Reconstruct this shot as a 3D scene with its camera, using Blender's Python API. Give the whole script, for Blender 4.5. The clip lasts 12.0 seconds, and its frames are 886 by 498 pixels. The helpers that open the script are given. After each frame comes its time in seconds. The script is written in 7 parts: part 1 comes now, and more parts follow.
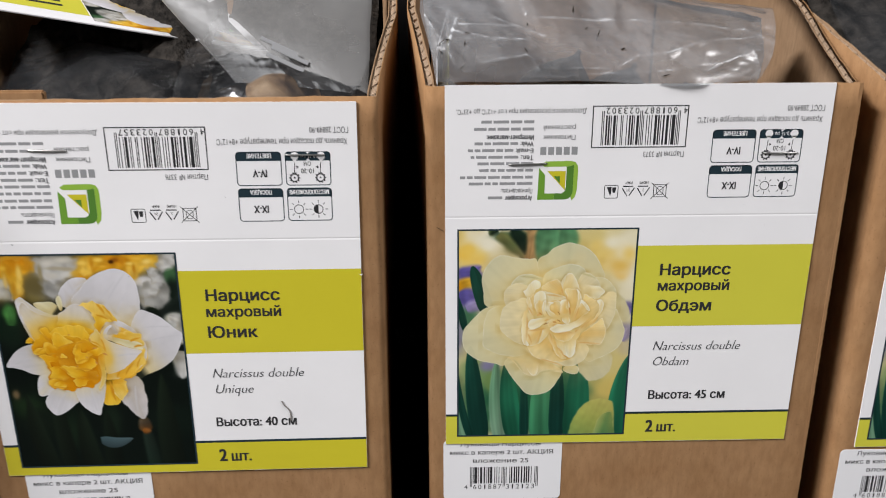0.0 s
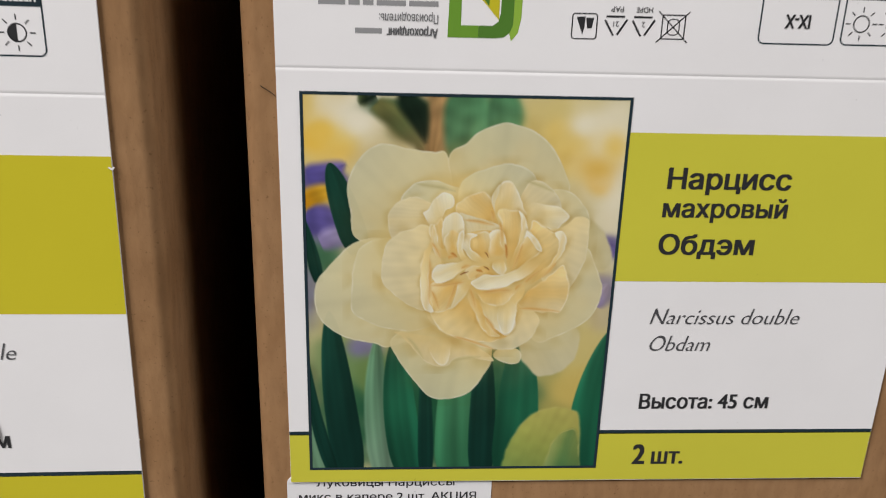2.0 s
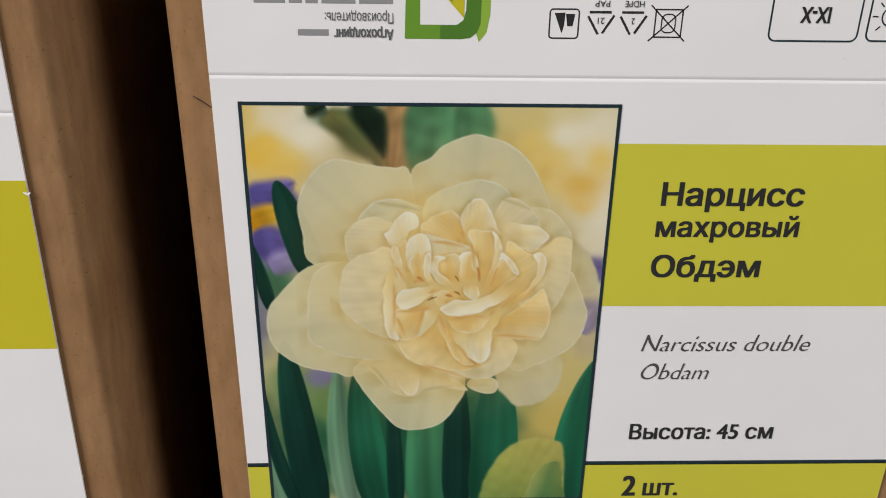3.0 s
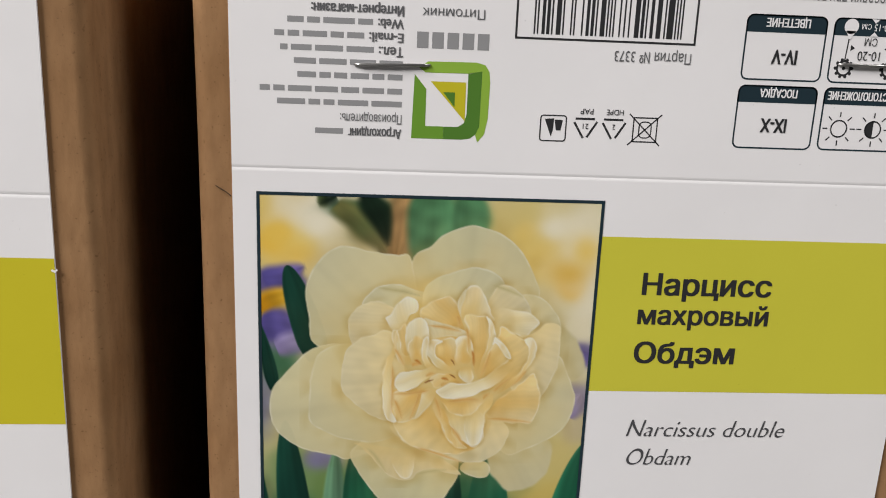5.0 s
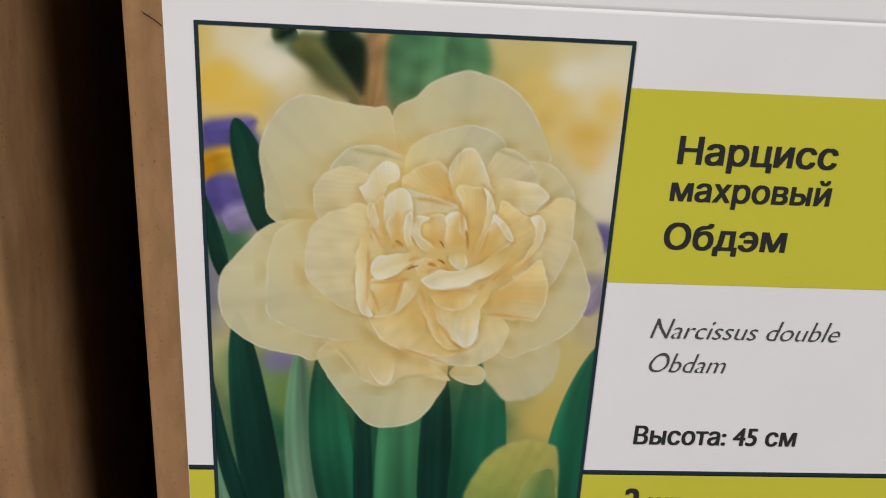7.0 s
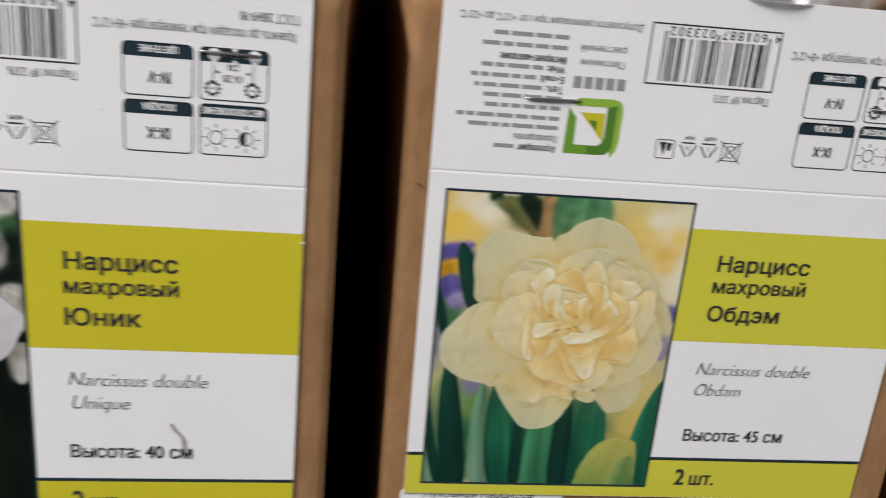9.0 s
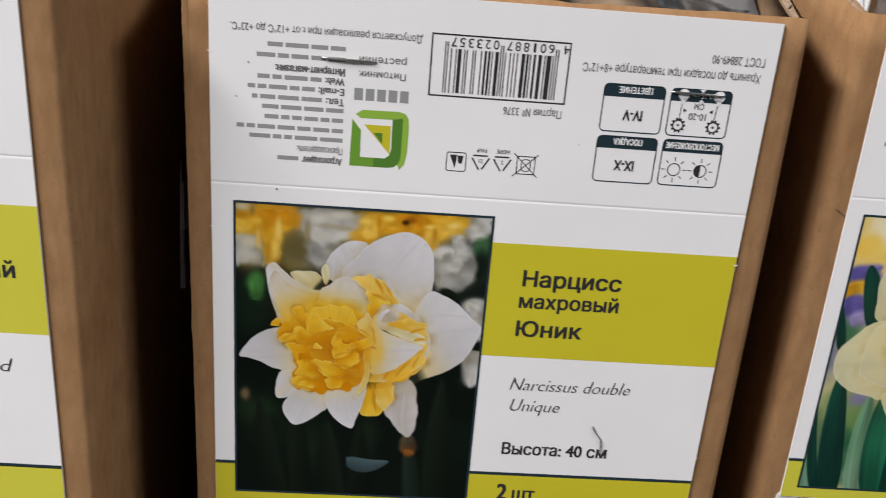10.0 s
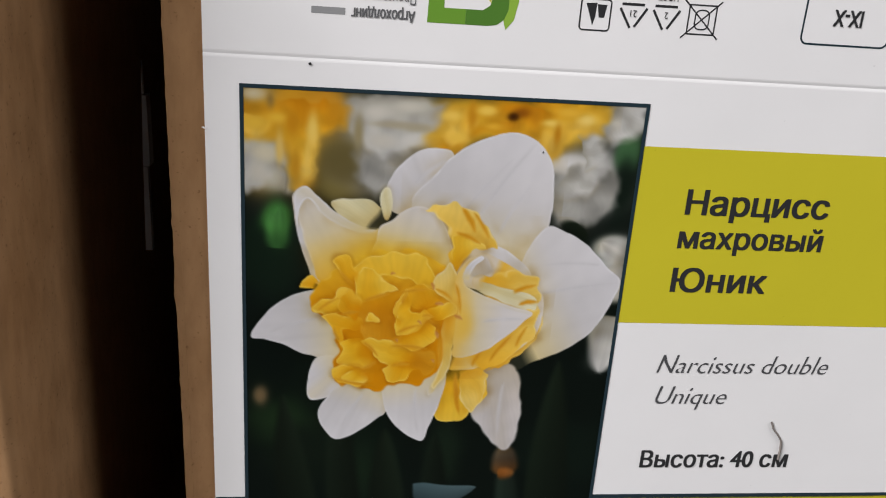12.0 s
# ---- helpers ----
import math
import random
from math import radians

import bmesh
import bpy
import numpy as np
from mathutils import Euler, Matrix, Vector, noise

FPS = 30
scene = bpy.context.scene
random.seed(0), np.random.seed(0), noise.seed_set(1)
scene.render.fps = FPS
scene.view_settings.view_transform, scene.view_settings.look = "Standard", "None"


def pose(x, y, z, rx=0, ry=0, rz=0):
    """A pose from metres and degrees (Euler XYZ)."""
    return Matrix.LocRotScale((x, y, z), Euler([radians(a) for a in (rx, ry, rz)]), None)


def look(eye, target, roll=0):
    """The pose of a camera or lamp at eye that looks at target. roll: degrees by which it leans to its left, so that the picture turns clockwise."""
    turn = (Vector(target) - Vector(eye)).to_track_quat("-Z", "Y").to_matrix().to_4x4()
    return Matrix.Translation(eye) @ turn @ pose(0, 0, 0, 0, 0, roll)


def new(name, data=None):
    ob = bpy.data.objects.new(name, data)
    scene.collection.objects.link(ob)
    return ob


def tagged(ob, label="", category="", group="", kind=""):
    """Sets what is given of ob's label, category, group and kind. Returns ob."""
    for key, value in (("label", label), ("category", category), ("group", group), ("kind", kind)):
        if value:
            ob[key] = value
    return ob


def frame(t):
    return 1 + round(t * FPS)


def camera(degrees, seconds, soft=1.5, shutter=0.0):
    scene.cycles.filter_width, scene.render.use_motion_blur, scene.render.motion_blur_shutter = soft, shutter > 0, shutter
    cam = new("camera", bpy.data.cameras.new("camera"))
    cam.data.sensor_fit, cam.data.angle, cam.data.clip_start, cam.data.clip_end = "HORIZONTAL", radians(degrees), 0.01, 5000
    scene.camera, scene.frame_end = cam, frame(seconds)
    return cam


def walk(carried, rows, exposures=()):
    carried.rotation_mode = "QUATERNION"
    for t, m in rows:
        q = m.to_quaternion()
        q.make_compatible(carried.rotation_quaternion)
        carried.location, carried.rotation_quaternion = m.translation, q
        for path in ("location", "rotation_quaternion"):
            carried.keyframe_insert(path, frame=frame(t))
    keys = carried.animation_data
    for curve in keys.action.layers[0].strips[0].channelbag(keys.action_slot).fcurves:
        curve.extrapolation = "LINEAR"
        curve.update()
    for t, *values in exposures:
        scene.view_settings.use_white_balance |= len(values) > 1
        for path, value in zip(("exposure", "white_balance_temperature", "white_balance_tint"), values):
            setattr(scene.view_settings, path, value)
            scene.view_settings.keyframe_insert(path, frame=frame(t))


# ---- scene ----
from mathutils.geometry import delaunay_2d_cdt, interpolate_bezier

cam = camera(56.1, 12.0, soft=1.0, shutter=0.3)
PATH = [
    (0, (-0.01032, -0.25962, 0.23539), (-0.00626, -0.07072, 0.16980), -0.25),
    (0.5, (0.00697, -0.22925, 0.21428), (0.00618, -0.03923, 0.15189), -0.74),
    (1, (0.01936, -0.18928, 0.20289), (0.02351, -0.00009, 0.13817), -0.51),
    (1.5, (0.01858, -0.17241, 0.18972), (0.02517, 0.01910, 0.13246), 0.65),
    (2, (0.01648, -0.14879, 0.17480), (0.02885, 0.03959, 0.10878), 1.72),
    (2.5, (0.02478, -0.13652, 0.17268), (0.03328, 0.05066, 0.10274), 1.33),
    (3, (0.02777, -0.12783, 0.18338), (0.03410, 0.05512, 0.10283), 0.92),
    (3.5, (0.02602, -0.13392, 0.18353), (0.03443, 0.05219, 0.11078), 1.33),
    (3.7, (0.02445, -0.14264, 0.18493), (0.03422, 0.04598, 0.11918), 1.58),
    (5.5, (0.02101, -0.13644, 0.17655), (0.03758, 0.05680, 0.12772), 3.08),
    (6, (0.01895, -0.11851, 0.17141), (0.04113, 0.07423, 0.12282), 3.43),
    (6.5, (0.02178, -0.11749, 0.15564), (0.04284, 0.07281, 0.09785), 3.59),
    (6.7, (0.02659, -0.11437, 0.15804), (0.04019, 0.07382, 0.09173), 3.10),
    (8.3, (0.02215, -0.15508, 0.18021), (0.03684, 0.03469, 0.11881), 3.54),
    (8.5, (0.01765, -0.16479, 0.19096), (0.03561, 0.02379, 0.12681), 4.10),
    (9, (-0.02225, -0.18384, 0.19646), (0.00120, 0.00522, 0.13558), 5.08),
    (9.5, (-0.07481, -0.19453, 0.20272), (-0.06333, -0.00546, 0.13851), 4.50),
    (10, (-0.10741, -0.19250, 0.20332), (-0.10140, -0.00369, 0.13763), 4.18),
    (10.5, (-0.11823, -0.17509, 0.19182), (-0.10826, 0.01439, 0.12857), 4.17),
    (11, (-0.12761, -0.16224, 0.17520), (-0.10969, 0.02783, 0.11561), 4.24),
    (11.5, (-0.13140, -0.13590, 0.16912), (-0.11657, 0.05032, 0.09822), 3.58),
    (12, (-0.13152, -0.12951, 0.16718), (-0.11321, 0.05816, 0.10051), 3.62),
]
EXPOSURES = [
    (0, 0.12, 6400, 10), (1, 0.06, 6500, 10), (2.5, 0.02, 6600, 10), (3.5, -0.02, 6600, 10), (6.5, -0.02, 6650, 10),
    (8.5, 0.0, 6500, 10), (9.5, -0.04, 6450, 10), (11.5, -0.05, 6450, 10), (12, 0.04, 6450, 10),
]
walk(cam, [(t, look(eye, target, roll)) for t, eye, target, roll in PATH], EXPOSURES)

# ---- light: a shop hall with rows of ceiling tubes ----
world = bpy.data.worlds.new("world")
scene.world = world
world.use_nodes = True
world.node_tree.nodes["Background"].inputs[0].default_value = (0.9, 0.95, 1.0, 1)
world.node_tree.nodes["Background"].inputs[1].default_value = 0.004


def ceiling_lamp(x, y, z, sx, sy, watts):
    data = bpy.data.lights.new("ceiling_tube", "AREA")
    data.shape, data.size, data.size_y, data.energy = "RECTANGLE", sx, sy, watts
    data.color = (1.0, 0.985, 0.985)
    ob = new("ceiling_tube", data)
    ob.location = (x, y, z)
    return ob


ceiling_lamp(-1.7, -1.0, 1.88, 0.4, 1.2, 170)
ceiling_lamp(1.7, -1.0, 1.88, 0.4, 1.2, 49)


# ---- materials ----
def lin(c, gain=1.0):
    return tuple(gain * ((v / 255 / 12.92) if v < 10.3 else ((v / 255 + 0.055) / 1.055) ** 2.4) for v in c)


class Nodes:
    def __init__(self, name, rough=0.6, color=(0.5, 0.5, 0.5), metal=0.0, spec=0.5):
        self.mat = bpy.data.materials.new(name)
        self.mat.use_nodes = True
        self.tree = self.mat.node_tree
        self.shader = self.tree.nodes["Principled BSDF"]
        self.out = self.tree.nodes["Material Output"]
        self.shader.inputs["Base Color"].default_value = (*color, 1)
        self.shader.inputs["Roughness"].default_value = rough
        self.shader.inputs["Metallic"].default_value = metal
        self.shader.inputs["Specular IOR Level"].default_value = spec

    def add(self, kind, **values):
        node = self.tree.nodes.new(kind)
        for key, value in values.items():
            if key in node.inputs:
                node.inputs[key].default_value = value
        return node

    def join(self, a, b):
        self.tree.links.new(a, b)

    def coords(self, scale=(1, 1, 1)):
        tex = self.tree.nodes.new("ShaderNodeTexCoord")
        mapping = self.tree.nodes.new("ShaderNodeMapping")
        mapping.inputs["Scale"].default_value = scale
        self.join(tex.outputs["Object"], mapping.inputs["Vector"])
        return mapping.outputs["Vector"]

    def noise(self, scale, detail=4.0, stretch=(1, 1, 1), rough=0.55):
        node = self.add("ShaderNodeTexNoise", Scale=scale, Detail=detail, Roughness=rough)
        self.join(self.coords(stretch), node.inputs["Vector"])
        return node.outputs["Fac"]

    def ramp(self, fac, *stops):
        node = self.tree.nodes.new("ShaderNodeValToRGB")
        band = node.color_ramp
        while len(band.elements) < len(stops):
            band.elements.new(0.5)
        for element, (at, color) in zip(band.elements, stops):
            element.position, element.color = at, (*color, 1)
        self.join(fac, node.inputs["Fac"])
        return node.outputs["Color"]

    def blend(self, kind, fac, a, b):
        node = self.tree.nodes.new("ShaderNodeMix")
        node.data_type, node.blend_type = "RGBA", kind
        for value, socket in ((fac, node.inputs[0]), (a, node.inputs[6]), (b, node.inputs[7])):
            if isinstance(value, (int, float)):
                socket.default_value = value
            elif isinstance(value, tuple):
                socket.default_value = (*value, 1)
            else:
                self.join(value, socket)
        return node.outputs[2]

    def color(self, socket):
        self.join(socket, self.shader.inputs["Base Color"])

    def bump(self, fac, strength, distance):
        node = self.add("ShaderNodeBump", Strength=strength, Distance=distance)
        self.join(fac, node.inputs["Height"])
        self.join(node.outputs["Normal"], self.shader.inputs["Normal"])


def kraft_material(name, light, dark):
    n = Nodes(name, 0.82, light, spec=0.14)
    base = n.ramp(n.noise(38, 5), (0.3, dark), (0.7, light))
    fibre = n.ramp(n.noise(420, 3, (1, 1, 0.35)), (0.3, (0.74, 0.72, 0.70)), (0.62, (1, 1, 1)))
    speck = n.ramp(n.noise(1500, 2), (0.27, (0.55, 0.5, 0.45)), (0.36, (1, 1, 1)))
    flute = n.ramp(n.noise(150, 1, (1, 1, 0.02)), (0.3, (0.95, 0.95, 0.95)), (0.7, (1, 1, 1)))
    c = n.blend("MULTIPLY", 0.62, base, fibre)
    c = n.blend("MULTIPLY", 0.7, c, speck)
    n.color(n.blend("MULTIPLY", 1.0, c, flute))
    n.bump(n.noise(500, 4, (1, 1, 0.5)), 0.35, 0.0004)
    return n.mat


KRAFT = kraft_material("kraft_board", (0.350, 0.200, 0.098), (0.275, 0.146, 0.064))
KRAFT_INSIDE = kraft_material("kraft_inside", (0.31, 0.20, 0.118), (0.25, 0.155, 0.088))
FLUTE = kraft_material("kraft_flute", (0.42, 0.31, 0.22), (0.30, 0.21, 0.14))


def paper_material(name, color, rough=0.42):
    n = Nodes(name, rough, color, spec=0.4)
    tint = n.ramp(n.noise(30, 4), (0.3, tuple(0.955 * v for v in color)), (0.7, color))
    grime = n.ramp(n.noise(900, 2), (0.2, tuple(0.82 * v for v in color)), (0.27, (1, 1, 1)))
    n.color(n.blend("MULTIPLY", 0.5, tint, grime))
    n.bump(n.noise(60, 3), 0.12, 0.0006)
    return n.mat


CARD = paper_material("white_card", (0.80, 0.785, 0.79))
STICKER = paper_material("sticker_paper", (0.76, 0.75, 0.76), 0.6)
GREEN_A = paper_material("olive_print", (0.555, 0.485, 0.022))
GREEN_B = paper_material("lime_print", (0.575, 0.54, 0.05))
NAVY = paper_material("navy_print", (0.012, 0.028, 0.038))
BLACK = paper_material("black_print", (0.025, 0.025, 0.027))
GREY = paper_material("grey_print", (0.12, 0.12, 0.125))
GREY_FINE = paper_material("fine_grey_print", (0.27, 0.27, 0.275))
LATIN = paper_material("dark_grey_print", (0.07, 0.07, 0.075))
LOGO_DARK = paper_material("leaf_green_print", (0.075, 0.19, 0.025))
LOGO_MID = paper_material("grass_green_print", (0.135, 0.29, 0.03))
LOGO_LIGHT = paper_material("light_green_print", (0.25, 0.42, 0.05))
LOGO_YELLOW = paper_material("yellow_green_print", (0.52, 0.46, 0.02))

n = Nodes("photo_print", 0.36, spec=0.08)
ink_color = n.tree.nodes.new("ShaderNodeVertexColor")
ink_color.layer_name = "ink"
soft = n.ramp(n.noise(500, 3), (0.3, (0.985, 0.985, 0.985)), (0.7, (1.0, 1.0, 1.0)))
n.color(n.blend("MULTIPLY", 1.0, ink_color.outputs["Color"], soft))
n.bump(n.noise(60, 3), 0.1, 0.0006)
PHOTO = n.mat

STEEL = Nodes("staple_steel", 0.32, (0.46, 0.45, 0.44), metal=1.0).mat
FIBRE = Nodes("dark_fibre", 1.0, (0.035, 0.028, 0.022), spec=0.05).mat
HAIR = Nodes("grey_root", 0.9, (0.21, 0.185, 0.17), spec=0.1).mat

n = Nodes("bulb_skin", 0.75, (0.25, 0.13, 0.06), spec=0.25)
skin = n.ramp(n.noise(150, 6, (1, 1, 0.3)), (0.3, (0.05, 0.026, 0.014)), (0.5, (0.17, 0.105, 0.056)), (0.75, (0.30, 0.21, 0.13)))
n.color(skin)
n.bump(n.noise(120, 4, (1, 1, 0.2)), 0.5, 0.001)
BULB = n.mat

n = Nodes("polythene", 0.2)
n.tree.nodes.remove(n.shader)
clear = n.add("ShaderNodeBsdfTransparent", Color=(0.93, 0.94, 0.95, 1))
milky = n.add("ShaderNodeBsdfDiffuse", Color=(0.32, 0.33, 0.35, 1))
gloss = n.add("ShaderNodeBsdfGlossy", Color=(1, 1, 1, 1), Roughness=0.2)
body = n.tree.nodes.new("ShaderNodeMixShader")
n.join(n.ramp(n.noise(22, 4), (0.3, (0.14, 0.14, 0.14)), (0.72, (0.42, 0.42, 0.42))), body.inputs["Fac"])
n.join(clear.outputs[0], body.inputs[1])
n.join(milky.outputs[0], body.inputs[2])
fres = n.add("ShaderNodeFresnel", IOR=1.38)
whole = n.tree.nodes.new("ShaderNodeMixShader")
n.join(fres.outputs[0], whole.inputs["Fac"])
n.join(body.outputs[0], whole.inputs[1])
n.join(gloss.outputs[0], whole.inputs[2])
n.join(whole.outputs[0], n.out.inputs["Surface"])
FILM = n.mat


def film_variant(name, low, high, color, rough):
    mat = FILM.copy()
    mat.name = name
    nodes = mat.node_tree.nodes
    steps = next(k for k in nodes if k.type == "VALTORGB").color_ramp.elements
    steps[0].color, steps[1].color = (low, low, low, 1), (high, high, high, 1)
    next(k for k in nodes if k.type == "BSDF_GLOSSY").inputs["Roughness"].default_value = rough
    next(k for k in nodes if k.type == "BSDF_DIFFUSE").inputs["Color"].default_value = (*color, 1)
    return mat


FILM_CLEAR = film_variant("clear_polythene", 0.0, 0.07, (0.30, 0.31, 0.33), 0.17)
FILM_MILKY = film_variant("milky_polythene", 0.4, 0.66, (0.235, 0.23, 0.225), 0.45)

n = Nodes("creased_polythene", 0.2)
n.tree.nodes.remove(n.shader)
# whiter and less clear along the creases
crease_white = n.tree.nodes.new("ShaderNodeVertexColor")
crease_white.layer_name = "crease_white"
clear = n.add("ShaderNodeBsdfTransparent", Color=(0.95, 0.955, 0.96, 1))
milky = n.add("ShaderNodeBsdfDiffuse")
n.join(n.blend("MIX", crease_white.outputs["Color"], (0.36, 0.37, 0.39), (0.85, 0.86, 0.88)), milky.inputs["Color"])
gloss = n.add("ShaderNodeBsdfGlossy", Color=(1, 1, 1, 1), Roughness=0.22)
body = n.tree.nodes.new("ShaderNodeMixShader")
haze_level = n.ramp(n.noise(26, 4), (0.3, (0.14, 0.14, 0.14)), (0.72, (0.36, 0.36, 0.36)))
n.join(n.blend("ADD", 0.6, haze_level, crease_white.outputs["Color"]), body.inputs["Fac"])
n.join(clear.outputs[0], body.inputs[1])
n.join(milky.outputs[0], body.inputs[2])
fres = n.add("ShaderNodeFresnel", IOR=1.45)
whole = n.tree.nodes.new("ShaderNodeMixShader")
n.join(fres.outputs[0], whole.inputs["Fac"])
n.join(body.outputs[0], whole.inputs[1])
n.join(gloss.outputs[0], whole.inputs[2])
n.join(whole.outputs[0], n.out.inputs["Surface"])
FILM_CREASED = n.mat

# near black in place of the shade at the end of the box gaps
n = Nodes("shelf_shade", 0.7, spec=0.08)
n.color(n.ramp(n.noise(12, 4), (0.3, (0.010, 0.009, 0.009)), (0.7, (0.016, 0.015, 0.015))))
SHELF = n.mat
# this dark so that hardly any light bounces back between the boxes
n = Nodes("low_bounce_wall", 0.8)
n.color(n.ramp(n.noise(3, 4), (0.3, (0.03, 0.03, 0.03)), (0.7, (0.045, 0.045, 0.043))))
WALL = n.mat
n = Nodes("floor_tile", 0.4)
n.color(n.ramp(n.noise(5, 4), (0.3, (0.10, 0.10, 0.095)), (0.7, (0.14, 0.135, 0.13))))
FLOOR = n.mat


# ---- mesh helpers ----
def link(name, bm, material, parent=None, label="", smooth=False):
    data = bpy.data.meshes.new(name)
    bm.to_mesh(data)
    bm.free()
    for m in material if isinstance(material, (list, tuple)) else [material]:
        data.materials.append(m)
    if smooth:
        for p in data.polygons:
            p.use_smooth = True
    ob = new(name, data)
    if parent:
        ob.parent = parent
    return tagged(ob, label)


part = link


def add_box(bm, x0, y0, z0, x1, y1, z1):
    v = [bm.verts.new((x, y, z)) for x in (x0, x1) for y in (y0, y1) for z in (z0, z1)]
    for q in ((0, 1, 3, 2), (4, 6, 7, 5), (0, 4, 5, 1), (2, 3, 7, 6), (0, 2, 6, 4), (1, 5, 7, 3)):
        bm.faces.new([v[i] for i in q])


def grid(bm, rows):
    """Faces over a table of points."""
    verts = [[bm.verts.new(p) for p in row] for row in rows]
    for a, b in zip(verts, verts[1:]):
        for i in range(len(a) - 1):
            bm.faces.new((a[i], a[i + 1], b[i + 1], b[i]))
    return verts


# ---- the hall: unseen, added to close the room ----
def slab(name, x0, y0, z0, x1, y1, z1, material, label, category):
    bm = bmesh.new()
    add_box(bm, x0, y0, z0, x1, y1, z1)
    return tagged(link(name, bm, material), label, category, kind="structure")


slab("floor", -2.2, -2.6, -0.95, 2.2, 1.1, -0.9, FLOOR, "grey tiled shop floor", "floor")
slab("ceiling", -2.2, -2.6, 1.9, 2.2, 1.1, 1.95, WALL, "unseen ceiling, dark to keep bounced light low", "ceiling")
slab("wall_north", -2.2, 1.0, -0.9, 2.2, 1.1, 1.9, WALL, "unseen wall behind the shelf, dark to keep bounced light low", "wall")
slab("wall_south", -2.2, -2.6, -0.9, 2.2, -2.5, 1.9, WALL, "unseen wall facing the shelf, dark to keep bounced light low", "wall")
slab("wall_west", -2.2, -2.5, -0.9, -2.1, 1.0, 1.9, WALL, "unseen side wall, dark to keep bounced light low", "wall")
slab("wall_east", 2.1, -2.5, -0.9, 2.2, 1.0, 1.9, WALL, "unseen side wall, dark to keep bounced light low", "wall")

shelf = tagged(new("shelf"), "unseen display shelf under the boxes, black to keep the gaps dark", "shelf")
bm = bmesh.new()
add_box(bm, -0.9, -0.06, -0.03, 0.9, 0.262, -0.0005)
part("shelf_board", bm, SHELF, shelf)
# unseen panel, added close behind the boxes to darken their gaps
bm = bmesh.new()
add_box(bm, -0.9, 0.2625, -0.9, 0.9, 0.282, 0.6)
part("back_panel", bm, SHELF, shelf)
for x in (-0.86, 0.82):
    bm = bmesh.new()
    add_box(bm, x, -0.03, -0.9, x + 0.04, 0.01, -0.031)
    part("leg", bm, SHELF, shelf)

# ---- lettering in the built-in font ----
GLYPHS = {}


def glyphs(text, nib=0.0):
    """Triangles of a text in the built-in font, filled where its outlines wind round. nib: how far the strokes that run along a slanted pen are thinned."""
    if (text, nib) in GLYPHS:
        return GLYPHS[text, nib]
    curve = bpy.data.curves.new("letters", "FONT")
    curve.body, curve.size = text, 8.0
    ob = new("letters", curve)
    bpy.context.view_layer.update()
    shape = ob.to_curve(bpy.context.evaluated_depsgraph_get())
    loops = []
    for spline in shape.splines:
        pts, ring_pts = spline.bezier_points, []
        for i in range(len(pts)):
            p, q = pts[i], pts[(i + 1) % len(pts)]
            straight = (p.handle_right - p.co).length < 1e-4 and (q.handle_left - q.co).length < 1e-4
            some = [p.co, q.co] if straight else interpolate_bezier(p.co, p.handle_right, q.handle_left, q.co, 6)
            ring_pts += [Vector((c[0], c[1])) for c in some[:-1]]
        clean = [c for i, c in enumerate(ring_pts) if (c - ring_pts[i - 1]).length > 1e-4]
        if len(clean) > 2:
            loops.append(clean)
    if nib:
        area = sum(sum(p.x * q.y - q.x * p.y for p, q in zip(loop, loop[1:] + loop[:1])) for loop in loops)
        pen = Vector((math.cos(radians(38)), math.sin(radians(38))))
        for k, loop in enumerate(loops):
            moved = []
            for i, p in enumerate(loop):
                way = (loop[(i + 1) % len(loop)] - loop[i - 1])
                out = Vector((way.y, -way.x)).normalized() * (1 if area > 0 else -1)
                moved.append(p - out * nib * (1.05 - abs(out.dot(pen))))
            loops[k] = moved
    ob.to_curve_clear()
    bpy.data.objects.remove(ob)
    bpy.data.curves.remove(curve)
    verts, edges = [], []
    for loop in loops:
        first = len(verts)
        verts += loop
        edges += [(first + i, first + (i + 1) % len(loop)) for i in range(len(loop))]
    out, _, tris, *_ = delaunay_2d_cdt(verts, edges, [], 0, 1e-5)
    pts = np.array([(v.x, v.y) for v in out])
    mids = np.array([pts[list(t)].mean(0) for t in tris])
    winding = np.zeros(len(mids))
    for loop in loops:
        p = np.array(loop)
        q = np.roll(p, -1, 0)
        for (x0, y0), (x1, y1) in zip(p, q):
            side = (x1 - x0) * (mids[:, 1] - y0) - (mids[:, 0] - x0) * (y1 - y0)
            winding += ((y0 <= mids[:, 1]) & (y1 > mids[:, 1]) & (side > 0)).astype(int)
            winding -= ((y0 > mids[:, 1]) & (y1 <= mids[:, 1]) & (side < 0)).astype(int)
    GLYPHS[text, nib] = pts, [tuple(t) for t, w in zip(tris, winding) if abs(w) > 0.5]
    return GLYPHS[text, nib]


MM = 0.001
Y_PRINT = -0.00002  # how far print stands proud of its card


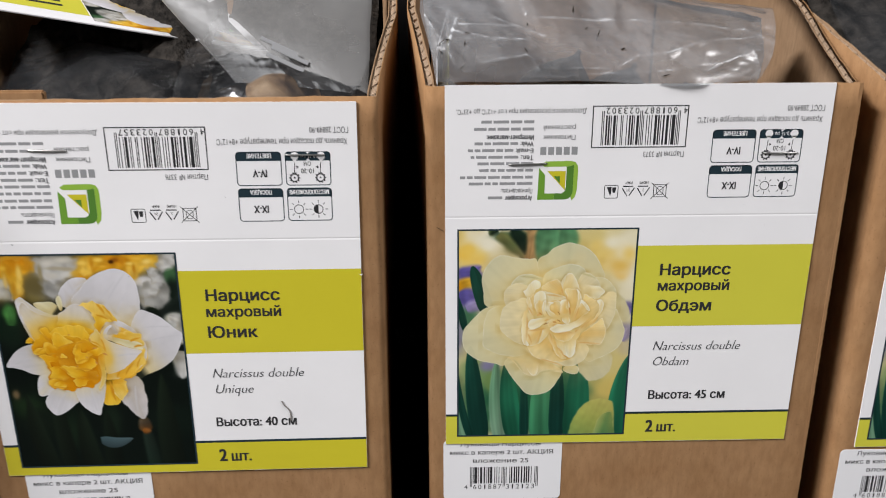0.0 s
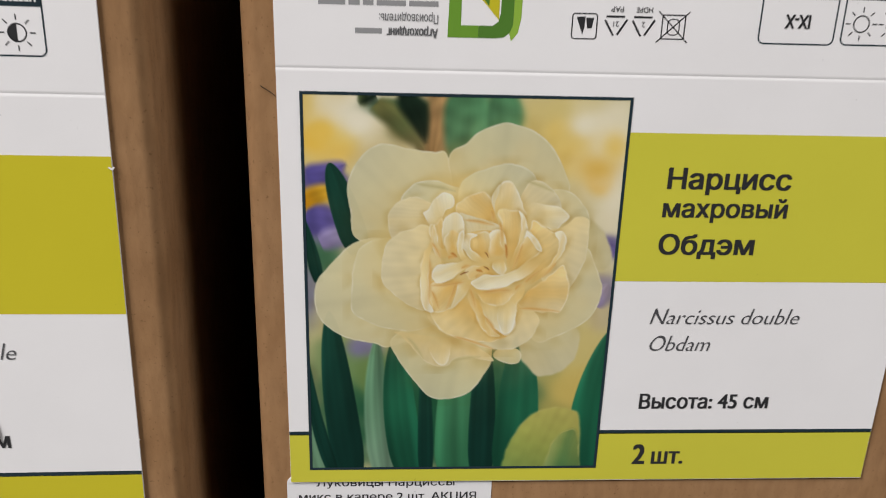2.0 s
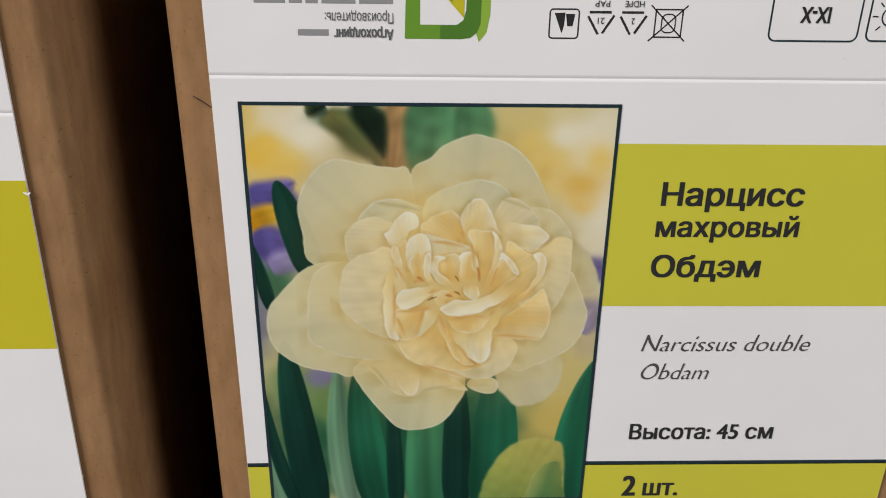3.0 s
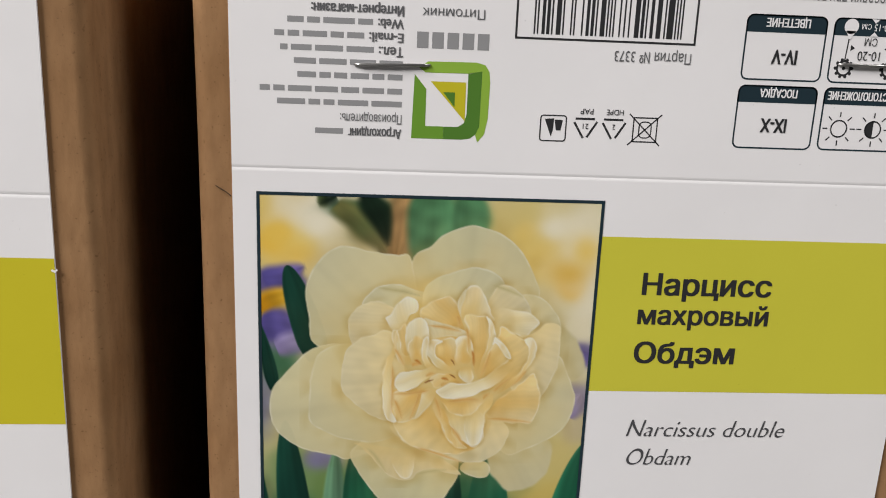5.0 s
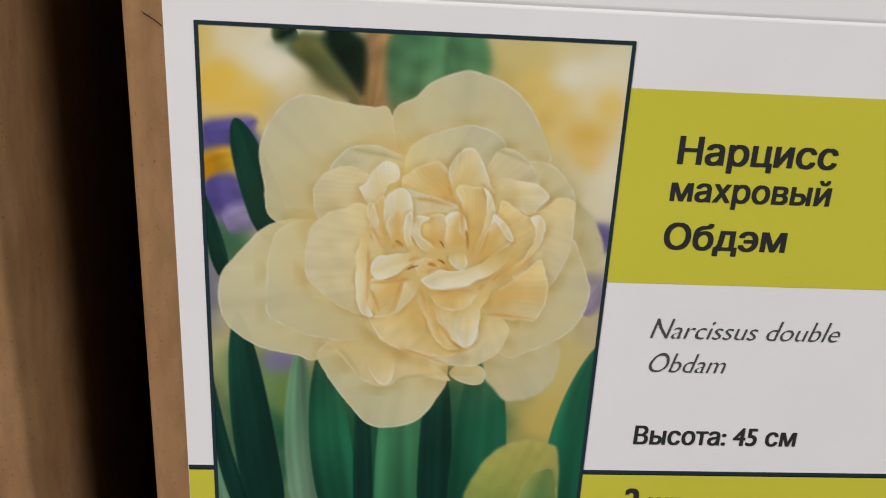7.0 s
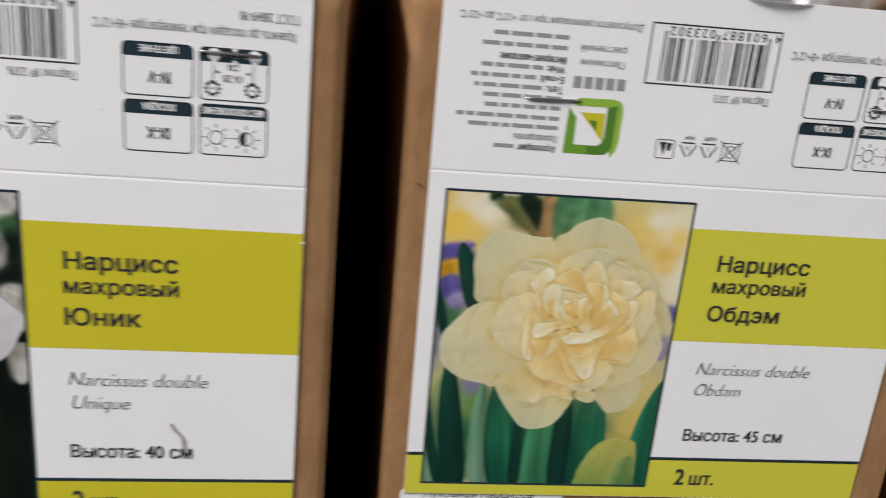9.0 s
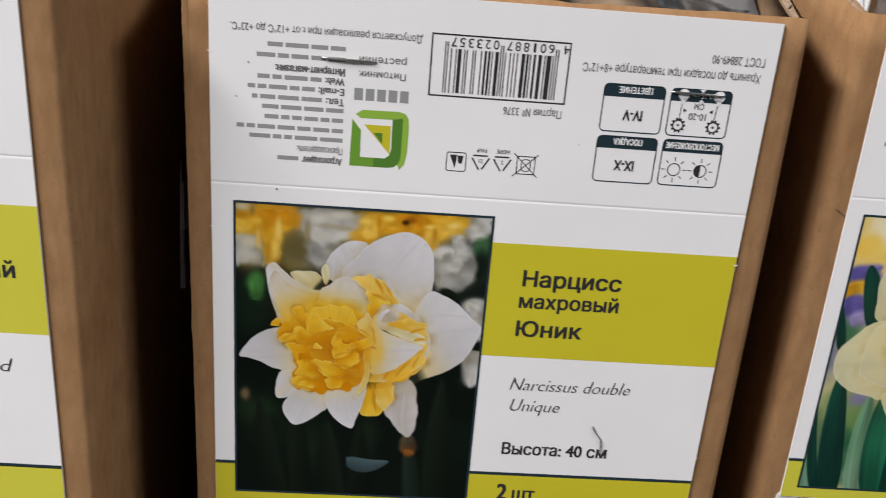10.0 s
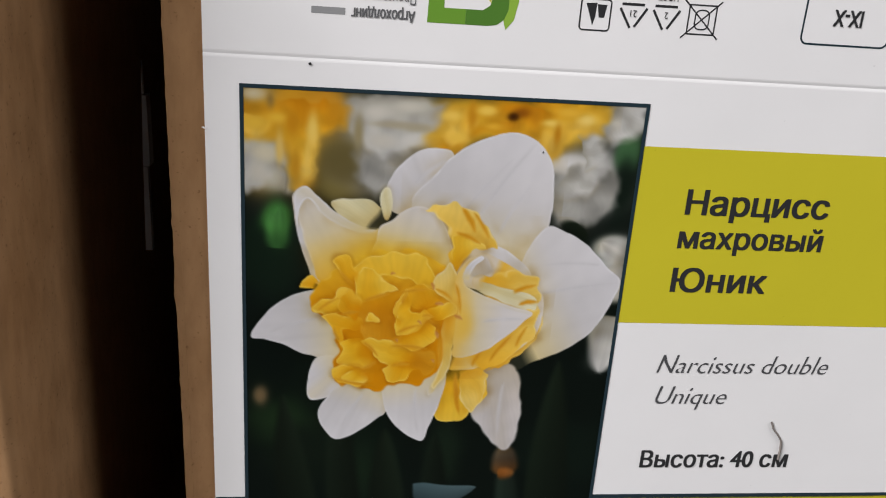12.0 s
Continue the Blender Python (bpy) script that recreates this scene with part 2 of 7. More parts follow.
def write(bm, text, x, z, width, cap, bold=0.0, slant=0.0, turned=False, y=Y_PRINT * 3, nib=0.0, squat=1.0):
    """A line of text from x, on the baseline z, in millimetres of the card. turned: upside down, running to smaller x."""
    pts, faces = glyphs(text, nib)
    unit = glyphs("H")[0]
    up = cap / (unit[:, 1].max() - unit[:, 1].min())
    low, high = pts[:, 0].min(), pts[:, 0].max()
    sign = -1 if turned else 1
    tall, small = unit[:, 1].max(), glyphs("x")[0][:, 1].max()
    # heavy type is the same outline laid down several times, a hair apart
    shifts = [(0, 0)] if not bold else [(a * bold, b * bold) for a, b in ((-1, -0.4), (-1, 0.4), (1, -0.4), (1, 0.4), (0, 0))]
    for k, (dx, dz) in enumerate(shifts):
        verts = []
        for px, py in pts:
            if 0 < py < small:
                py *= squat
            elif py >= small:
                py = small * squat + (py - small) * (tall - small * squat) / (tall - small)
            u = (px - low) / (high - low) * (width - 2 * bold) + bold + dx + slant * py * up
            verts.append(bm.verts.new(((x + sign * u) * MM, y - 0.000002 * k, (z + sign * (py * up + dz)) * MM)))
        for f in faces:
            try:
                bm.faces.new([verts[i] for i in f])
            except ValueError:
                pass


def rect(bm, x0, z0, x1, z1, y=Y_PRINT):
    bm.faces.new([bm.verts.new((x * MM, y, z * MM)) for x, z in ((x0, z0), (x1, z0), (x1, z1), (x0, z1))])


def poly(bm, pts, y=Y_PRINT):
    bm.faces.new([bm.verts.new((x * MM, y, z * MM)) for x, z in pts])


def ring(bm, outline_a, outline_b, y=Y_PRINT):
    a = [bm.verts.new((x * MM, y, z * MM)) for x, z in outline_a]
    b = [bm.verts.new((x * MM, y, z * MM)) for x, z in outline_b]
    for i in range(len(a)):
        j = (i + 1) % len(a)
        bm.faces.new((a[i], a[j], b[j], b[i]))


def rounded(x0, z0, x1, z1, r, steps=5):
    out = []
    for cx, cz, a0 in ((x1 - r, z1 - r, 0), (x0 + r, z1 - r, 90), (x0 + r, z0 + r, 180), (x1 - r, z0 + r, 270)):
        out += [(cx + r * math.cos(radians(a0 + 90 * i / steps)), cz + r * math.sin(radians(a0 + 90 * i / steps))) for i in range(steps + 1)]
    return out


def circle(cx, cz, r, steps=20):
    return [(cx + r * math.cos(2 * math.pi * i / steps), cz + r * math.sin(2 * math.pi * i / steps)) for i in range(steps)]


def stroke(bm, x0, z0, x1, z1, w, y=Y_PRINT):
    d = Vector((x1 - x0, z1 - z0)).normalized() * (w / 2)
    poly(bm, [(x0 - d.y, z0 + d.x), (x0 + d.y, z0 - d.x), (x1 + d.y, z1 - d.x), (x1 - d.y, z1 + d.x)], y)


def outline(bm, x0, z0, x1, z1, r, w):
    ring(bm, rounded(x0, z0, x1, z1, r), rounded(x0 + w, z0 + w, x1 - w, z1 - w, max(r - w, 0.05)))


# bar code digits: seven-module patterns, widths of space, bar, space, bar
WIDTHS = ("3211", "2221", "2122", "1411", "1132", "1231", "1114", "1312", "1213", "3112")
PARITY = ("LLLLLL", "LLGLGG", "LLGGLG", "LLGGGL", "LGLLGG", "LGGLLG", "LGGGLL", "LGLGLG", "LGLGGL", "LGGLGL")


def barcode_bits(digits):
    bits = "101"
    for i, d in enumerate(digits[1:]):
        w = WIDTHS[int(d)]
        if i < 6 and PARITY[int(digits[0])][i] == "G":
            w = w[::-1]
        first = "0" if i < 6 else "1"
        for k, c in enumerate(w):
            bits += (first if k % 2 == 0 else str(1 - int(first))) * int(c)
        if i == 5:
            bits += "01010"
    return bits + "101"


def barcode(bm, digits, x, z, module, height, digit_cap, turned=False):
    """Bars from x along the reading direction; z is the end of the bars where the digits stand."""
    s = -1 if turned else 1
    bits = barcode_bits(digits)
    i = 0
    while i < len(bits):
        if bits[i] == "1":
            j = i
            while j < len(bits) and bits[j] == "1":
                j += 1
            guard = i < 3 or 45 <= i < 50 or i >= 92
            low = z - s * (digit_cap * 0.75 if guard else 0)
            rect(bm, x + s * i * module, low, x + s * j * module, z + s * height)
            i = j
        else:
            i += 1
    base = z - s * (digit_cap + 0.5)
    starts = [-8.0] + [4.5 + 7 * k for k in range(6)] + [50.5 + 7 * k for k in range(6)]
    for digit, start in zip(digits, starts):
        wide = 2.0 if digit == "1" else 4.6
        write(bm, digit, x + s * (start + (4.6 - wide) / 2) * module, base, wide * module, digit_cap, turned=turned)


# ---- the printed photographs ----
INK_GAIN = 0.78
STAGE = {}


def drift(x, z, size, seed):
    """Smooth random values about zero over the picture."""
    rng = np.random.default_rng(seed)
    out = np.zeros_like(x)
    for k in range(7):
        a, b = rng.uniform(0, 6.28, 2)
        f = rng.uniform(0.6, 1.7) / size
        out += np.sin((x * math.cos(a) + z * math.sin(a)) * f * 6.28 + b)
    return out / 3.5


def begin_photo(ground, seed):
    xs, zs = np.linspace(0.4, 59.6, 350), np.linspace(-0.4, -77.7, 456)
    gx, gz = np.meshgrid(xs, zs)
    STAGE.update(x=gx, z=gz, c=np.ones((*gx.shape, 3)) * np.array(ground, float), count=0, seed=seed, rng=np.random.default_rng(seed))


def haze(x, z, rx, rz, color, softness):
    """An out-of-focus patch of the printed picture."""
    gx, gz = STAGE["x"], STAGE["z"]
    STAGE["count"] += 1
    wob = 0.16 * drift(gx, gz, 9.0, STAGE["count"])
    d = np.sqrt(((gx - x) / rx) ** 2 + ((gz - z) / rz) ** 2) + wob
    w = (1 / (1 + np.exp(np.clip((d - 0.95) / (0.36 * softness), -40, 40))))[..., None]
    STAGE["c"] = STAGE["c"] * (1 - w) + np.array(color, float) * w


# printed colours of a petal or leaf: at its base, its middle, its tip and along its edge
INKS = {
    "pale": ((240, 218, 154), (227, 216, 168), (218, 212, 174), (244, 240, 218)),
    "dim": ((214, 203, 152), (212, 202, 156), (212, 204, 166), (218, 211, 176)),
    "cream": ((243, 216, 148), (238, 219, 166), (231, 219, 178), (244, 237, 210)),
    "gold": ((234, 186, 100), (241, 207, 132), (243, 219, 158), (250, 240, 208)),
    "lit": ((240, 202, 122), (246, 226, 168), (249, 239, 206), (254, 251, 236)),
    "leaf": ((26, 84, 62), (32, 98, 70), (34, 88, 66), (46, 116, 86)),
    "leafd": ((16, 52, 44), (20, 58, 48), (24, 66, 54), (34, 84, 66)),
    "leafl": ((112, 150, 120), (108, 150, 118), (96, 140, 110), (128, 164, 134)),
    "leafg": ((118, 150, 124), (104, 146, 114), (96, 140, 108), (138, 168, 140)),
    "leafm": ((52, 112, 78), (64, 130, 90), (70, 128, 90), (88, 150, 110)),
    "bgo": ((112, 112, 66), (96, 106, 64), (120, 108, 70), (128, 120, 80)),
    "bgk": ((26, 44, 32), (24, 38, 28), (34, 42, 30), (50, 56, 40)),
    "bgt": ((176, 140, 92), (170, 132, 86), (160, 124, 80), (184, 150, 104)),
    "bgg": ((82, 134, 92), (92, 140, 98), (108, 146, 100), (110, 150, 108)),
    "bgp": ((88, 80, 148), (98, 88, 156), (112, 100, 164), (124, 112, 170)),
    "bgv": ((140, 128, 176), (150, 140, 182), (158, 148, 184), (160, 150, 186)),
    "bgy": ((206, 142, 26), (222, 170, 46), (226, 182, 74), (230, 190, 92)),
    "bgw": ((158, 154, 142), (190, 187, 181), (203, 201, 197), (210, 208, 204)),
    "bgor": ((208, 134, 18), (214, 146, 24), (220, 158, 36), (224, 164, 44)),
    "bgyl": ((230, 176, 54), (236, 188, 72), (238, 198, 96), (240, 204, 112)),
    "bgd": ((120, 118, 110), (150, 148, 142), (166, 164, 158), (172, 170, 164)),
    "bgl": ((52, 96, 48), (72, 128, 62), (78, 132, 70), (84, 136, 74)),
    "tanb": ((128, 76, 30), (140, 86, 38), (120, 78, 40), (140, 90, 46)),
    "yelp": ((230, 172, 44), (238, 190, 70), (240, 204, 104), (246, 222, 150)),
    "crev": ((196, 130, 58), (206, 144, 70), (214, 160, 88), (220, 168, 98)),
    "fold": ((224, 172, 96), (230, 184, 110), (234, 194, 126), (238, 202, 138)),
    "foldy": ((212, 146, 28), (218, 154, 36), (222, 160, 44), (226, 168, 54)),
    "light": ((244, 218, 152), (245, 230, 182), (247, 239, 208), (253, 250, 236)),
    "foldc": ((196, 184, 132), (204, 192, 138), (210, 198, 146), (214, 202, 150)),
    "dark": ((150, 98, 52), (136, 88, 48), (160, 108, 58), (170, 120, 66)),
    "veinw": ((206, 202, 204), (208, 205, 208), (213, 210, 213), (216, 213, 216)),
    "greyw": ((188, 176, 158), (200, 192, 188), (208, 202, 202), (224, 220, 222)),
    "orange": ((198, 126, 14), (208, 138, 20), (216, 150, 28), (226, 166, 44)),
    "creamy2": ((226, 176, 60), (230, 192, 92), (228, 204, 134), (240, 222, 168)),
    "bud": ((126, 150, 78), (160, 168, 84), (190, 182, 98), (206, 196, 122)),
    "white": ((224, 204, 150), (211, 207, 208), (223, 220, 224), (235, 233, 237)),
    "whitey": ((232, 178, 54), (222, 206, 168), (220, 214, 212), (234, 230, 230)),
    "creamy": ((214, 196, 140), (222, 212, 168), (228, 220, 182), (236, 230, 204)),
    "yel": ((226, 160, 18), (237, 183, 40), (241, 197, 66), (248, 213, 104)),
    "deep": ((216, 140, 10), (228, 162, 24), (235, 178, 40), (243, 196, 70)),
    "blade": ((70, 120, 76), (110, 142, 80), (150, 160, 86), (196, 190, 116)),
    "gold2": ((222, 152, 14), (234, 174, 32), (241, 191, 56), (249, 209, 92)),
    "gr1": ((16, 22, 16), (20, 28, 20), (24, 33, 23), (28, 38, 27)),
    "gr2": ((13, 19, 14), (16, 23, 17), (20, 28, 20), (24, 33, 24)),
    "stem": ((24, 36, 29), (28, 40, 33), (34, 42, 34), (34, 44, 36)),
    "tan": ((96, 62, 30), (70, 58, 44), (96, 84, 66), (84, 72, 56)),
    "blue": ((60, 78, 82), (66, 84, 88), (70, 88, 92), (90, 104, 106)),
}


def ink(bx, bz, tx, tz, width, bend, kind, point, side):
    """One petal or leaf of a printed photograph, laid over what is there: it tapers from its base to its tip, has veins and a light edge."""
    rng = STAGE["rng"]
    leafy = kind.startswith(("leaf", "gr", "stem", "tan", "blue", "bg"))
    axis = np.array((tx - bx, tz - bz))
    length = float(np.linalg.norm(axis))
    axis /= length
    ph = rng.uniform(0, 6.28, 6)
    reach = width * 0.62 + abs(bend) + 2.0
    lo = np.minimum((bx, bz), (tx, tz)) - reach
    hi = np.maximum((bx, bz), (tx, tz)) + reach
    inside = (STAGE["x"][0] > lo[0]) & (STAGE["x"][0] < hi[0])
    rows = (STAGE["z"][:, 0] > lo[1]) & (STAGE["z"][:, 0] < hi[1])
    if not inside.any() or not rows.any():
        return
    cut = np.ix_(rows, inside)
    x, z = STAGE["x"][cut], STAGE["z"][cut]
    s = ((x - bx) * axis[0] + (z - bz) * axis[1]) / length
    t = -(x - bx) * axis[1] + (z - bz) * axis[0] - bend * np.sin(np.clip(s, 0, 1) * math.pi)
    s = s + 0.02 * drift(x, z, 5.0, int(ph[0] * 1000)) * (0 if leafy else 1) + 0.03 * np.sin(t / width * 6 + ph[4]) * (0 if leafy else 1)
    widest, grow = (0.25, 0.62) if leafy else (0.58, 0.42)
    v = np.clip(s, 0, 1)
    half = np.where(v < widest, grow + (1 - grow) * np.sin(v / widest * math.pi / 2), 1.0)
    after = np.clip((v - widest) / (1 - widest), 0, 1)
    half = half * np.maximum(1 - after ** (2.3 - 1.2 * point), 0) ** (0.5 + 0.6 * point) * width / 2
    if not leafy:
        half = half * np.where(t < 0, 1 + 0.11 * np.sin(v * 8 + ph[0]) + 0.07 * np.sin(v * 17 + ph[1]), 1 + 0.11 * np.sin(v * 7 + ph[2]) + 0.07 * np.sin(v * 15 + ph[3]))
    # distance to the outline, in millimetres, positive inside
    d = np.minimum(half - np.abs(t), (1 - s) * length * 2.0)
    blur = {"leafl": 0.5, "leafg": 0.7, "dim": 0.5, "fold": 0.7, "foldy": 0.6, "foldc": 0.9, "veinw": 1.0, "crev": 0.45, "dark": 0.25}.get(kind, 2.0 if kind.startswith("bg") else 1.5 if kind.startswith(("gr", "stem", "tan")) else 0.35 if leafy else 0.13)
    cover = np.clip(d / blur + 0.5, 0, 1)
    cover = cover * cover * (3 - 2 * cover)
    fade = np.clip((s + 0.02) / (0.05 if leafy else 0.22), 0, 1)
    lay_ink(cut, kind, d, v, np.clip(t / np.maximum(half, 0.2), -1.2, 1.2), cover, fade * fade * (3 - 2 * fade), side, width, ph, leafy)


def lay_ink(cut, kind, d, v, u, cover, fade, side, width, ph, leafy):
    """Lays one printed shape over the picture: v runs from base to tip, u across, d is the distance to its edge."""
    x, z, under = STAGE["x"][cut], STAGE["z"][cut], STAGE["c"][cut]
    cover = cover * fade
    c0, c1, c2, ce = (np.array(c, float) for c in INKS[kind])
    low = np.clip(v / 0.62, 0, 1)
    low = (low * low * (3 - 2 * low))[..., None]
    high = np.clip((v - 0.5) / 0.5, 0, 1)[..., None]
    color = c0 * (1 - low) + c1 * low
    color = color * (1 - high) + c2 * high
    fan = u * (1.3 - 0.5 * v)
    vein = 1 + 0.006 * np.sin(fan * 9 + ph[5]) + 0.004 * np.sin(fan * 23 + ph[0]) + 0.012 * drift(x, z, 24.0, int(ph[1] * 1000))
    if kind.startswith("bg"):
        vein = vein + 0.09 * drift(x, z, 5.0, int(ph[3] * 1000)) + 0.05 * np.sin(fan * 7 + ph[2]) * v
    if kind.startswith("leaf"):
        vein = vein + 0.05 * np.sin(u * 5 + ph[2]) + 0.03 * np.sin(u * 11 + ph[3]) + 0.08 * drift(x, z * 0.15, 5.0, int(ph[4] * 1000))
    shade = 1 + side * u - 0.022 * np.exp(-((u - 0.1) / 0.07) ** 2) * v
    if not leafy:
        vein = vein + (0.006 if kind in ("pale", "white", "dim", "whitey") else 0.02) * drift(x, z, 4.5, int(ph[5] * 1000)) + (0.003 if kind in ("pale", "white", "dim", "whitey") else 0.01) * np.sin(fan * 41 + ph[2]) * v
    color = color * (vein * shade)[..., None]
    if not leafy and width < 11:
        roll = np.clip((u * (1 if ph[4] > 3.14 else -1) - 0.25) / 0.6, 0, 1)[..., None] * 0.45
        color = color * (1 - roll) + ce * roll
        cup = np.exp(-((u * (1 if ph[4] > 3.14 else -1) - 0.05) / 0.28) ** 2)[..., None] * 0.35
        color = color * (1 - cup) + c0 * cup
    edge = 0.0 if kind.startswith(("bg", "crev", "fold", "dark", "vein")) else 0.15 if leafy else 0.85 if kind == "white" else 0.7 if kind == "pale" else 0.4 if kind == "cream" else 0.75
    patchy = np.clip(0.55 + 0.9 * drift(x, z, 3.4, int(ph[2] * 1000)), 0, 1)
    rim = (np.exp(-((d - 0.1) / 0.17) ** 2) * np.clip(v * 2.2 - 0.5, 0, 1) * edge * (0.25 + 0.75 * patchy))[..., None]
    color = color * (1 - rim) + ce * rim
    if not leafy and kind != "dim":
        spread = min(max(0.45, width * 0.09), 2.4)
        dusk = np.exp(-(np.clip(-d, 0, 9) / spread) ** 2) * fade * np.clip(v * 3, 0, 1) * np.clip(0.5 + 0.9 * drift(x, z, 6.0, int(ph[3] * 1000)), 0, 1.2)
        depth = {"pale": 0.5 if width > 11 else 1.2, "white": 0.7, "creamy": 0.6, "creamy2": 1.2, "cream": 0.7, "gold": 0.65, "lit": 0.85, "light": 0.95, "whitey": 0.8, "yel": 1.3, "gold2": 1.5, "deep": 0.7, "orange": 0.3, "bgw": 0.6, "bgd": 0.0, "bgy": 0.5, "bgor": 0.0, "bgyl": 0.0, "dark": 0.0, "foldc": 0.0, "veinw": 0.0, "crev": 0.0, "fold": 0.0, "foldy": 0.0, "bud": 0.0, "blade": 0.0}.get(kind, 1.0)
        under = under * (1 - depth * dusk[..., None] * np.array((0.07, 0.11, 0.20)))
    if kind in ("pale", "cream"):
        cover = cover * 0.96
    STAGE["c"][cut] = under * (1 - cover[..., None]) + color * cover[..., None]


def petal(kind, base, tip, side, *corners):
    """A large petal of the printed flower: a smooth closed outline through a few corners."""
    ring_pts = []
    count = len(corners)
    pts = [np.array(c) for c in corners]
    for i in range(count):
        p0, p1, p2, p3 = pts[i - 1], pts[i], pts[(i + 1) % count], pts[(i + 2) % count]
        for k in range(6):
            q = k / 6
            ring_pts.append(0.5 * (2 * p1 + (p2 - p0) * q + (2 * p0 - 5 * p1 + 4 * p2 - p3) * q * q + (3 * p1 - p0 - 3 * p2 + p3) * q ** 3))
    loop = np.array(ring_pts)
    lo, hi = loop.min(0) - 1.6, loop.max(0) + 1.6
    cut = np.ix_((STAGE["z"][:, 0] > lo[1]) & (STAGE["z"][:, 0] < hi[1]), (STAGE["x"][0] > lo[0]) & (STAGE["x"][0] < hi[0]))
    x, z = STAGE["x"][cut], STAGE["z"][cut]
    rough = {"pale": 0.06, "dim": 0.1, "white": 0.05, "whitey": 0.08, "creamy": 0.1, "bud": 0.1, "blade": 0.1, "cream": 0.11, "lit": 0.15, "gold": 0.2, "light": 0.12, "creamy2": 0.1, "greyw": 0.1, "orange": 0.3, "yel": 0.3, "gold2": 0.3}.get(kind, 0.42)
    seed = int(STAGE["rng"].uniform(1, 9000))
    x, z = x + rough * (drift(x, z, 4.0, seed) + 0.3 * drift(x, z, 2.0, seed + 1)), z + rough * (drift(x, z, 4.0, seed + 2) + 0.3 * drift(x, z, 2.0, seed + 3))
    near, odd = np.full(x.shape, 1e9), np.zeros(x.shape, bool)
    for (ax, az), (bx, bz) in zip(loop, np.roll(loop, -1, 0)):
        ex, ez = bx - ax, bz - az
        q = np.clip(((x - ax) * ex + (z - az) * ez) / (ex * ex + ez * ez + 1e-9), 0, 1)
        near = np.minimum(near, (x - ax - q * ex) ** 2 + (z - az - q * ez) ** 2)
        if az != bz:
            odd ^= ((az > z) != (bz > z)) & (x < (bx - ax) * (z - az) / (bz - az) + ax)
    d = np.sqrt(near) * np.where(odd, 1, -1)
    axis = np.array(tip) - np.array(base)
    length = float(np.linalg.norm(axis))
    axis /= length
    v = np.clip(((x - base[0]) * axis[0] + (z - base[1]) * axis[1]) / length, 0, 1)
    t = -(x - base[0]) * axis[1] + (z - base[1]) * axis[0]
    reach = np.abs(-(loop[:, 0] - base[0]) * axis[1] + (loop[:, 1] - base[1]) * axis[0]).max()
    blur = {"bgw": 2.0, "bgd": 2.2, "bgy": 2.0, "bgor": 2.6, "bgyl": 1.8, "dim": 0.7, "bud": 0.9, "blade": 0.8, "orange": 1.2, "greyw": 0.6, "deep": 0.5, "gold": 0.3}.get(kind, 0.22)
    cover = np.clip(d / blur + 0.5, 0, 1)
    fade = np.clip(v / (0.45 if kind in ("gold", "lit", "cream", "gold2", "yel", "orange", "creamy2", "light") else 0.15) + 0.15, 0, 1) if kind not in ("deep", "dim", "bud", "blade") else np.ones_like(v)
    lay_ink(cut, kind, d, v, t / reach, cover * cover * (3 - 2 * cover), fade, side, 2 * reach, STAGE["rng"].uniform(0, 6.28, 6), False)


def end_photo(parent):
    """The finished picture as a fine sheet that carries its print in a colour layer."""
    x, z = STAGE["x"], STAGE["z"]
    color = STAGE["c"] * (1 + 0.006 * drift(x, z, 14.0, 78))[..., None]
    tone = np.clip(color, 0, 255) / 255
    tone = np.where(tone < 0.0404, tone / 12.92, ((tone + 0.055) / 1.055) ** 2.4) * INK_GAIN
    h, w = x.shape
    places = np.stack([x * MM, np.full_like(x, Y_PRINT * 2), z * MM], -1).reshape(-1, 3)
    i = np.arange(h * w).reshape(h, w)
    quads = np.stack([i[:-1, :-1], i[1:, :-1], i[1:, 1:], i[:-1, 1:]], -1).reshape(-1, 4)
    data = bpy.data.meshes.new("photograph")
    data.vertices.add(len(places))
    data.vertices.foreach_set("co", places.ravel())
    data.loops.add(quads.size)
    data.loops.foreach_set("vertex_index", quads.ravel())
    data.polygons.add(len(quads))
    data.polygons.foreach_set("loop_start", np.arange(0, quads.size, 4))
    data.update(calc_edges=True)
    layer = data.color_attributes.new("ink", "FLOAT_COLOR", "POINT")
    layer.data.foreach_set("color", np.concatenate([tone.reshape(-1, 3), np.ones((h * w, 1))], 1).ravel().astype(np.float32))
    data.materials.append(PHOTO)
    ob = new("photograph", data)
    ob.parent = parent
    return tagged(ob, "printed colour photograph of a double daffodil")


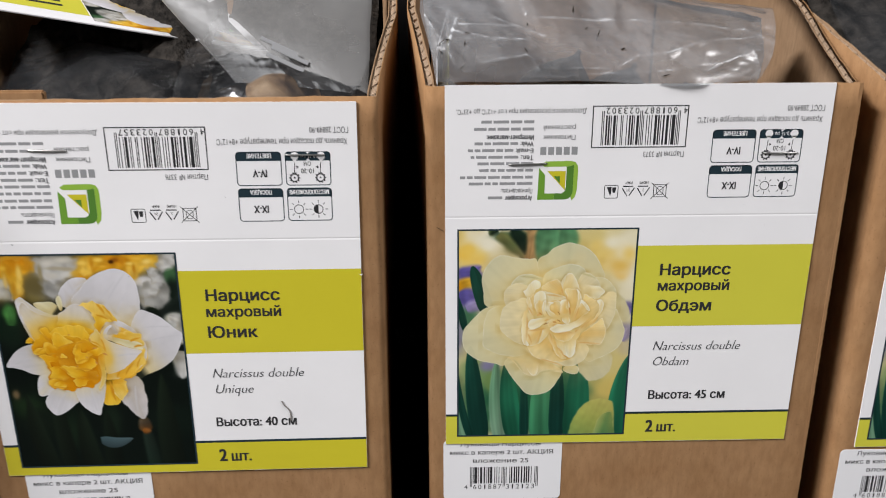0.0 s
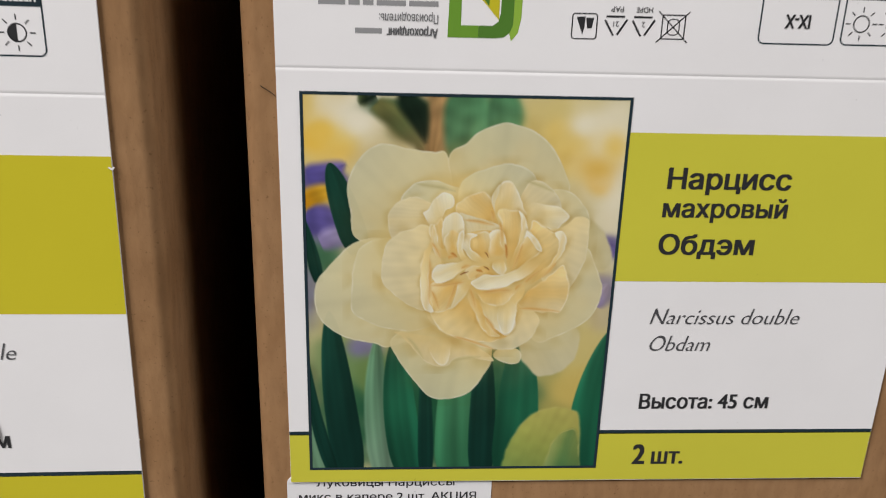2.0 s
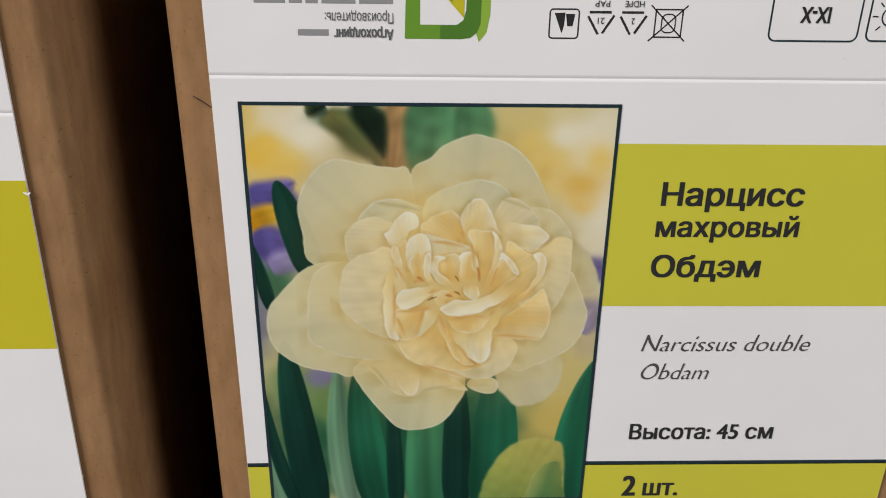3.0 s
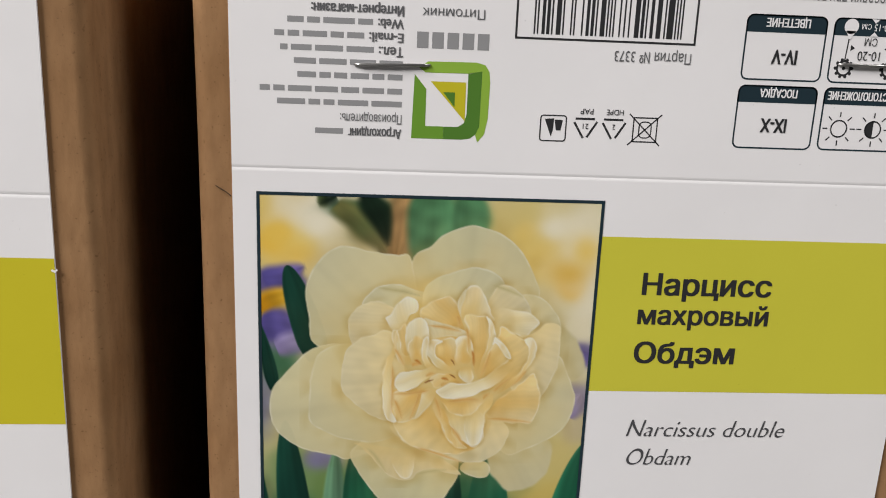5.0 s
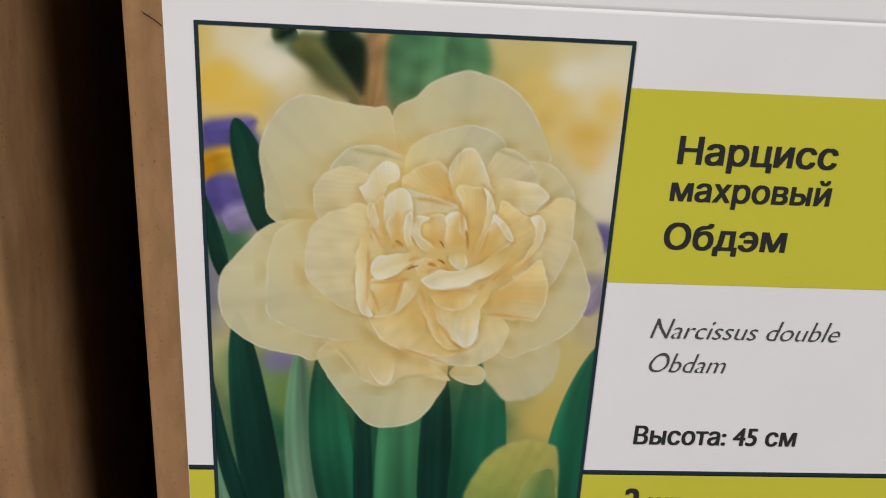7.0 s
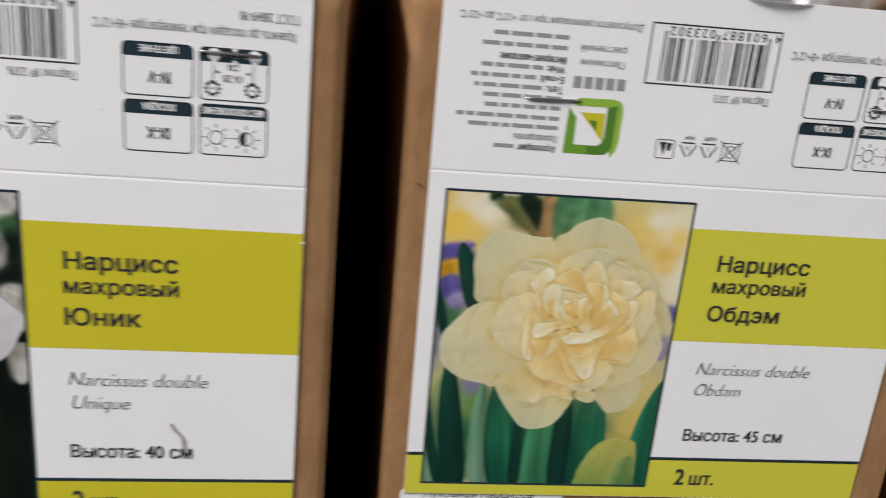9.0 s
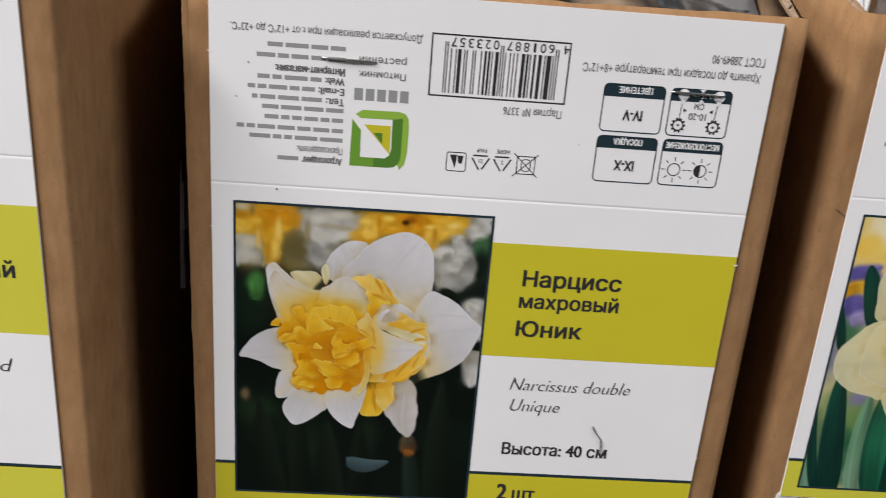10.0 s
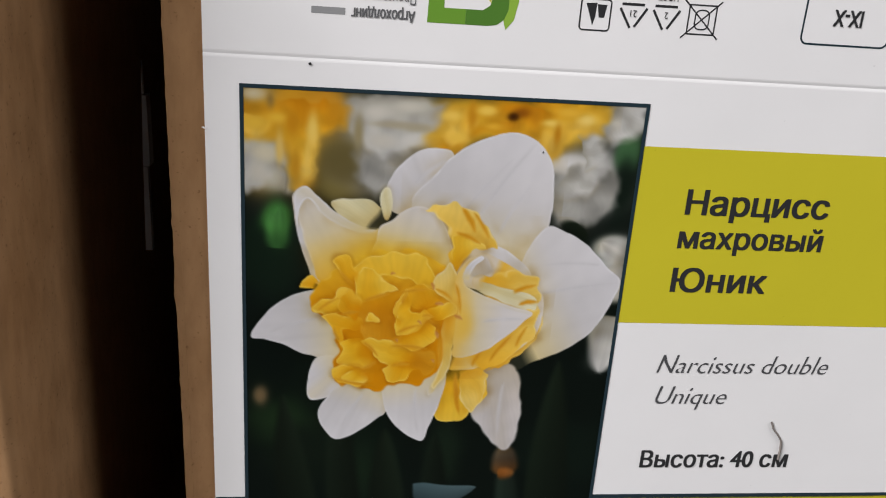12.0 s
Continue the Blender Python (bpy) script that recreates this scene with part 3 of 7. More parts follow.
def photo_cream(parent):
    begin_photo((206, 196, 142), 3)
    haze(29.6, -6.3, 30.9, 11.2, (232, 216, 164), .5)
    haze(4.1, -5.7, 8.3, 8.3, (236, 204, 112), .6)
    haze(9.7, -4.7, 7.4, 7.4, (248, 240, 216), .6)
    haze(2.6, -8.7, 3.5, 3.3, (246, 200, 80), .7)
    haze(7.7, -9.0, 3.2, 2.8, (248, 214, 104), .7)
    haze(17.0, -9.3, 8.4, 5.6, (230, 216, 170), .6)
    haze(4.1, -16.2, 4.7, 2.6, (92, 84, 150), .35)
    haze(0.7, -18.2, 2.8, 1.3, (92, 84, 150), .3)
    haze(3.5, -19.7, 4.4, 2.1, (225, 200, 110), .4)
    haze(3.3, -24.2, 5.8, 3.3, (100, 88, 152), .45)
    haze(5.1, -27.8, 3.9, 2.1, (130, 115, 170), .5)
    haze(3.0, -31.5, 3.9, 3.9, (60, 110, 80), .5)
    haze(0.1, -39.0, 3.0, 6.0, (130, 130, 150), .6)
    haze(59.7, -20.6, 5.9, 13.8, (244, 236, 208), .7)
    haze(46.9, -5.1, 8.5, 7.5, (224, 204, 130), .6)
    haze(51.2, -11.3, 3.8, 4.2, (244, 208, 104), .7)
    haze(55.4, -15.6, 2.9, 2.5, (240, 184, 66), .7)
    haze(56.7, -8.8, 6.7, 8.6, (248, 240, 214), .7)
    haze(57.5, -28.9, 4.0, 2.6, (95, 88, 150), .4)
    haze(57.7, -37.6, 4.1, 3.5, (140, 135, 175), .5)
    haze(31.0, -5.3, 5.6, 6.5, (95, 135, 90), .35)
    haze(35.6, -4.3, 4.1, 6.5, (90, 140, 95), .3)
    haze(24.5, -5.4, 3.3, 6.5, (165, 130, 85), .4)
    haze(17.1, -2.8, 6.4, 1.8, (60, 90, 60), .4)
    haze(20.8, -4.6, 2.8, 3.1, (30, 45, 30), .3)
    haze(21.9, -7.8, 1.3, 2.8, (30, 40, 28), .3)
    haze(18.9, -6.4, 3.2, 2.8, (120, 115, 70), .5)
    haze(22.6, -9.7, 1.5, 2.4, (150, 120, 80), .4)
    haze(11.2, -1.0, 0.9, 1.5, (60, 80, 40), .4)
    haze(31.3, -64.6, 35.5, 14.0, (35, 90, 62), .3)
    haze(8.1, -53.7, 8.3, 6.2, (120, 150, 95), .5)
    haze(11.3, -50.2, 3.1, 2.5, (130, 125, 165), .5)
    haze(12.2, -56.1, 2.7, 4.2, (110, 140, 80), .5)
    haze(-0.4, -59.7, 3.1, 6.3, (120, 130, 90), .5)
    haze(54.2, -52.5, 8.5, 8.5, (218, 200, 128), .6)
    haze(53.2, -61.5, 6.5, 7.6, (212, 188, 104), .5)
    haze(49.9, -68.4, 5.5, 5.5, (176, 166, 92), .5)
    haze(58.7, -43.2, 3.1, 3.1, (205, 190, 150), .5)
    haze(14.1, -70.8, 2.2, 7.6, (140, 160, 130), .5)
    haze(49.0, -9.8, 3.8, 3.0, (242, 210, 118), 1.0)
    haze(54.8, -13.4, 3.2, 2.2, (236, 192, 92), 1.0)
    haze(46.5, -6.5, 2.2, 2.2, (240, 210, 120), 0.8)
    haze(51.4, -5.1, 2.6, 2.0, (250, 242, 214), 0.8)
    haze(57.4, -9.3, 2.4, 2.6, (246, 212, 116), 1.0)
    haze(3.8, -7.4, 2.4, 2.0, (246, 206, 96), 0.8)
    haze(6.7, -11.0, 2.6, 2.0, (244, 204, 100), 1.0)
    haze(10.6, -5.3, 2.6, 2.6, (250, 242, 216), 0.8)
    ink(13.4, -1.9, 22.3, -10.4, 4.1, 0.7, "bgo", 0.2, 0.1)
    ink(24.9, -0.4, 23.8, -11.1, 3.5, 0.0, "bgt", 0.1, 0.1)
    ink(29.9, 0.6, 29.8, -14.9, 8.4, 0.0, "bgg", 0.05, 0.15)
    ink(36.4, 0.7, 36.9, -11.9, 5.6, 0.0, "bgg", 0.05, 0.1)
    ink(18.5, -0.0, 22.5, -8.9, 4.4, 0.6, "bgk", 0.55, 0.1)
    ink(13.5, -0.5, 10.7, -1.9, 1.8, 0.0, "bgk", 0.4, 0.1)
    ink(0.9, -15.3, 8.0, -13.1, 4.1, -0.6, "bgp", 0.2, 0.1)
    ink(-0.2, -20.7, 7.4, -18.0, 3.8, 0.6, "bgy", 0.2, 0.05)
    ink(0.4, -23.8, 7.6, -25.2, 5.8, 0.4, "bgp", 0.2, 0.1)
    ink(3.1, -28.4, 9.0, -26.2, 3.9, 0.4, "bgv", 0.2, 0.1)
    ink(58.4, -27.9, 57.5, -31.1, 3.0, 0.0, "bgp", 0.2, 0.1)
    ink(56.4, -41.0, 58.6, -36.5, 3.5, 0.0, "bgv", 0.2, 0.1)
    ink(2.7, -36.3, 0.2, -23.4, 2.5, 0.0, "leafd", 0.5, 0.0)
    ink(10.5, -30.4, 5.0, -12.9, 5.4, 0.0, "leafd", 0.05, 0.12)
    ink(8.9, -81.2, 4.5, -42.3, 6.7, 0.4, "leafd", 0.1, 0.15)
    ink(2.3, -81.2, -0.9, -58.5, 4.7, 0.6, "leafl", 0.3, 0.1)
    ink(5.6, -81.2, -0.0, -51.4, 2.8, 1.1, "leafd", 0.4, 0.0)
    ink(15.6, -81.2, 13.7, -47.9, 5.3, 0.9, "leafg", 0.15, 0.15)
    ink(21.1, -81.3, 17.6, -46.8, 7.0, 0.9, "leaf", 0.1, -0.1)
    ink(24.1, -81.3, 23.3, -52.5, 3.2, 0.0, "leafd", 0.1, 0.0)
    ink(30.0, -81.3, 29.4, -50.2, 8.2, 0.0, "leafm", 0.1, 0.1)
    ink(35.6, -81.3, 35.1, -47.9, 5.6, 0.0, "leafd", 0.1, 0.1)
    ink(41.9, -81.4, 42.3, -46.7, 9.1, -0.4, "leaf", 0.1, -0.15)
    ink(59.3, -82.8, 60.2, -46.1, 10.5, 1.3, "leaf", 0.3, 0.25)
    petal("bud", (45.1, -82.7), (52.3, -64.0), 0.1, (39.6, -80.0), (41.1, -72.2), (44.8, -65.9), (49.1, -63.6), (53.4, -64.0), (55.6, -66.5), (56.1, -78.8), (55.4, -84.2), (39.6, -84.1))
    petal("blade", (52.0, -84.1), (54.3, -68.4), 0.1, (48.6, -84.1), (50.1, -72.2), (53.7, -68.7), (55.6, -71.0), (56.3, -84.2))
    petal("dim", (51.0, -30.1), (58.9, -30.0), 0.0, (52.4, -21.7), (53.9, -22.8), (56.9, -25.7), (58.9, -30.4), (58.7, -32.6), (56.8, -33.9), (52.8, -33.3))
    petal("dim", (41.0, -41.0), (49.1, -56.3), 0.03, (42.2, -51.6), (44.3, -54.6), (46.2, -56.3), (49.1, -56.1), (51.6, -54.6), (53.6, -51.8), (53.6, -46.1), (47.5, -43.3), (42.3, -45.5))
    petal("pale", (37.5, -29.1), (38.5, -5.2), 0.03, (26.7, -11.9), (30.1, -8.8), (32.3, -6.7), (36.5, -5.0), (39.5, -5.4), (43.3, -7.0), (46.3, -9.9), (48.2, -13.2), (49.7, -17.5), (48.0, -21.7), (39.5, -29.1), (28.5, -23.0))
    petal("pale", (28.6, -30.2), (11.3, -12.3), -0.03, (26.7, -11.7), (23.7, -10.6), (19.7, -10.1), (15.7, -9.2), (13.4, -9.5), (11.0, -11.4), (8.9, -14.7), (8.2, -17.7), (8.8, -22.1), (9.8, -27.3), (16.8, -28.8), (27.5, -25.0))
    petal("pale", (38.5, -29.1), (53.4, -21.7), 0.04, (49.2, -17.5), (52.5, -20.2), (53.9, -22.9), (53.8, -27.1), (52.9, -30.0), (46.7, -33.3), (39.5, -29.1), (43.9, -18.8))
    petal("pale", (37.7, -35.5), (57.7, -37.6), 0.03, (53.5, -28.8), (55.8, -32.2), (57.1, -35.4), (57.7, -37.2), (57.0, -41.1), (55.1, -44.2), (51.9, -46.3), (49.0, -47.7), (45.0, -48.6), (40.0, -41.0), (46.5, -30.1))
    petal("pale", (28.7, -36.7), (1.8, -40.1), -0.03, (10.0, -28.0), (7.1, -30.2), (4.0, -33.8), (2.3, -36.1), (1.7, -39.8), (2.8, -44.0), (6.0, -47.0), (9.0, -48.3), (13.3, -49.2), (16.8, -49.8), (24.7, -44.5), (24.6, -31.3), (15.3, -27.4))
    petal("pale", (30.9, -43.3), (26.4, -61.6), 0.03, (16.8, -47.9), (17.7, -52.2), (19.9, -55.6), (22.5, -59.2), (24.8, -61.2), (27.5, -61.6), (30.7, -61.0), (33.3, -59.2), (34.9, -56.6), (36.6, -52.8), (35.1, -46.7), (24.7, -43.4))
    petal("pale", (28.7, -35.6), (8.6, -39.0), -0.04, (10.9, -28.8), (9.1, -33.8), (9.0, -35.5), (8.7, -40.2), (9.2, -42.8), (12.2, -44.6), (15.6, -45.9), (21.7, -46.3), (27.8, -42.2), (25.6, -30.3), (16.8, -27.2))
    petal("cream", (28.1, -46.8), (27.1, -54.6), 0.02, (17.2, -46.8), (19.6, -46.8), (23.1, -47.4), (28.6, -48.0), (34.2, -50.2), (37.2, -52.8), (34.8, -52.8), (31.7, -51.8), (28.9, -52.8), (27.6, -54.2), (25.6, -54.0), (23.0, -52.8), (21.0, -50.3), (19.0, -48.0))
    petal("light", (26.6, -49.2), (26.6, -54.6), 0.02, (24.1, -50.1), (25.9, -48.0), (28.1, -48.6), (28.3, -51.6), (27.6, -53.7), (25.7, -53.6))
    petal("pale", (40.3, -49.2), (41.0, -53.7), 0.02, (36.9, -51.6), (37.9, -52.8), (40.5, -53.7), (42.1, -53.3), (42.6, -51.6), (41.4, -50.2), (38.3, -50.2))
    ink(19.5, -47.4, 23.0, -52.5, 0.6, 0.2, "foldc", 0.5, 0.0)
    ink(28.6, -53.0, 34.3, -52.1, 0.5, 0.2, "foldc", 0.5, 0.0)
    haze(33.9, -32.2, 16.5, 15.0, (234, 205, 136), 0.75)
    haze(29.9, -19.2, 6.5, 4.0, (236, 204, 124), 0.8)
    haze(18.5, -30.1, 3.6, 7.5, (232, 212, 146), 0.8)
    petal("pale", (26.2, -22.7), (19.7, -17.2), -0.03, (17.9, -20.7), (18.8, -18.3), (21.1, -16.4), (24.3, -15.9), (27.6, -16.9), (29.9, -17.9), (29.0, -21.7), (23.3, -25.8), (17.6, -25.8))
    petal("cream", (29.9, -23.7), (16.3, -23.8), -0.03, (16.8, -27.7), (15.8, -24.8), (16.0, -21.9), (17.8, -19.9), (21.1, -19.2), (24.3, -20.7), (27.1, -23.8), (24.2, -27.9), (19.5, -27.9))
    petal("cream", (30.0, -33.3), (14.8, -33.3), -0.05, (16.6, -27.1), (15.1, -29.5), (14.6, -33.3), (14.9, -36.3), (18.2, -39.7), (23.1, -42.2), (26.1, -37.7), (25.7, -30.0), (23.3, -24.8), (19.5, -25.6))
    petal("pale", (33.7, -22.7), (39.0, -13.2), 0.03, (28.8, -17.9), (30.3, -15.2), (33.5, -13.7), (38.1, -12.5), (41.8, -13.7), (43.3, -15.6), (43.0, -19.1), (41.3, -22.7), (35.6, -24.8), (29.9, -22.7))
    petal("cream", (38.5, -23.7), (45.7, -16.6), 0.05, (40.2, -20.1), (41.5, -16.6), (44.2, -15.8), (47.2, -18.1), (48.3, -20.6), (48.0, -23.7), (43.3, -25.8), (40.4, -23.7))
    petal("light", (43.2, -22.7), (49.8, -22.1), 0.05, (42.6, -20.1), (45.4, -20.3), (47.8, -20.6), (49.4, -21.8), (49.9, -22.9), (48.8, -24.1), (47.3, -25.5), (45.2, -24.7), (43.2, -23.7))
    petal("cream", (43.4, -27.9), (54.6, -33.3), 0.05, (49.0, -24.7), (51.3, -22.7), (53.7, -23.2), (54.1, -26.8), (53.8, -31.1), (52.1, -35.5), (49.9, -38.8), (46.8, -37.7), (44.5, -31.1), (45.2, -25.8))
    petal("gold", (38.9, -37.7), (50.8, -37.7), 0.06, (42.0, -39.4), (44.3, -36.8), (47.6, -34.1), (49.7, -32.4), (50.6, -34.9), (51.1, -37.5), (50.8, -39.9), (49.6, -42.1), (46.6, -42.4), (43.1, -42.2), (41.3, -41.8))
    petal("cream", (36.0, -39.9), (37.3, -50.6), 0.02, (23.1, -42.0), (25.3, -45.6), (28.3, -47.4), (31.7, -48.8), (34.7, -49.9), (37.8, -50.5), (40.9, -50.3), (43.6, -48.6), (45.1, -46.4), (45.5, -43.1), (42.0, -40.8), (34.0, -37.2), (25.1, -37.7))
    petal("gold", (34.1, -41.1), (30.1, -46.8), -0.04, (23.9, -36.3), (24.1, -42.2), (26.1, -46.1), (28.6, -47.4), (33.2, -48.6), (37.3, -48.6), (40.2, -46.8), (42.1, -42.2), (37.0, -37.7), (30.0, -35.5))
    ink(20.6, -16.7, 28.2, -17.9, 0.6, 0.2, "foldc", 0.5, 0.0)
    ink(41.0, -15.8, 46.7, -17.8, 0.5, 0.2, "foldc", 0.5, 0.0)
    petal("gold", (39.8, -33.3), (48.6, -26.3), 0.06, (42.2, -25.8), (43.2, -23.5), (45.4, -24.7), (47.6, -25.7), (49.3, -26.0), (49.8, -27.9), (49.1, -29.7), (48.3, -31.4), (46.8, -33.5), (45.0, -35.5), (42.4, -36.8), (40.1, -36.0))
    petal("lit", (46.3, -36.0), (49.3, -26.3), 0.05, (47.5, -25.8), (49.1, -25.7), (49.9, -27.7), (49.3, -29.8), (48.3, -31.8), (46.6, -34.0), (44.3, -36.0), (45.2, -34.1), (47.0, -32.0), (48.2, -29.8), (48.4, -27.9))
    petal("gold", (37.6, -24.8), (30.8, -18.2), 0.03, (28.5, -21.9), (29.2, -19.9), (31.3, -18.5), (33.6, -17.9), (35.0, -19.2), (35.8, -21.7), (36.4, -24.3), (33.7, -23.7), (30.4, -23.1))
    petal("lit", (37.3, -23.7), (38.0, -15.7), 0.04, (35.4, -20.9), (35.0, -19.1), (36.4, -16.8), (37.7, -15.8), (39.3, -16.8), (40.5, -19.0), (41.3, -20.9), (41.6, -22.3), (39.9, -21.7), (38.2, -21.2), (37.1, -21.6), (36.7, -23.3), (36.0, -22.3))
    petal("cream", (36.6, -23.2), (35.7, -17.8), 0.0, (35.1, -19.1), (35.8, -17.4), (36.6, -16.5), (36.4, -17.8), (35.8, -20.5), (36.0, -22.3), (35.4, -21.1))
    petal("gold", (40.0, -33.3), (39.5, -21.5), 0.05, (36.6, -21.1), (38.4, -21.5), (40.1, -21.5), (41.4, -22.9), (42.2, -25.0), (41.7, -27.5), (40.8, -30.2), (39.8, -33.5), (38.7, -32.0), (37.6, -27.9), (37.1, -24.3))
    petal("lit", (39.6, -33.3), (41.7, -23.1), 0.04, (40.3, -21.5), (41.5, -22.8), (42.3, -25.2), (41.7, -27.7), (40.9, -30.2), (39.9, -33.6), (39.1, -33.5), (39.9, -30.5), (40.5, -27.7), (40.9, -25.4), (40.7, -23.1))
    petal("gold", (39.9, -32.7), (43.9, -27.0), 0.05, (42.2, -25.7), (43.4, -26.6), (44.5, -28.1), (45.1, -29.5), (43.6, -31.0), (41.7, -32.6), (39.6, -33.6), (40.4, -30.5), (41.5, -27.7))
    petal("lit", (41.6, -31.1), (43.9, -27.0), 0.04, (42.1, -25.4), (43.3, -26.3), (44.7, -28.1), (45.2, -29.6), (44.3, -29.4), (43.4, -27.9), (42.4, -26.6), (41.8, -27.1))
    petal("light", (26.2, -24.8), (24.8, -19.2), -0.04, (22.5, -22.8), (22.3, -22.2), (23.4, -21.3), (24.2, -19.7), (25.6, -18.4), (27.5, -18.6), (28.2, -20.1), (27.7, -21.1), (26.5, -21.7), (25.8, -23.5), (24.8, -24.8), (23.7, -24.7))
    petal("gold", (27.6, -31.1), (25.7, -24.8), -0.03, (23.7, -24.8), (24.8, -24.4), (25.8, -23.3), (26.5, -24.8), (26.3, -27.9), (27.3, -30.9), (25.7, -31.1), (24.2, -29.0))
    petal("lit", (26.9, -31.1), (24.3, -24.8), -0.05, (24.6, -24.6), (25.1, -26.9), (25.8, -29.0), (26.9, -29.4), (27.3, -30.9), (26.3, -31.3), (24.8, -30.3), (24.0, -27.9), (24.2, -25.6))
    petal("gold", (35.0, -31.1), (33.7, -23.7), 0.04, (28.5, -22.1), (30.4, -22.7), (33.7, -23.4), (36.0, -24.1), (37.4, -25.4), (38.2, -27.5), (38.5, -29.8), (38.2, -31.7), (36.6, -32.4), (34.5, -31.8), (31.9, -30.0), (30.2, -27.5), (29.2, -24.8))
    petal("cream", (33.8, -28.4), (33.2, -23.5), 0.02, (29.2, -22.1), (31.3, -22.8), (33.9, -23.4), (36.2, -24.2), (37.6, -25.8), (36.6, -26.0), (34.3, -25.5), (31.9, -25.8), (30.3, -26.4), (29.7, -24.8))
    petal("gold", (33.9, -31.6), (32.8, -26.0), 0.03, (30.5, -27.1), (32.4, -26.3), (34.3, -25.7), (35.5, -27.1), (35.4, -29.0), (35.0, -31.1), (33.7, -31.1), (31.9, -29.6))
    petal("lit", (36.8, -31.1), (37.2, -25.8), 0.05, (34.9, -26.0), (36.2, -25.2), (37.4, -25.7), (38.1, -27.5), (38.4, -29.6), (38.1, -31.3), (37.0, -30.7), (35.8, -31.1), (35.0, -30.0), (35.2, -27.9))
    petal("gold", (36.8, -30.6), (36.8, -26.8), 0.05, (35.3, -27.5), (36.3, -26.0), (37.2, -26.6), (37.8, -28.7), (37.5, -30.7), (36.2, -30.5), (35.2, -29.4))
    petal("lit", (35.3, -32.0), (30.7, -27.1), -0.05, (29.7, -27.1), (30.3, -26.3), (31.9, -26.1), (32.6, -26.6), (31.5, -27.7), (31.9, -29.4), (33.5, -30.8), (35.1, -31.6), (35.6, -32.5), (33.7, -32.3), (31.5, -31.2), (30.3, -29.6), (29.6, -28.1))
    petal("light", (28.3, -31.1), (28.2, -22.2), -0.03, (26.3, -23.5), (27.3, -22.5), (28.8, -22.1), (29.7, -23.1), (30.2, -25.4), (30.1, -27.1), (29.2, -27.9), (28.8, -29.8), (28.5, -31.3), (27.4, -30.7), (26.7, -29.0), (26.1, -27.5), (25.9, -25.4))
    petal("gold", (28.3, -31.1), (27.9, -25.6), -0.04, (26.5, -27.9), (27.1, -26.0), (28.6, -25.8), (29.4, -26.7), (29.0, -28.3), (28.8, -30.3), (28.3, -31.3), (27.3, -30.7))
    petal("lit", (31.5, -32.4), (29.7, -26.3), 0.03, (29.2, -26.4), (30.0, -25.6), (30.3, -26.7), (30.0, -28.3), (30.2, -29.8), (31.0, -31.1), (31.9, -32.2), (31.0, -32.6), (29.8, -31.3), (29.1, -30.0), (28.8, -28.1))
    petal("lit", (37.9, -31.1), (38.0, -34.1), 0.05, (36.2, -31.3), (37.5, -30.9), (38.4, -32.0), (38.7, -33.3), (38.1, -34.3), (36.9, -34.1), (35.9, -33.1))
    petal("gold", (34.9, -32.4), (33.0, -34.1), 0.02, (31.0, -33.3), (32.4, -32.4), (34.7, -32.6), (36.1, -33.5), (36.5, -34.4), (34.5, -34.6), (33.0, -35.5), (31.5, -35.5), (30.6, -34.4))
    petal("gold", (30.0, -35.5), (25.1, -41.0), -0.04, (23.9, -36.8), (25.3, -36.1), (27.7, -36.1), (29.6, -35.0), (31.6, -35.7), (32.0, -36.8), (30.9, -38.8), (29.3, -40.6), (27.1, -42.2), (24.7, -42.0), (23.9, -39.5))
    petal("cream", (32.0, -36.3), (28.6, -41.1), -0.03, (29.3, -36.3), (31.0, -35.5), (32.0, -36.6), (31.2, -38.3), (29.9, -40.1), (27.9, -41.7), (28.9, -39.0))
    petal("lit", (24.3, -24.8), (23.1, -42.2), -0.04, (24.1, -24.6), (24.6, -25.6), (24.4, -28.1), (23.9, -30.8), (23.8, -35.5), (23.9, -39.7), (24.7, -42.4), (23.1, -42.1), (22.3, -39.7), (22.0, -36.0), (22.3, -31.3), (23.3, -29.0), (23.9, -27.1))
    petal("light", (31.8, -32.0), (24.5, -34.9), 0.03, (24.2, -34.6), (25.0, -32.8), (27.1, -32.2), (29.4, -32.0), (31.0, -31.2), (31.8, -31.9), (31.1, -33.1), (29.2, -34.4), (27.1, -36.0), (25.2, -36.3), (24.5, -35.7))
    petal("gold", (33.0, -37.7), (35.7, -46.8), -0.02, (31.0, -37.2), (32.6, -37.2), (33.2, -39.5), (34.5, -41.5), (35.3, -43.8), (36.4, -45.9), (38.0, -47.4), (36.4, -47.5), (34.6, -46.1), (33.3, -43.6), (32.3, -41.3), (31.3, -39.2))
    petal("lit", (37.0, -37.7), (39.2, -46.8), 0.05, (32.2, -37.2), (36.0, -37.9), (39.1, -37.1), (41.4, -36.5), (42.5, -36.8), (42.0, -38.8), (41.1, -40.8), (41.0, -43.4), (40.8, -45.8), (39.7, -47.2), (38.1, -47.0), (36.2, -45.2), (34.7, -42.9), (34.0, -40.8), (33.0, -39.0))
    petal("gold", (36.0, -37.1), (36.0, -41.1), 0.02, (32.8, -37.7), (36.0, -38.1), (38.9, -37.3), (41.1, -36.8), (40.2, -39.0), (38.8, -40.4), (37.0, -41.1), (35.2, -40.6), (33.8, -39.5))
    petal("light", (39.0, -40.5), (39.0, -46.8), 0.04, (37.6, -40.8), (39.2, -39.9), (40.8, -40.8), (40.9, -43.6), (40.6, -45.9), (39.5, -47.0), (38.2, -46.5), (37.3, -44.0))
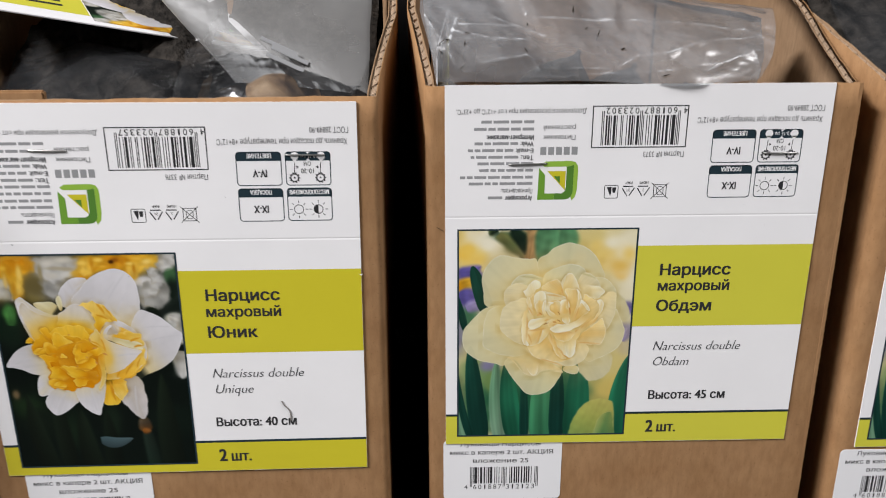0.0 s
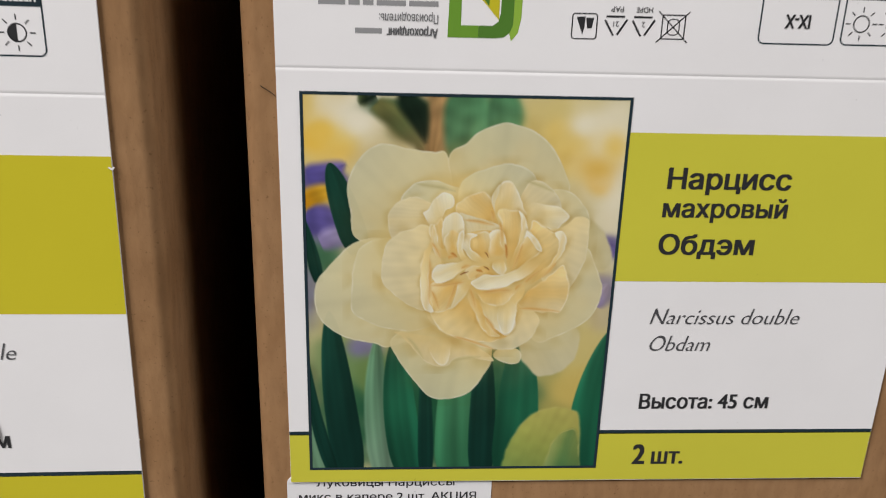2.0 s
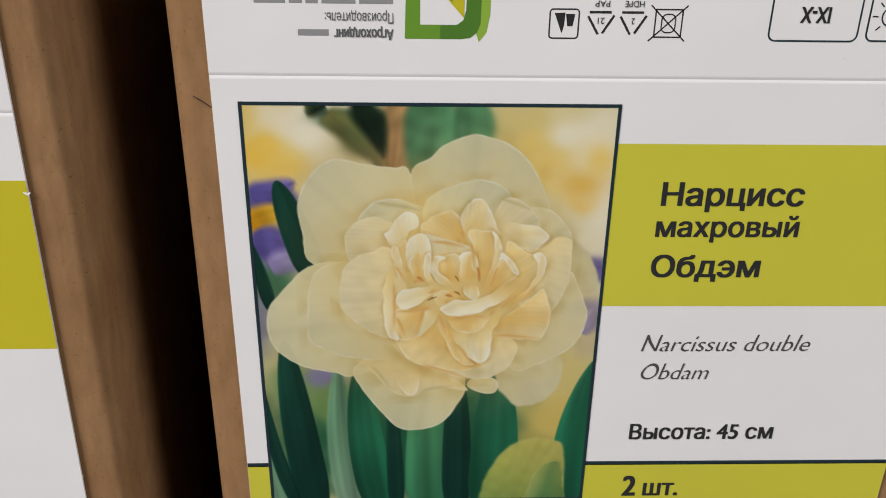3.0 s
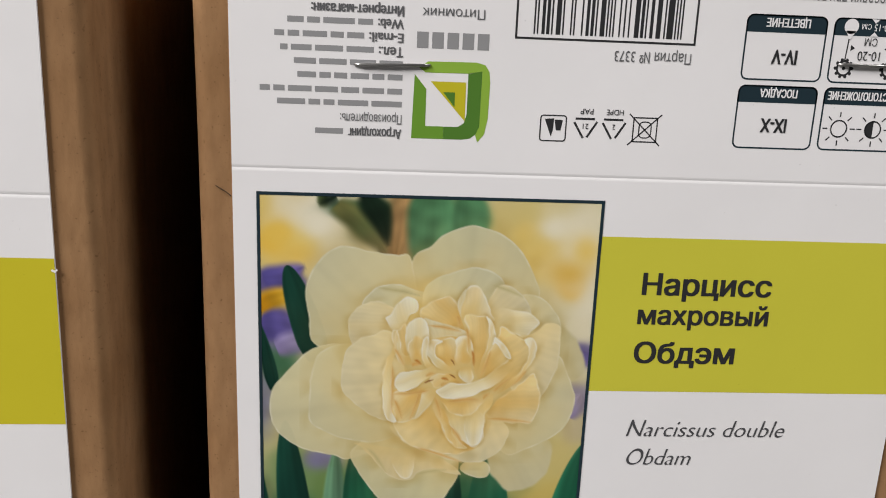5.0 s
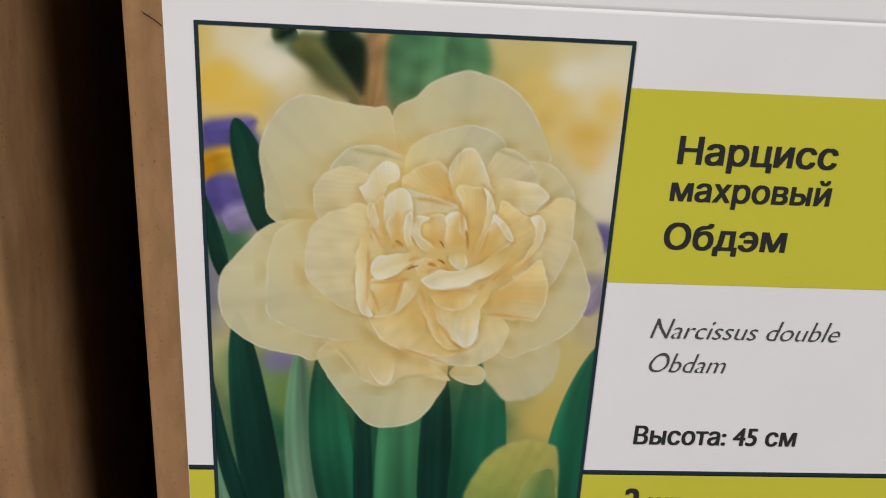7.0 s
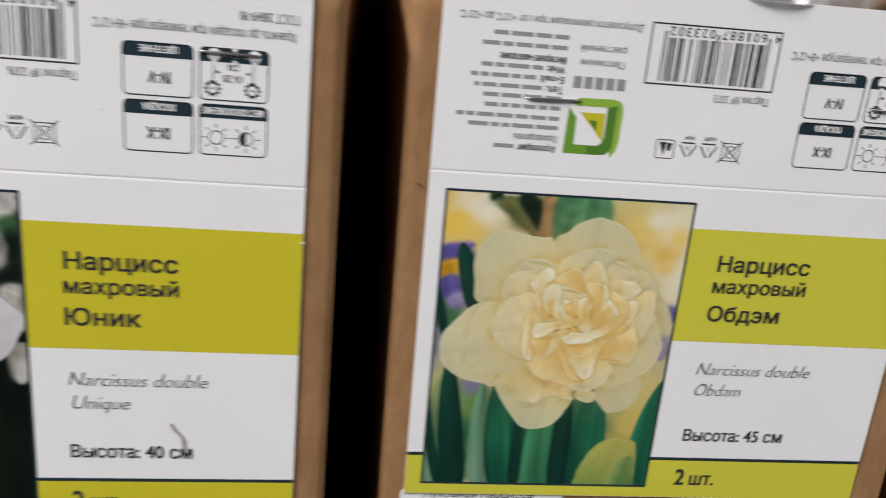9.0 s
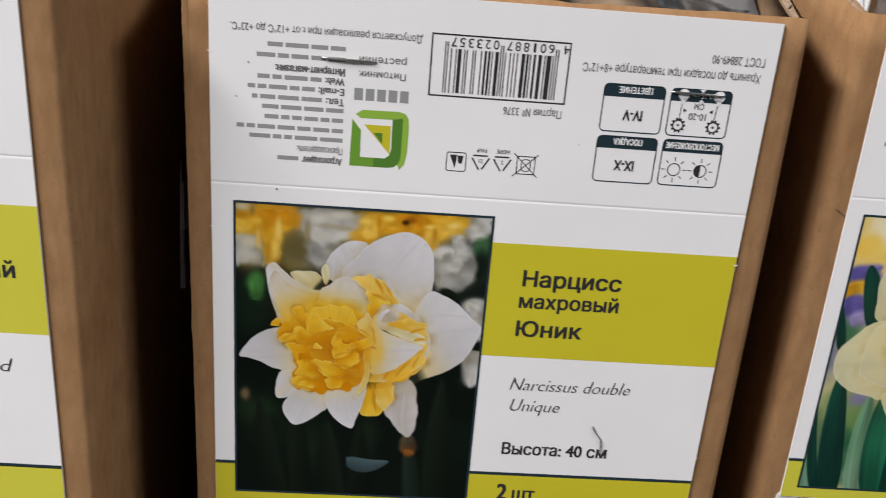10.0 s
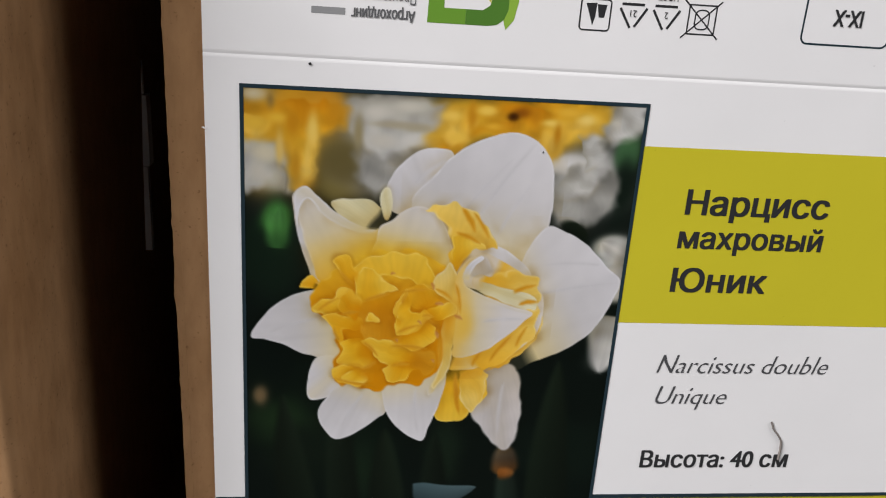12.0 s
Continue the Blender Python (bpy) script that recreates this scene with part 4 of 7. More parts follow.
    petal("light", (44.5, -31.1), (32.5, -36.3), 0.06, (45.3, -29.2), (46.0, -29.3), (45.7, -30.7), (44.8, -32.5), (43.1, -34.3), (41.2, -35.6), (38.9, -36.8), (36.2, -37.7), (33.6, -37.5), (31.9, -36.5), (32.4, -35.6), (34.7, -34.5), (37.8, -34.5), (40.3, -33.4), (42.2, -32.0), (43.7, -30.6))
    ink(40.5, -37.7, 41.8, -36.3, 0.6, 0.15, "fold", 0.6, 0.0)
    ink(42.2, -36.3, 45.4, -33.3, 0.5, 0.15, "fold", 0.6, 0.0)
    ink(24.0, -27.9, 25.8, -31.1, 0.5, 0.15, "fold", 0.6, 0.0)
    ink(27.1, -31.1, 29.0, -30.8, 0.9, 0.15, "fold", 0.6, 0.0)
    ink(29.8, -33.3, 31.6, -32.6, 0.6, 0.15, "fold", 0.6, 0.0)
    ink(32.6, -35.2, 33.9, -34.4, 0.5, 0.15, "fold", 0.6, 0.0)
    ink(24.2, -37.7, 25.7, -41.7, 0.6, 0.15, "fold", 0.6, 0.0)
    ink(31.6, -37.2, 32.9, -41.3, 0.5, 0.15, "fold", 0.6, 0.0)
    ink(34.7, -42.9, 37.4, -47.3, 0.5, 0.15, "fold", 0.6, 0.0)
    ink(41.3, -41.5, 49.6, -42.2, 0.5, 0.15, "fold", 0.6, 0.0)
    ink(36.8, -23.7, 37.5, -27.9, 0.6, 0.15, "fold", 0.6, 0.0)
    ink(29.9, -23.5, 36.0, -24.5, 0.5, 0.15, "fold", 0.6, 0.0)
    ink(41.5, -27.9, 39.8, -33.3, 0.5, 0.15, "fold", 0.6, 0.0)
    ink(48.3, -31.6, 45.7, -34.9, 0.5, 0.15, "fold", 0.6, 0.0)
    ink(29.1, -35.5, 27.1, -42.2, 0.5, 0.15, "fold", 0.6, 0.0)
    ink(28.3, -47.4, 37.3, -50.5, 0.45, 0.15, "fold", 0.6, 0.0)
    ink(23.8, -31.1, 23.7, -41.0, 0.5, 0.15, "fold", 0.6, 0.0)
    ink(35.1, -21.5, 35.6, -23.7, 0.6, 0.15, "fold", 0.6, 0.0)
    ink(31.0, -36.0, 24.2, -36.8, 0.6, 0.15, "fold", 0.6, 0.0)
    ink(34.0, -38.2, 39.9, -37.7, 0.8, 0.15, "fold", 0.6, 0.0)
    ink(29.5, -34.7, 31.3, -33.9, 0.28, 0.1, "dark", 0.5, 0.0)
    ink(34.2, -29.8, 35.0, -31.0, 0.22, 0.1, "dark", 0.5, 0.0)
    ink(34.1, -32.8, 35.3, -33.6, 0.25, 0.1, "dark", 0.5, 0.0)
    ink(27.7, -30.0, 29.0, -31.0, 0.5, 0.1, "crev", 0.5, 0.0)
    ink(32.6, -33.5, 34.1, -34.0, 0.5, 0.1, "crev", 0.5, 0.0)
    ink(38.1, -27.9, 38.5, -31.1, 0.5, 0.1, "crev", 0.5, 0.0)
    return end_photo(parent)


def photo_white(parent):
    begin_photo((13, 21, 17), 5)
    haze(30.1, -11.2, 32.2, 17.0, (39, 42, 37), .5)
    haze(6.0, -6.3, 8.8, 8.0, (190, 140, 40), .45)
    haze(2.8, -6.5, 2.7, 4.0, (225, 170, 40), .6)
    haze(7.6, -3.8, 3.2, 4.8, (225, 165, 45), .5)
    haze(12.0, -2.8, 3.2, 3.2, (215, 150, 40), .5)
    haze(9.7, -9.5, 2.0, 4.9, (228, 175, 60), .5)
    haze(4.4, -12.3, 2.8, 3.2, (200, 195, 180), .5)
    haze(15.0, -11.8, 4.1, 5.0, (130, 115, 60), .5)
    haze(21.4, -5.2, 7.4, 4.9, (190, 185, 175), .5)
    haze(19.2, -11.7, 5.0, 3.3, (160, 152, 140), .5)
    haze(24.7, -5.5, 5.0, 2.5, (205, 202, 195), .5)
    haze(29.7, -6.1, 4.2, 3.7, (228, 180, 60), .5)
    haze(40.5, -3.5, 12.7, 2.9, (228, 178, 40), .4)
    haze(44.2, -6.3, 5.2, 3.4, (222, 170, 45), .45)
    haze(33.0, -4.3, 5.0, 3.0, (225, 175, 50), .5)
    haze(49.1, -3.5, 4.3, 2.6, (225, 185, 60), .5)
    haze(40.9, -3.3, 1.4, 1.2, (52, 32, 9), .3)
    haze(56.3, -2.3, 3.0, 3.5, (205, 200, 200), .4)
    haze(51.9, -12.1, 5.3, 5.3, (195, 192, 188), .35)
    haze(52.2, -14.3, 6.2, 3.6, (160, 158, 152), .35)
    haze(48.1, -9.6, 3.5, 1.7, (225, 222, 220), .4)
    haze(57.5, -7.4, 1.8, 3.0, (70, 110, 70), .5)
    haze(57.5, -13.7, 1.8, 5.4, (19, 29, 22), .5)
    haze(57.4, -22.9, 3.3, 2.2, (190, 190, 180), .35)
    haze(57.0, -26.8, 2.8, 2.2, (180, 182, 175), .35)
    haze(57.4, -39.7, 2.5, 4.8, (175, 178, 172), .3)
    haze(3.5, -25.5, 5.0, 6.7, (19, 33, 23), .4)
    haze(5.2, -20.0, 2.0, 3.3, (70, 130, 60), .5)
    haze(15.2, -51.7, 18.3, 14.7, (13, 22, 16), .25)
    haze(43.3, -51.5, 21.1, 15.4, (13, 20, 16), .25)
    haze(5.2, -40.6, 5.3, 5.3, (11, 19, 15), .4)
    haze(6.1, -54.5, 4.6, 3.6, (34, 54, 30), .8)
    haze(19.0, -64.0, 4.0, 6.0, (24, 38, 25), .8)
    haze(33.0, -60.0, 2.6, 6.0, (24, 36, 25), .8)
    haze(2.5, -49.7, 1.2, 1.8, (120, 100, 70), .6)
    haze(9.8, -60.2, 5.6, 5.6, (19, 28, 20), .6)
    haze(54.1, -60.3, 8.0, 6.0, (16, 26, 20), .5)
    haze(14.2, -10.6, 4.0, 3.6, (104, 92, 54), 0.6)
    haze(19.3, -13.4, 3.0, 2.6, (92, 86, 66), 0.6)
    petal("bgd", (22.3, -6.4), (21.8, -14.6), 0.0, (17.1, -8.5), (21.6, -9.2), (25.3, -8.1), (27.9, -10.0), (26.0, -13.1), (22.7, -14.5), (19.3, -15.3), (17.2, -13.0))
    petal("bgw", (22.0, -0.7), (21.6, -9.4), 0.03, (15.4, -0.8), (22.0, -0.2), (29.4, -0.8), (28.8, -4.0), (26.6, -6.2), (24.2, -8.7), (21.1, -9.6), (18.2, -8.5), (16.3, -5.7))
    petal("bgw", (4.4, -6.4), (1.6, -14.9), 0.0, (0.3, -7.6), (3.6, -7.9), (5.4, -9.0), (3.9, -13.1), (2.1, -15.5), (0.2, -15.0))
    petal("bgd", (6.0, -9.7), (6.5, -15.2), 0.0, (4.9, -11.0), (6.5, -11.5), (7.7, -15.4), (5.9, -14.9))
    petal("bgy", (9.2, -2.1), (8.5, -14.7), 0.02, (0.2, -1.1), (3.7, -0.5), (9.2, -0.4), (14.1, -0.5), (15.6, -2.6), (15.0, -5.3), (13.3, -6.3), (11.0, -7.1), (10.3, -11.2), (9.5, -14.3), (7.7, -15.3), (6.7, -12.2), (7.0, -8.9), (5.2, -7.5), (2.2, -8.0), (0.1, -6.6))
    petal("bgor", (9.2, -1.7), (9.2, -5.8), 0.0, (5.7, -1.0), (10.8, -0.9), (13.5, -2.6), (12.3, -4.9), (8.6, -6.1), (6.3, -4.2))
    petal("bgyl", (10.5, -4.9), (9.7, -12.9), 0.0, (9.9, -4.8), (11.3, -4.7), (11.0, -8.4), (10.0, -13.1), (8.8, -12.4), (9.7, -8.0))
    petal("bgyl", (2.1, -4.1), (1.2, -7.0), 0.0, (0.5, -3.8), (2.9, -3.2), (4.4, -5.2), (3.2, -7.1), (0.4, -7.0))
    petal("bgd", (51.7, -10.3), (52.8, -18.9), 0.0, (46.4, -14.1), (52.2, -14.0), (55.0, -10.0), (56.9, -12.8), (55.9, -16.6), (52.1, -19.2), (47.8, -18.8))
    petal("bgw", (48.2, -10.5), (53.0, -13.4), 0.0, (46.0, -11.0), (50.3, -10.0), (53.5, -11.8), (52.4, -14.4), (48.7, -14.7), (46.6, -13.4))
    petal("bgw", (53.9, -0.7), (58.3, -3.9), 0.0, (53.1, 0.1), (59.5, -0.3), (59.2, -4.1), (55.9, -5.9), (53.5, -5.2))
    petal("bgy", (40.3, -1.0), (44.6, -9.7), 0.0, (29.0, -0.5), (34.3, 0.1), (41.0, -0.2), (46.9, -0.1), (53.9, -0.6), (53.3, -4.3), (51.3, -5.7), (48.6, -5.6), (47.2, -8.1), (45.5, -10.0), (43.4, -8.2), (39.0, -6.0), (35.6, -5.7), (32.7, -6.6), (30.9, -8.4), (28.3, -7.2), (27.8, -4.1))
    petal("bgor", (40.2, -0.6), (39.3, -4.0), 0.0, (35.1, -1.5), (39.0, -0.6), (43.6, -0.9), (45.1, -2.9), (42.3, -4.8), (38.1, -4.7), (35.4, -3.5))
    petal("bgyl", (32.8, -1.8), (31.5, -7.3), 0.0, (30.3, -1.9), (32.7, -1.4), (34.2, -3.8), (32.7, -6.0), (31.0, -7.6), (29.7, -5.3))
    petal("bgyl", (47.2, -1.9), (46.6, -8.3), 0.0, (44.5, -5.0), (47.3, -3.2), (51.1, -2.1), (50.9, -4.1), (47.6, -5.7), (45.7, -7.8))
    petal("bgw", (50.5, -7.7), (52.6, -7.2), 0.0, (48.7, -6.5), (51.7, -5.1), (54.1, -7.1), (53.3, -9.4), (51.0, -10.5), (48.4, -9.1))
    haze(1.9, -1.3, 2.0, 1.0, (214, 200, 166), 0.8)
    haze(4.3, -2.1, 0.6, 1.2, (150, 120, 62), 0.9)
    haze(5.2, -4.6, 1.6, 0.8, (240, 190, 62), 0.8)
    haze(2.0, -5.6, 1.8, 1.1, (238, 190, 66), 0.7)
    haze(7.4, -5.2, 0.8, 1.6, (204, 138, 26), 0.8)
    haze(10.3, -6.2, 0.7, 2.4, (246, 208, 104), 0.8)
    haze(13.2, -3.4, 1.0, 1.6, (206, 142, 30), 0.9)
    haze(3.4, -9.9, 1.7, 1.4, (216, 206, 178), 0.8)
    haze(2.6, -12.6, 1.3, 1.7, (206, 200, 186), 0.8)
    haze(5.6, -9.2, 0.5, 2.2, (226, 190, 104), 0.9)
    haze(7.9, -11.4, 0.7, 2.4, (198, 142, 36), 0.9)
    haze(9.6, -10.4, 0.5, 2.2, (244, 202, 92), 0.9)
    haze(19.4, -3.2, 2.4, 1.3, (216, 210, 198), 0.8)
    haze(24.2, -2.2, 2.6, 0.9, (210, 204, 190), 0.8)
    haze(21.8, -4.9, 3.2, 0.5, (176, 166, 142), 0.9)
    haze(25.6, -5.2, 2.2, 0.6, (174, 164, 138), 0.9)
    haze(20.2, -7.4, 2.0, 1.1, (206, 200, 188), 0.8)
    haze(24.6, -7.2, 1.5, 0.9, (216, 212, 204), 0.8)
    haze(16.9, -6.2, 0.6, 2.4, (156, 142, 104), 0.9)
    haze(30.4, -3.2, 1.4, 0.7, (246, 204, 92), 0.8)
    haze(33.4, -3.0, 0.6, 1.7, (202, 138, 28), 0.9)
    haze(31.2, -6.4, 1.3, 0.7, (242, 196, 78), 0.8)
    haze(35.6, -2.2, 1.2, 0.6, (248, 206, 90), 0.8)
    haze(36.6, -4.5, 1.3, 0.5, (236, 180, 54), 0.8)
    haze(42.9, -2.6, 0.7, 1.3, (200, 132, 24), 0.9)
    haze(45.2, -3.6, 1.4, 0.6, (250, 212, 104), 0.8)
    haze(44.6, -6.6, 0.6, 1.7, (246, 200, 84), 0.8)
    haze(47.8, -1.9, 1.5, 0.6, (240, 186, 62), 0.8)
    haze(50.6, -2.9, 1.3, 0.8, (250, 216, 118), 0.8)
    haze(46.4, -5.2, 0.5, 1.4, (196, 132, 28), 0.9)
    haze(40.6, -2.3, 1.3, 0.7, (150, 86, 18), 0.8)
    haze(39.5, -2.9, 0.8, 0.6, (66, 34, 10), 0.7)
    ink(60.0, -24.8, 55.5, -22.0, 4.6, 0.0, "bgw", 0.2, 0.1)
    ink(60.9, -30.6, 55.6, -26.8, 5.6, 0.0, "bgw", 0.1, 0.1)
    ink(59.1, -34.6, 57.9, -44.9, 5.8, 0.0, "bgw", 0.1, 0.1)
    ink(6.0, -21.8, 4.4, -19.2, 2.5, 0.0, "bgl", 0.2, 0.1)
    ink(5.2, -24.5, 5.6, -18.2, 3.0, 0.0, "bgl", 0.2, 0.1)
    ink(18.0, -84.7, 15.0, -43.4, 5.7, 0.6, "gr1", 0.4, 0.2)
    ink(26.0, -84.9, 22.8, -55.9, 6.8, 0.6, "gr1", 0.3, -0.2)
    ink(32.1, -85.0, 31.3, -57.0, 5.9, 0.0, "gr2", 0.3, 0.2)
    ink(46.5, -85.3, 43.5, -60.3, 4.5, 0.0, "stem", 0.0, 0.2)
    ink(52.8, -85.4, 51.1, -42.9, 8.0, 0.6, "gr1", 0.4, 0.2)
    ink(12.1, -84.5, 6.1, -49.6, 6.6, 0.9, "gr1", 0.4, -0.2)
    ink(50.4, -21.3, 51.9, -19.4, 5.4, 0.0, "gr1", 0.1, 0.1)
    ink(43.9, -64.6, 43.3, -58.9, 4.5, 0.0, "tan", 0.0, 0.2)
    ink(42.6, -64.6, 45.4, -64.6, 2.0, 0.0, "tanb", 0.0, 0.2)
    ink(28.1, -67.9, 39.1, -67.3, 4.3, -1.2, "blue", 0.4, 0.2)
    petal("white", (30.7, -20.1), (25.3, -8.1), -0.03, (22.0, -17.8), (21.3, -14.6), (22.9, -11.2), (26.1, -8.5), (29.0, -8.1), (31.1, -9.1), (30.3, -14.7), (25.8, -18.4))
    petal("white", (36.7, -29.2), (40.7, -5.3), -0.03, (25.2, -17.1), (28.5, -12.1), (31.0, -9.1), (34.4, -6.9), (39.1, -5.3), (42.8, -6.0), (45.7, -8.8), (46.8, -13.2), (46.7, -19.5), (44.7, -27.1), (39.4, -29.2), (31.9, -24.6))
    petal("white", (42.1, -38.0), (59.4, -28.4), 0.02, (46.2, -19.9), (49.8, -20.6), (53.2, -22.5), (56.8, -26.1), (59.4, -28.4), (58.6, -31.6), (57.3, -34.8), (55.2, -38.0), (51.4, -40.9), (46.3, -43.2), (43.4, -44.3), (41.5, -37.0), (42.8, -26.2))
    petal("creamy", (19.5, -20.4), (14.3, -17.1), 0.03, (13.3, -17.2), (14.2, -16.4), (16.7, -16.2), (19.3, -16.5), (21.6, -18.6), (22.1, -20.8), (18.7, -21.1), (15.3, -19.9))
    petal("creamy", (22.1, -20.3), (21.0, -14.4), 0.02, (20.4, -16.0), (21.0, -14.4), (22.0, -14.8), (22.3, -17.8), (21.5, -19.5), (20.6, -17.7))
    petal("white", (19.9, -29.7), (9.1, -14.8), 0.03, (7.5, -17.4), (7.8, -15.6), (9.1, -14.6), (10.3, -15.3), (12.5, -17.7), (15.7, -20.2), (19.5, -21.1), (22.1, -20.3), (23.5, -23.9), (20.7, -29.6), (15.6, -31.7), (10.9, -29.9), (10.0, -27.6), (8.5, -23.1))
    petal("white", (17.5, -37.4), (1.4, -39.3), 0.04, (1.2, -39.2), (3.0, -35.9), (5.2, -33.5), (8.6, -31.7), (12.3, -30.9), (15.5, -30.2), (17.4, -35.5), (16.7, -41.4), (13.8, -43.7), (11.0, -42.5), (9.0, -42.0), (6.3, -40.6), (3.5, -39.7))
    petal("white", (16.8, -43.4), (10.4, -50.2), 0.02, (11.3, -42.9), (10.2, -45.9), (9.9, -48.6), (10.6, -50.4), (13.0, -50.0), (16.2, -48.5), (17.3, -44.4), (14.1, -42.4))
    petal("white", (20.4, -44.4), (14.6, -57.6), 0.02, (13.0, -50.2), (11.8, -52.6), (12.3, -55.0), (14.3, -57.6), (16.7, -57.3), (19.6, -55.4), (21.5, -53.7), (23.0, -52.1), (23.2, -45.4), (16.9, -46.5))
    petal("greyw", (39.6, -42.1), (43.2, -59.8), 0.04, (36.9, -52.1), (38.8, -55.3), (40.8, -58.2), (43.0, -59.8), (44.5, -58.7), (45.4, -54.8), (45.2, -50.2), (43.8, -44.1), (37.9, -43.1))
    petal("yelp", (37.7, -41.1), (46.7, -37.9), -0.05, (46.9, -34.9), (46.8, -38.4), (44.9, -41.1), (41.5, -43.8), (38.0, -45.2), (35.9, -42.1), (41.2, -39.0))
    petal("yel", (33.2, -43.2), (34.5, -54.2), 0.03, (30.9, -53.1), (32.6, -54.6), (34.2, -54.3), (36.4, -53.1), (38.6, -50.5), (39.5, -48.3), (38.9, -45.6), (36.8, -44.3), (33.3, -44.2), (31.4, -46.9), (30.9, -50.5))
    ink(35.1, -53.1, 33.9, -45.2, 0.9, 0.2, "foldy", 0.5, 0.0)
    petal("yelp", (35.2, -44.2), (38.4, -49.3), 0.03, (34.8, -44.7), (37.2, -44.1), (39.0, -45.7), (39.4, -48.3), (38.5, -50.6), (36.6, -53.0), (35.5, -51.0), (34.7, -48.3))
    petal("white", (27.7, -43.2), (29.0, -58.1), -0.03, (22.3, -46.4), (22.1, -49.4), (23.1, -53.1), (25.2, -55.9), (29.0, -58.1), (30.1, -55.3), (31.5, -51.1), (32.4, -45.2), (29.5, -42.2), (24.0, -43.3))
    ink(35.0, -19.5, 43.2, -6.9, 0.5, 0.3, "veinw", 0.4, 0.0)
    ink(31.6, -20.0, 39.8, -9.5, 0.35, 0.3, "veinw", 0.4, 0.0)
    ink(38.7, -21.6, 43.2, -13.3, 0.3, 0.3, "veinw", 0.4, 0.0)
    ink(44.7, -31.4, 58.7, -28.8, 0.45, 0.3, "veinw", 0.4, 0.0)
    ink(46.4, -26.1, 55.5, -25.8, 0.3, 0.3, "veinw", 0.4, 0.0)
    ink(25.2, -14.0, 30.0, -9.9, 0.5, 0.3, "veinw", 0.4, 0.0)
    ink(9.8, -16.3, 14.5, -23.3, 0.4, 0.3, "veinw", 0.4, 0.0)
    ink(3.5, -38.6, 13.1, -35.5, 0.35, 0.3, "veinw", 0.4, 0.0)
    ink(42.0, -58.0, 42.0, -47.2, 0.4, 0.3, "veinw", 0.4, 0.0)
    ink(28.5, -56.9, 27.5, -48.4, 0.4, 0.3, "veinw", 0.4, 0.0)
    ink(15.3, -56.4, 18.8, -49.5, 0.35, 0.3, "veinw", 0.4, 0.0)
    petal("white", (41.6, -33.0), (37.1, -23.5), 0.0, (31.9, -24.2), (36.2, -22.4), (41.2, -24.3), (44.8, -28.0), (41.4, -30.5), (34.1, -29.8))
    petal("whitey", (35.4, -35.1), (45.0, -38.9), 0.02, (29.4, -26.6), (34.5, -23.6), (41.0, -26.2), (46.3, -29.9), (47.3, -34.8), (45.9, -38.9), (40.7, -43.1), (33.3, -44.7), (29.4, -41.2), (28.0, -33.3))
    petal("whitey", (16.4, -29.7), (9.3, -15.5), 0.05, (10.0, -16.3), (12.3, -18.9), (15.3, -20.7), (18.7, -21.4), (21.3, -20.7), (22.2, -23.1), (20.6, -26.8), (16.8, -28.8), (12.1, -29.8), (10.7, -27.1), (9.0, -22.1), (8.3, -18.1))
    petal("white", (17.9, -23.2), (9.7, -15.5), 0.03, (7.7, -16.4), (9.3, -14.6), (11.0, -15.9), (13.5, -18.1), (16.1, -19.8), (19.1, -20.8), (22.1, -20.2), (22.1, -21.1), (19.2, -21.7), (15.5, -20.9), (12.3, -19.1), (9.8, -16.5), (8.5, -18.3), (8.2, -20.8))
    petal("whitey", (23.4, -29.6), (26.4, -17.1), 0.02, (20.6, -20.6), (22.5, -19.3), (24.1, -17.9), (26.4, -17.1), (28.4, -17.8), (30.2, -19.5), (31.4, -21.9), (32.0, -24.8), (32.0, -28.4), (28.7, -30.4), (22.5, -30.0), (18.9, -26.9), (20.0, -23.1))
    petal("yelp", (32.2, -28.4), (34.0, -17.2), 0.05, (27.3, -17.5), (30.5, -16.6), (32.6, -16.5), (35.1, -17.6), (37.0, -20.0), (39.1, -23.3), (37.1, -23.6), (35.0, -23.6), (33.6, -26.1), (32.7, -27.8), (31.7, -25.1), (31.9, -22.8), (30.5, -19.7), (28.9, -18.1))
    petal("yel", (32.1, -27.9), (32.7, -22.7), 0.03, (31.9, -22.2), (33.6, -21.6), (36.0, -22.5), (37.1, -23.5), (35.0, -23.8), (33.6, -26.1), (32.7, -27.8), (31.8, -25.7))
    ink(32.9, -16.9, 35.2, -21.0, 0.9, 0.2, "foldy", 0.5, 0.0)
    ink(32.2, -21.1, 36.2, -22.8, 0.7, 0.2, "foldy", 0.5, 0.0)
    ink(34.7, -17.7, 37.5, -22.0, 0.5, 0.2, "foldy", 0.5, 0.0)
    petal("greyw", (37.5, -28.2), (36.3, -24.7), 0.02, (36.0, -25.4), (37.1, -24.9), (38.1, -26.1), (38.6, -28.2), (35.8, -28.5), (35.0, -27.4))
    petal("yelp", (36.7, -29.2), (43.9, -29.0), 0.03, (35.6, -28.3), (38.3, -28.2), (41.1, -27.3), (43.8, -27.5), (45.3, -28.0), (45.9, -29.6), (46.7, -31.9), (46.0, -34.2), (43.3, -33.4), (39.7, -32.0), (36.1, -30.4))
    petal("creamy", (36.3, -29.2), (45.2, -32.4), 0.0, (36.0, -29.2), (38.5, -29.5), (41.3, -30.3), (44.6, -31.0), (46.1, -32.4), (45.8, -34.1), (43.0, -33.4), (39.5, -32.0), (36.4, -30.7))
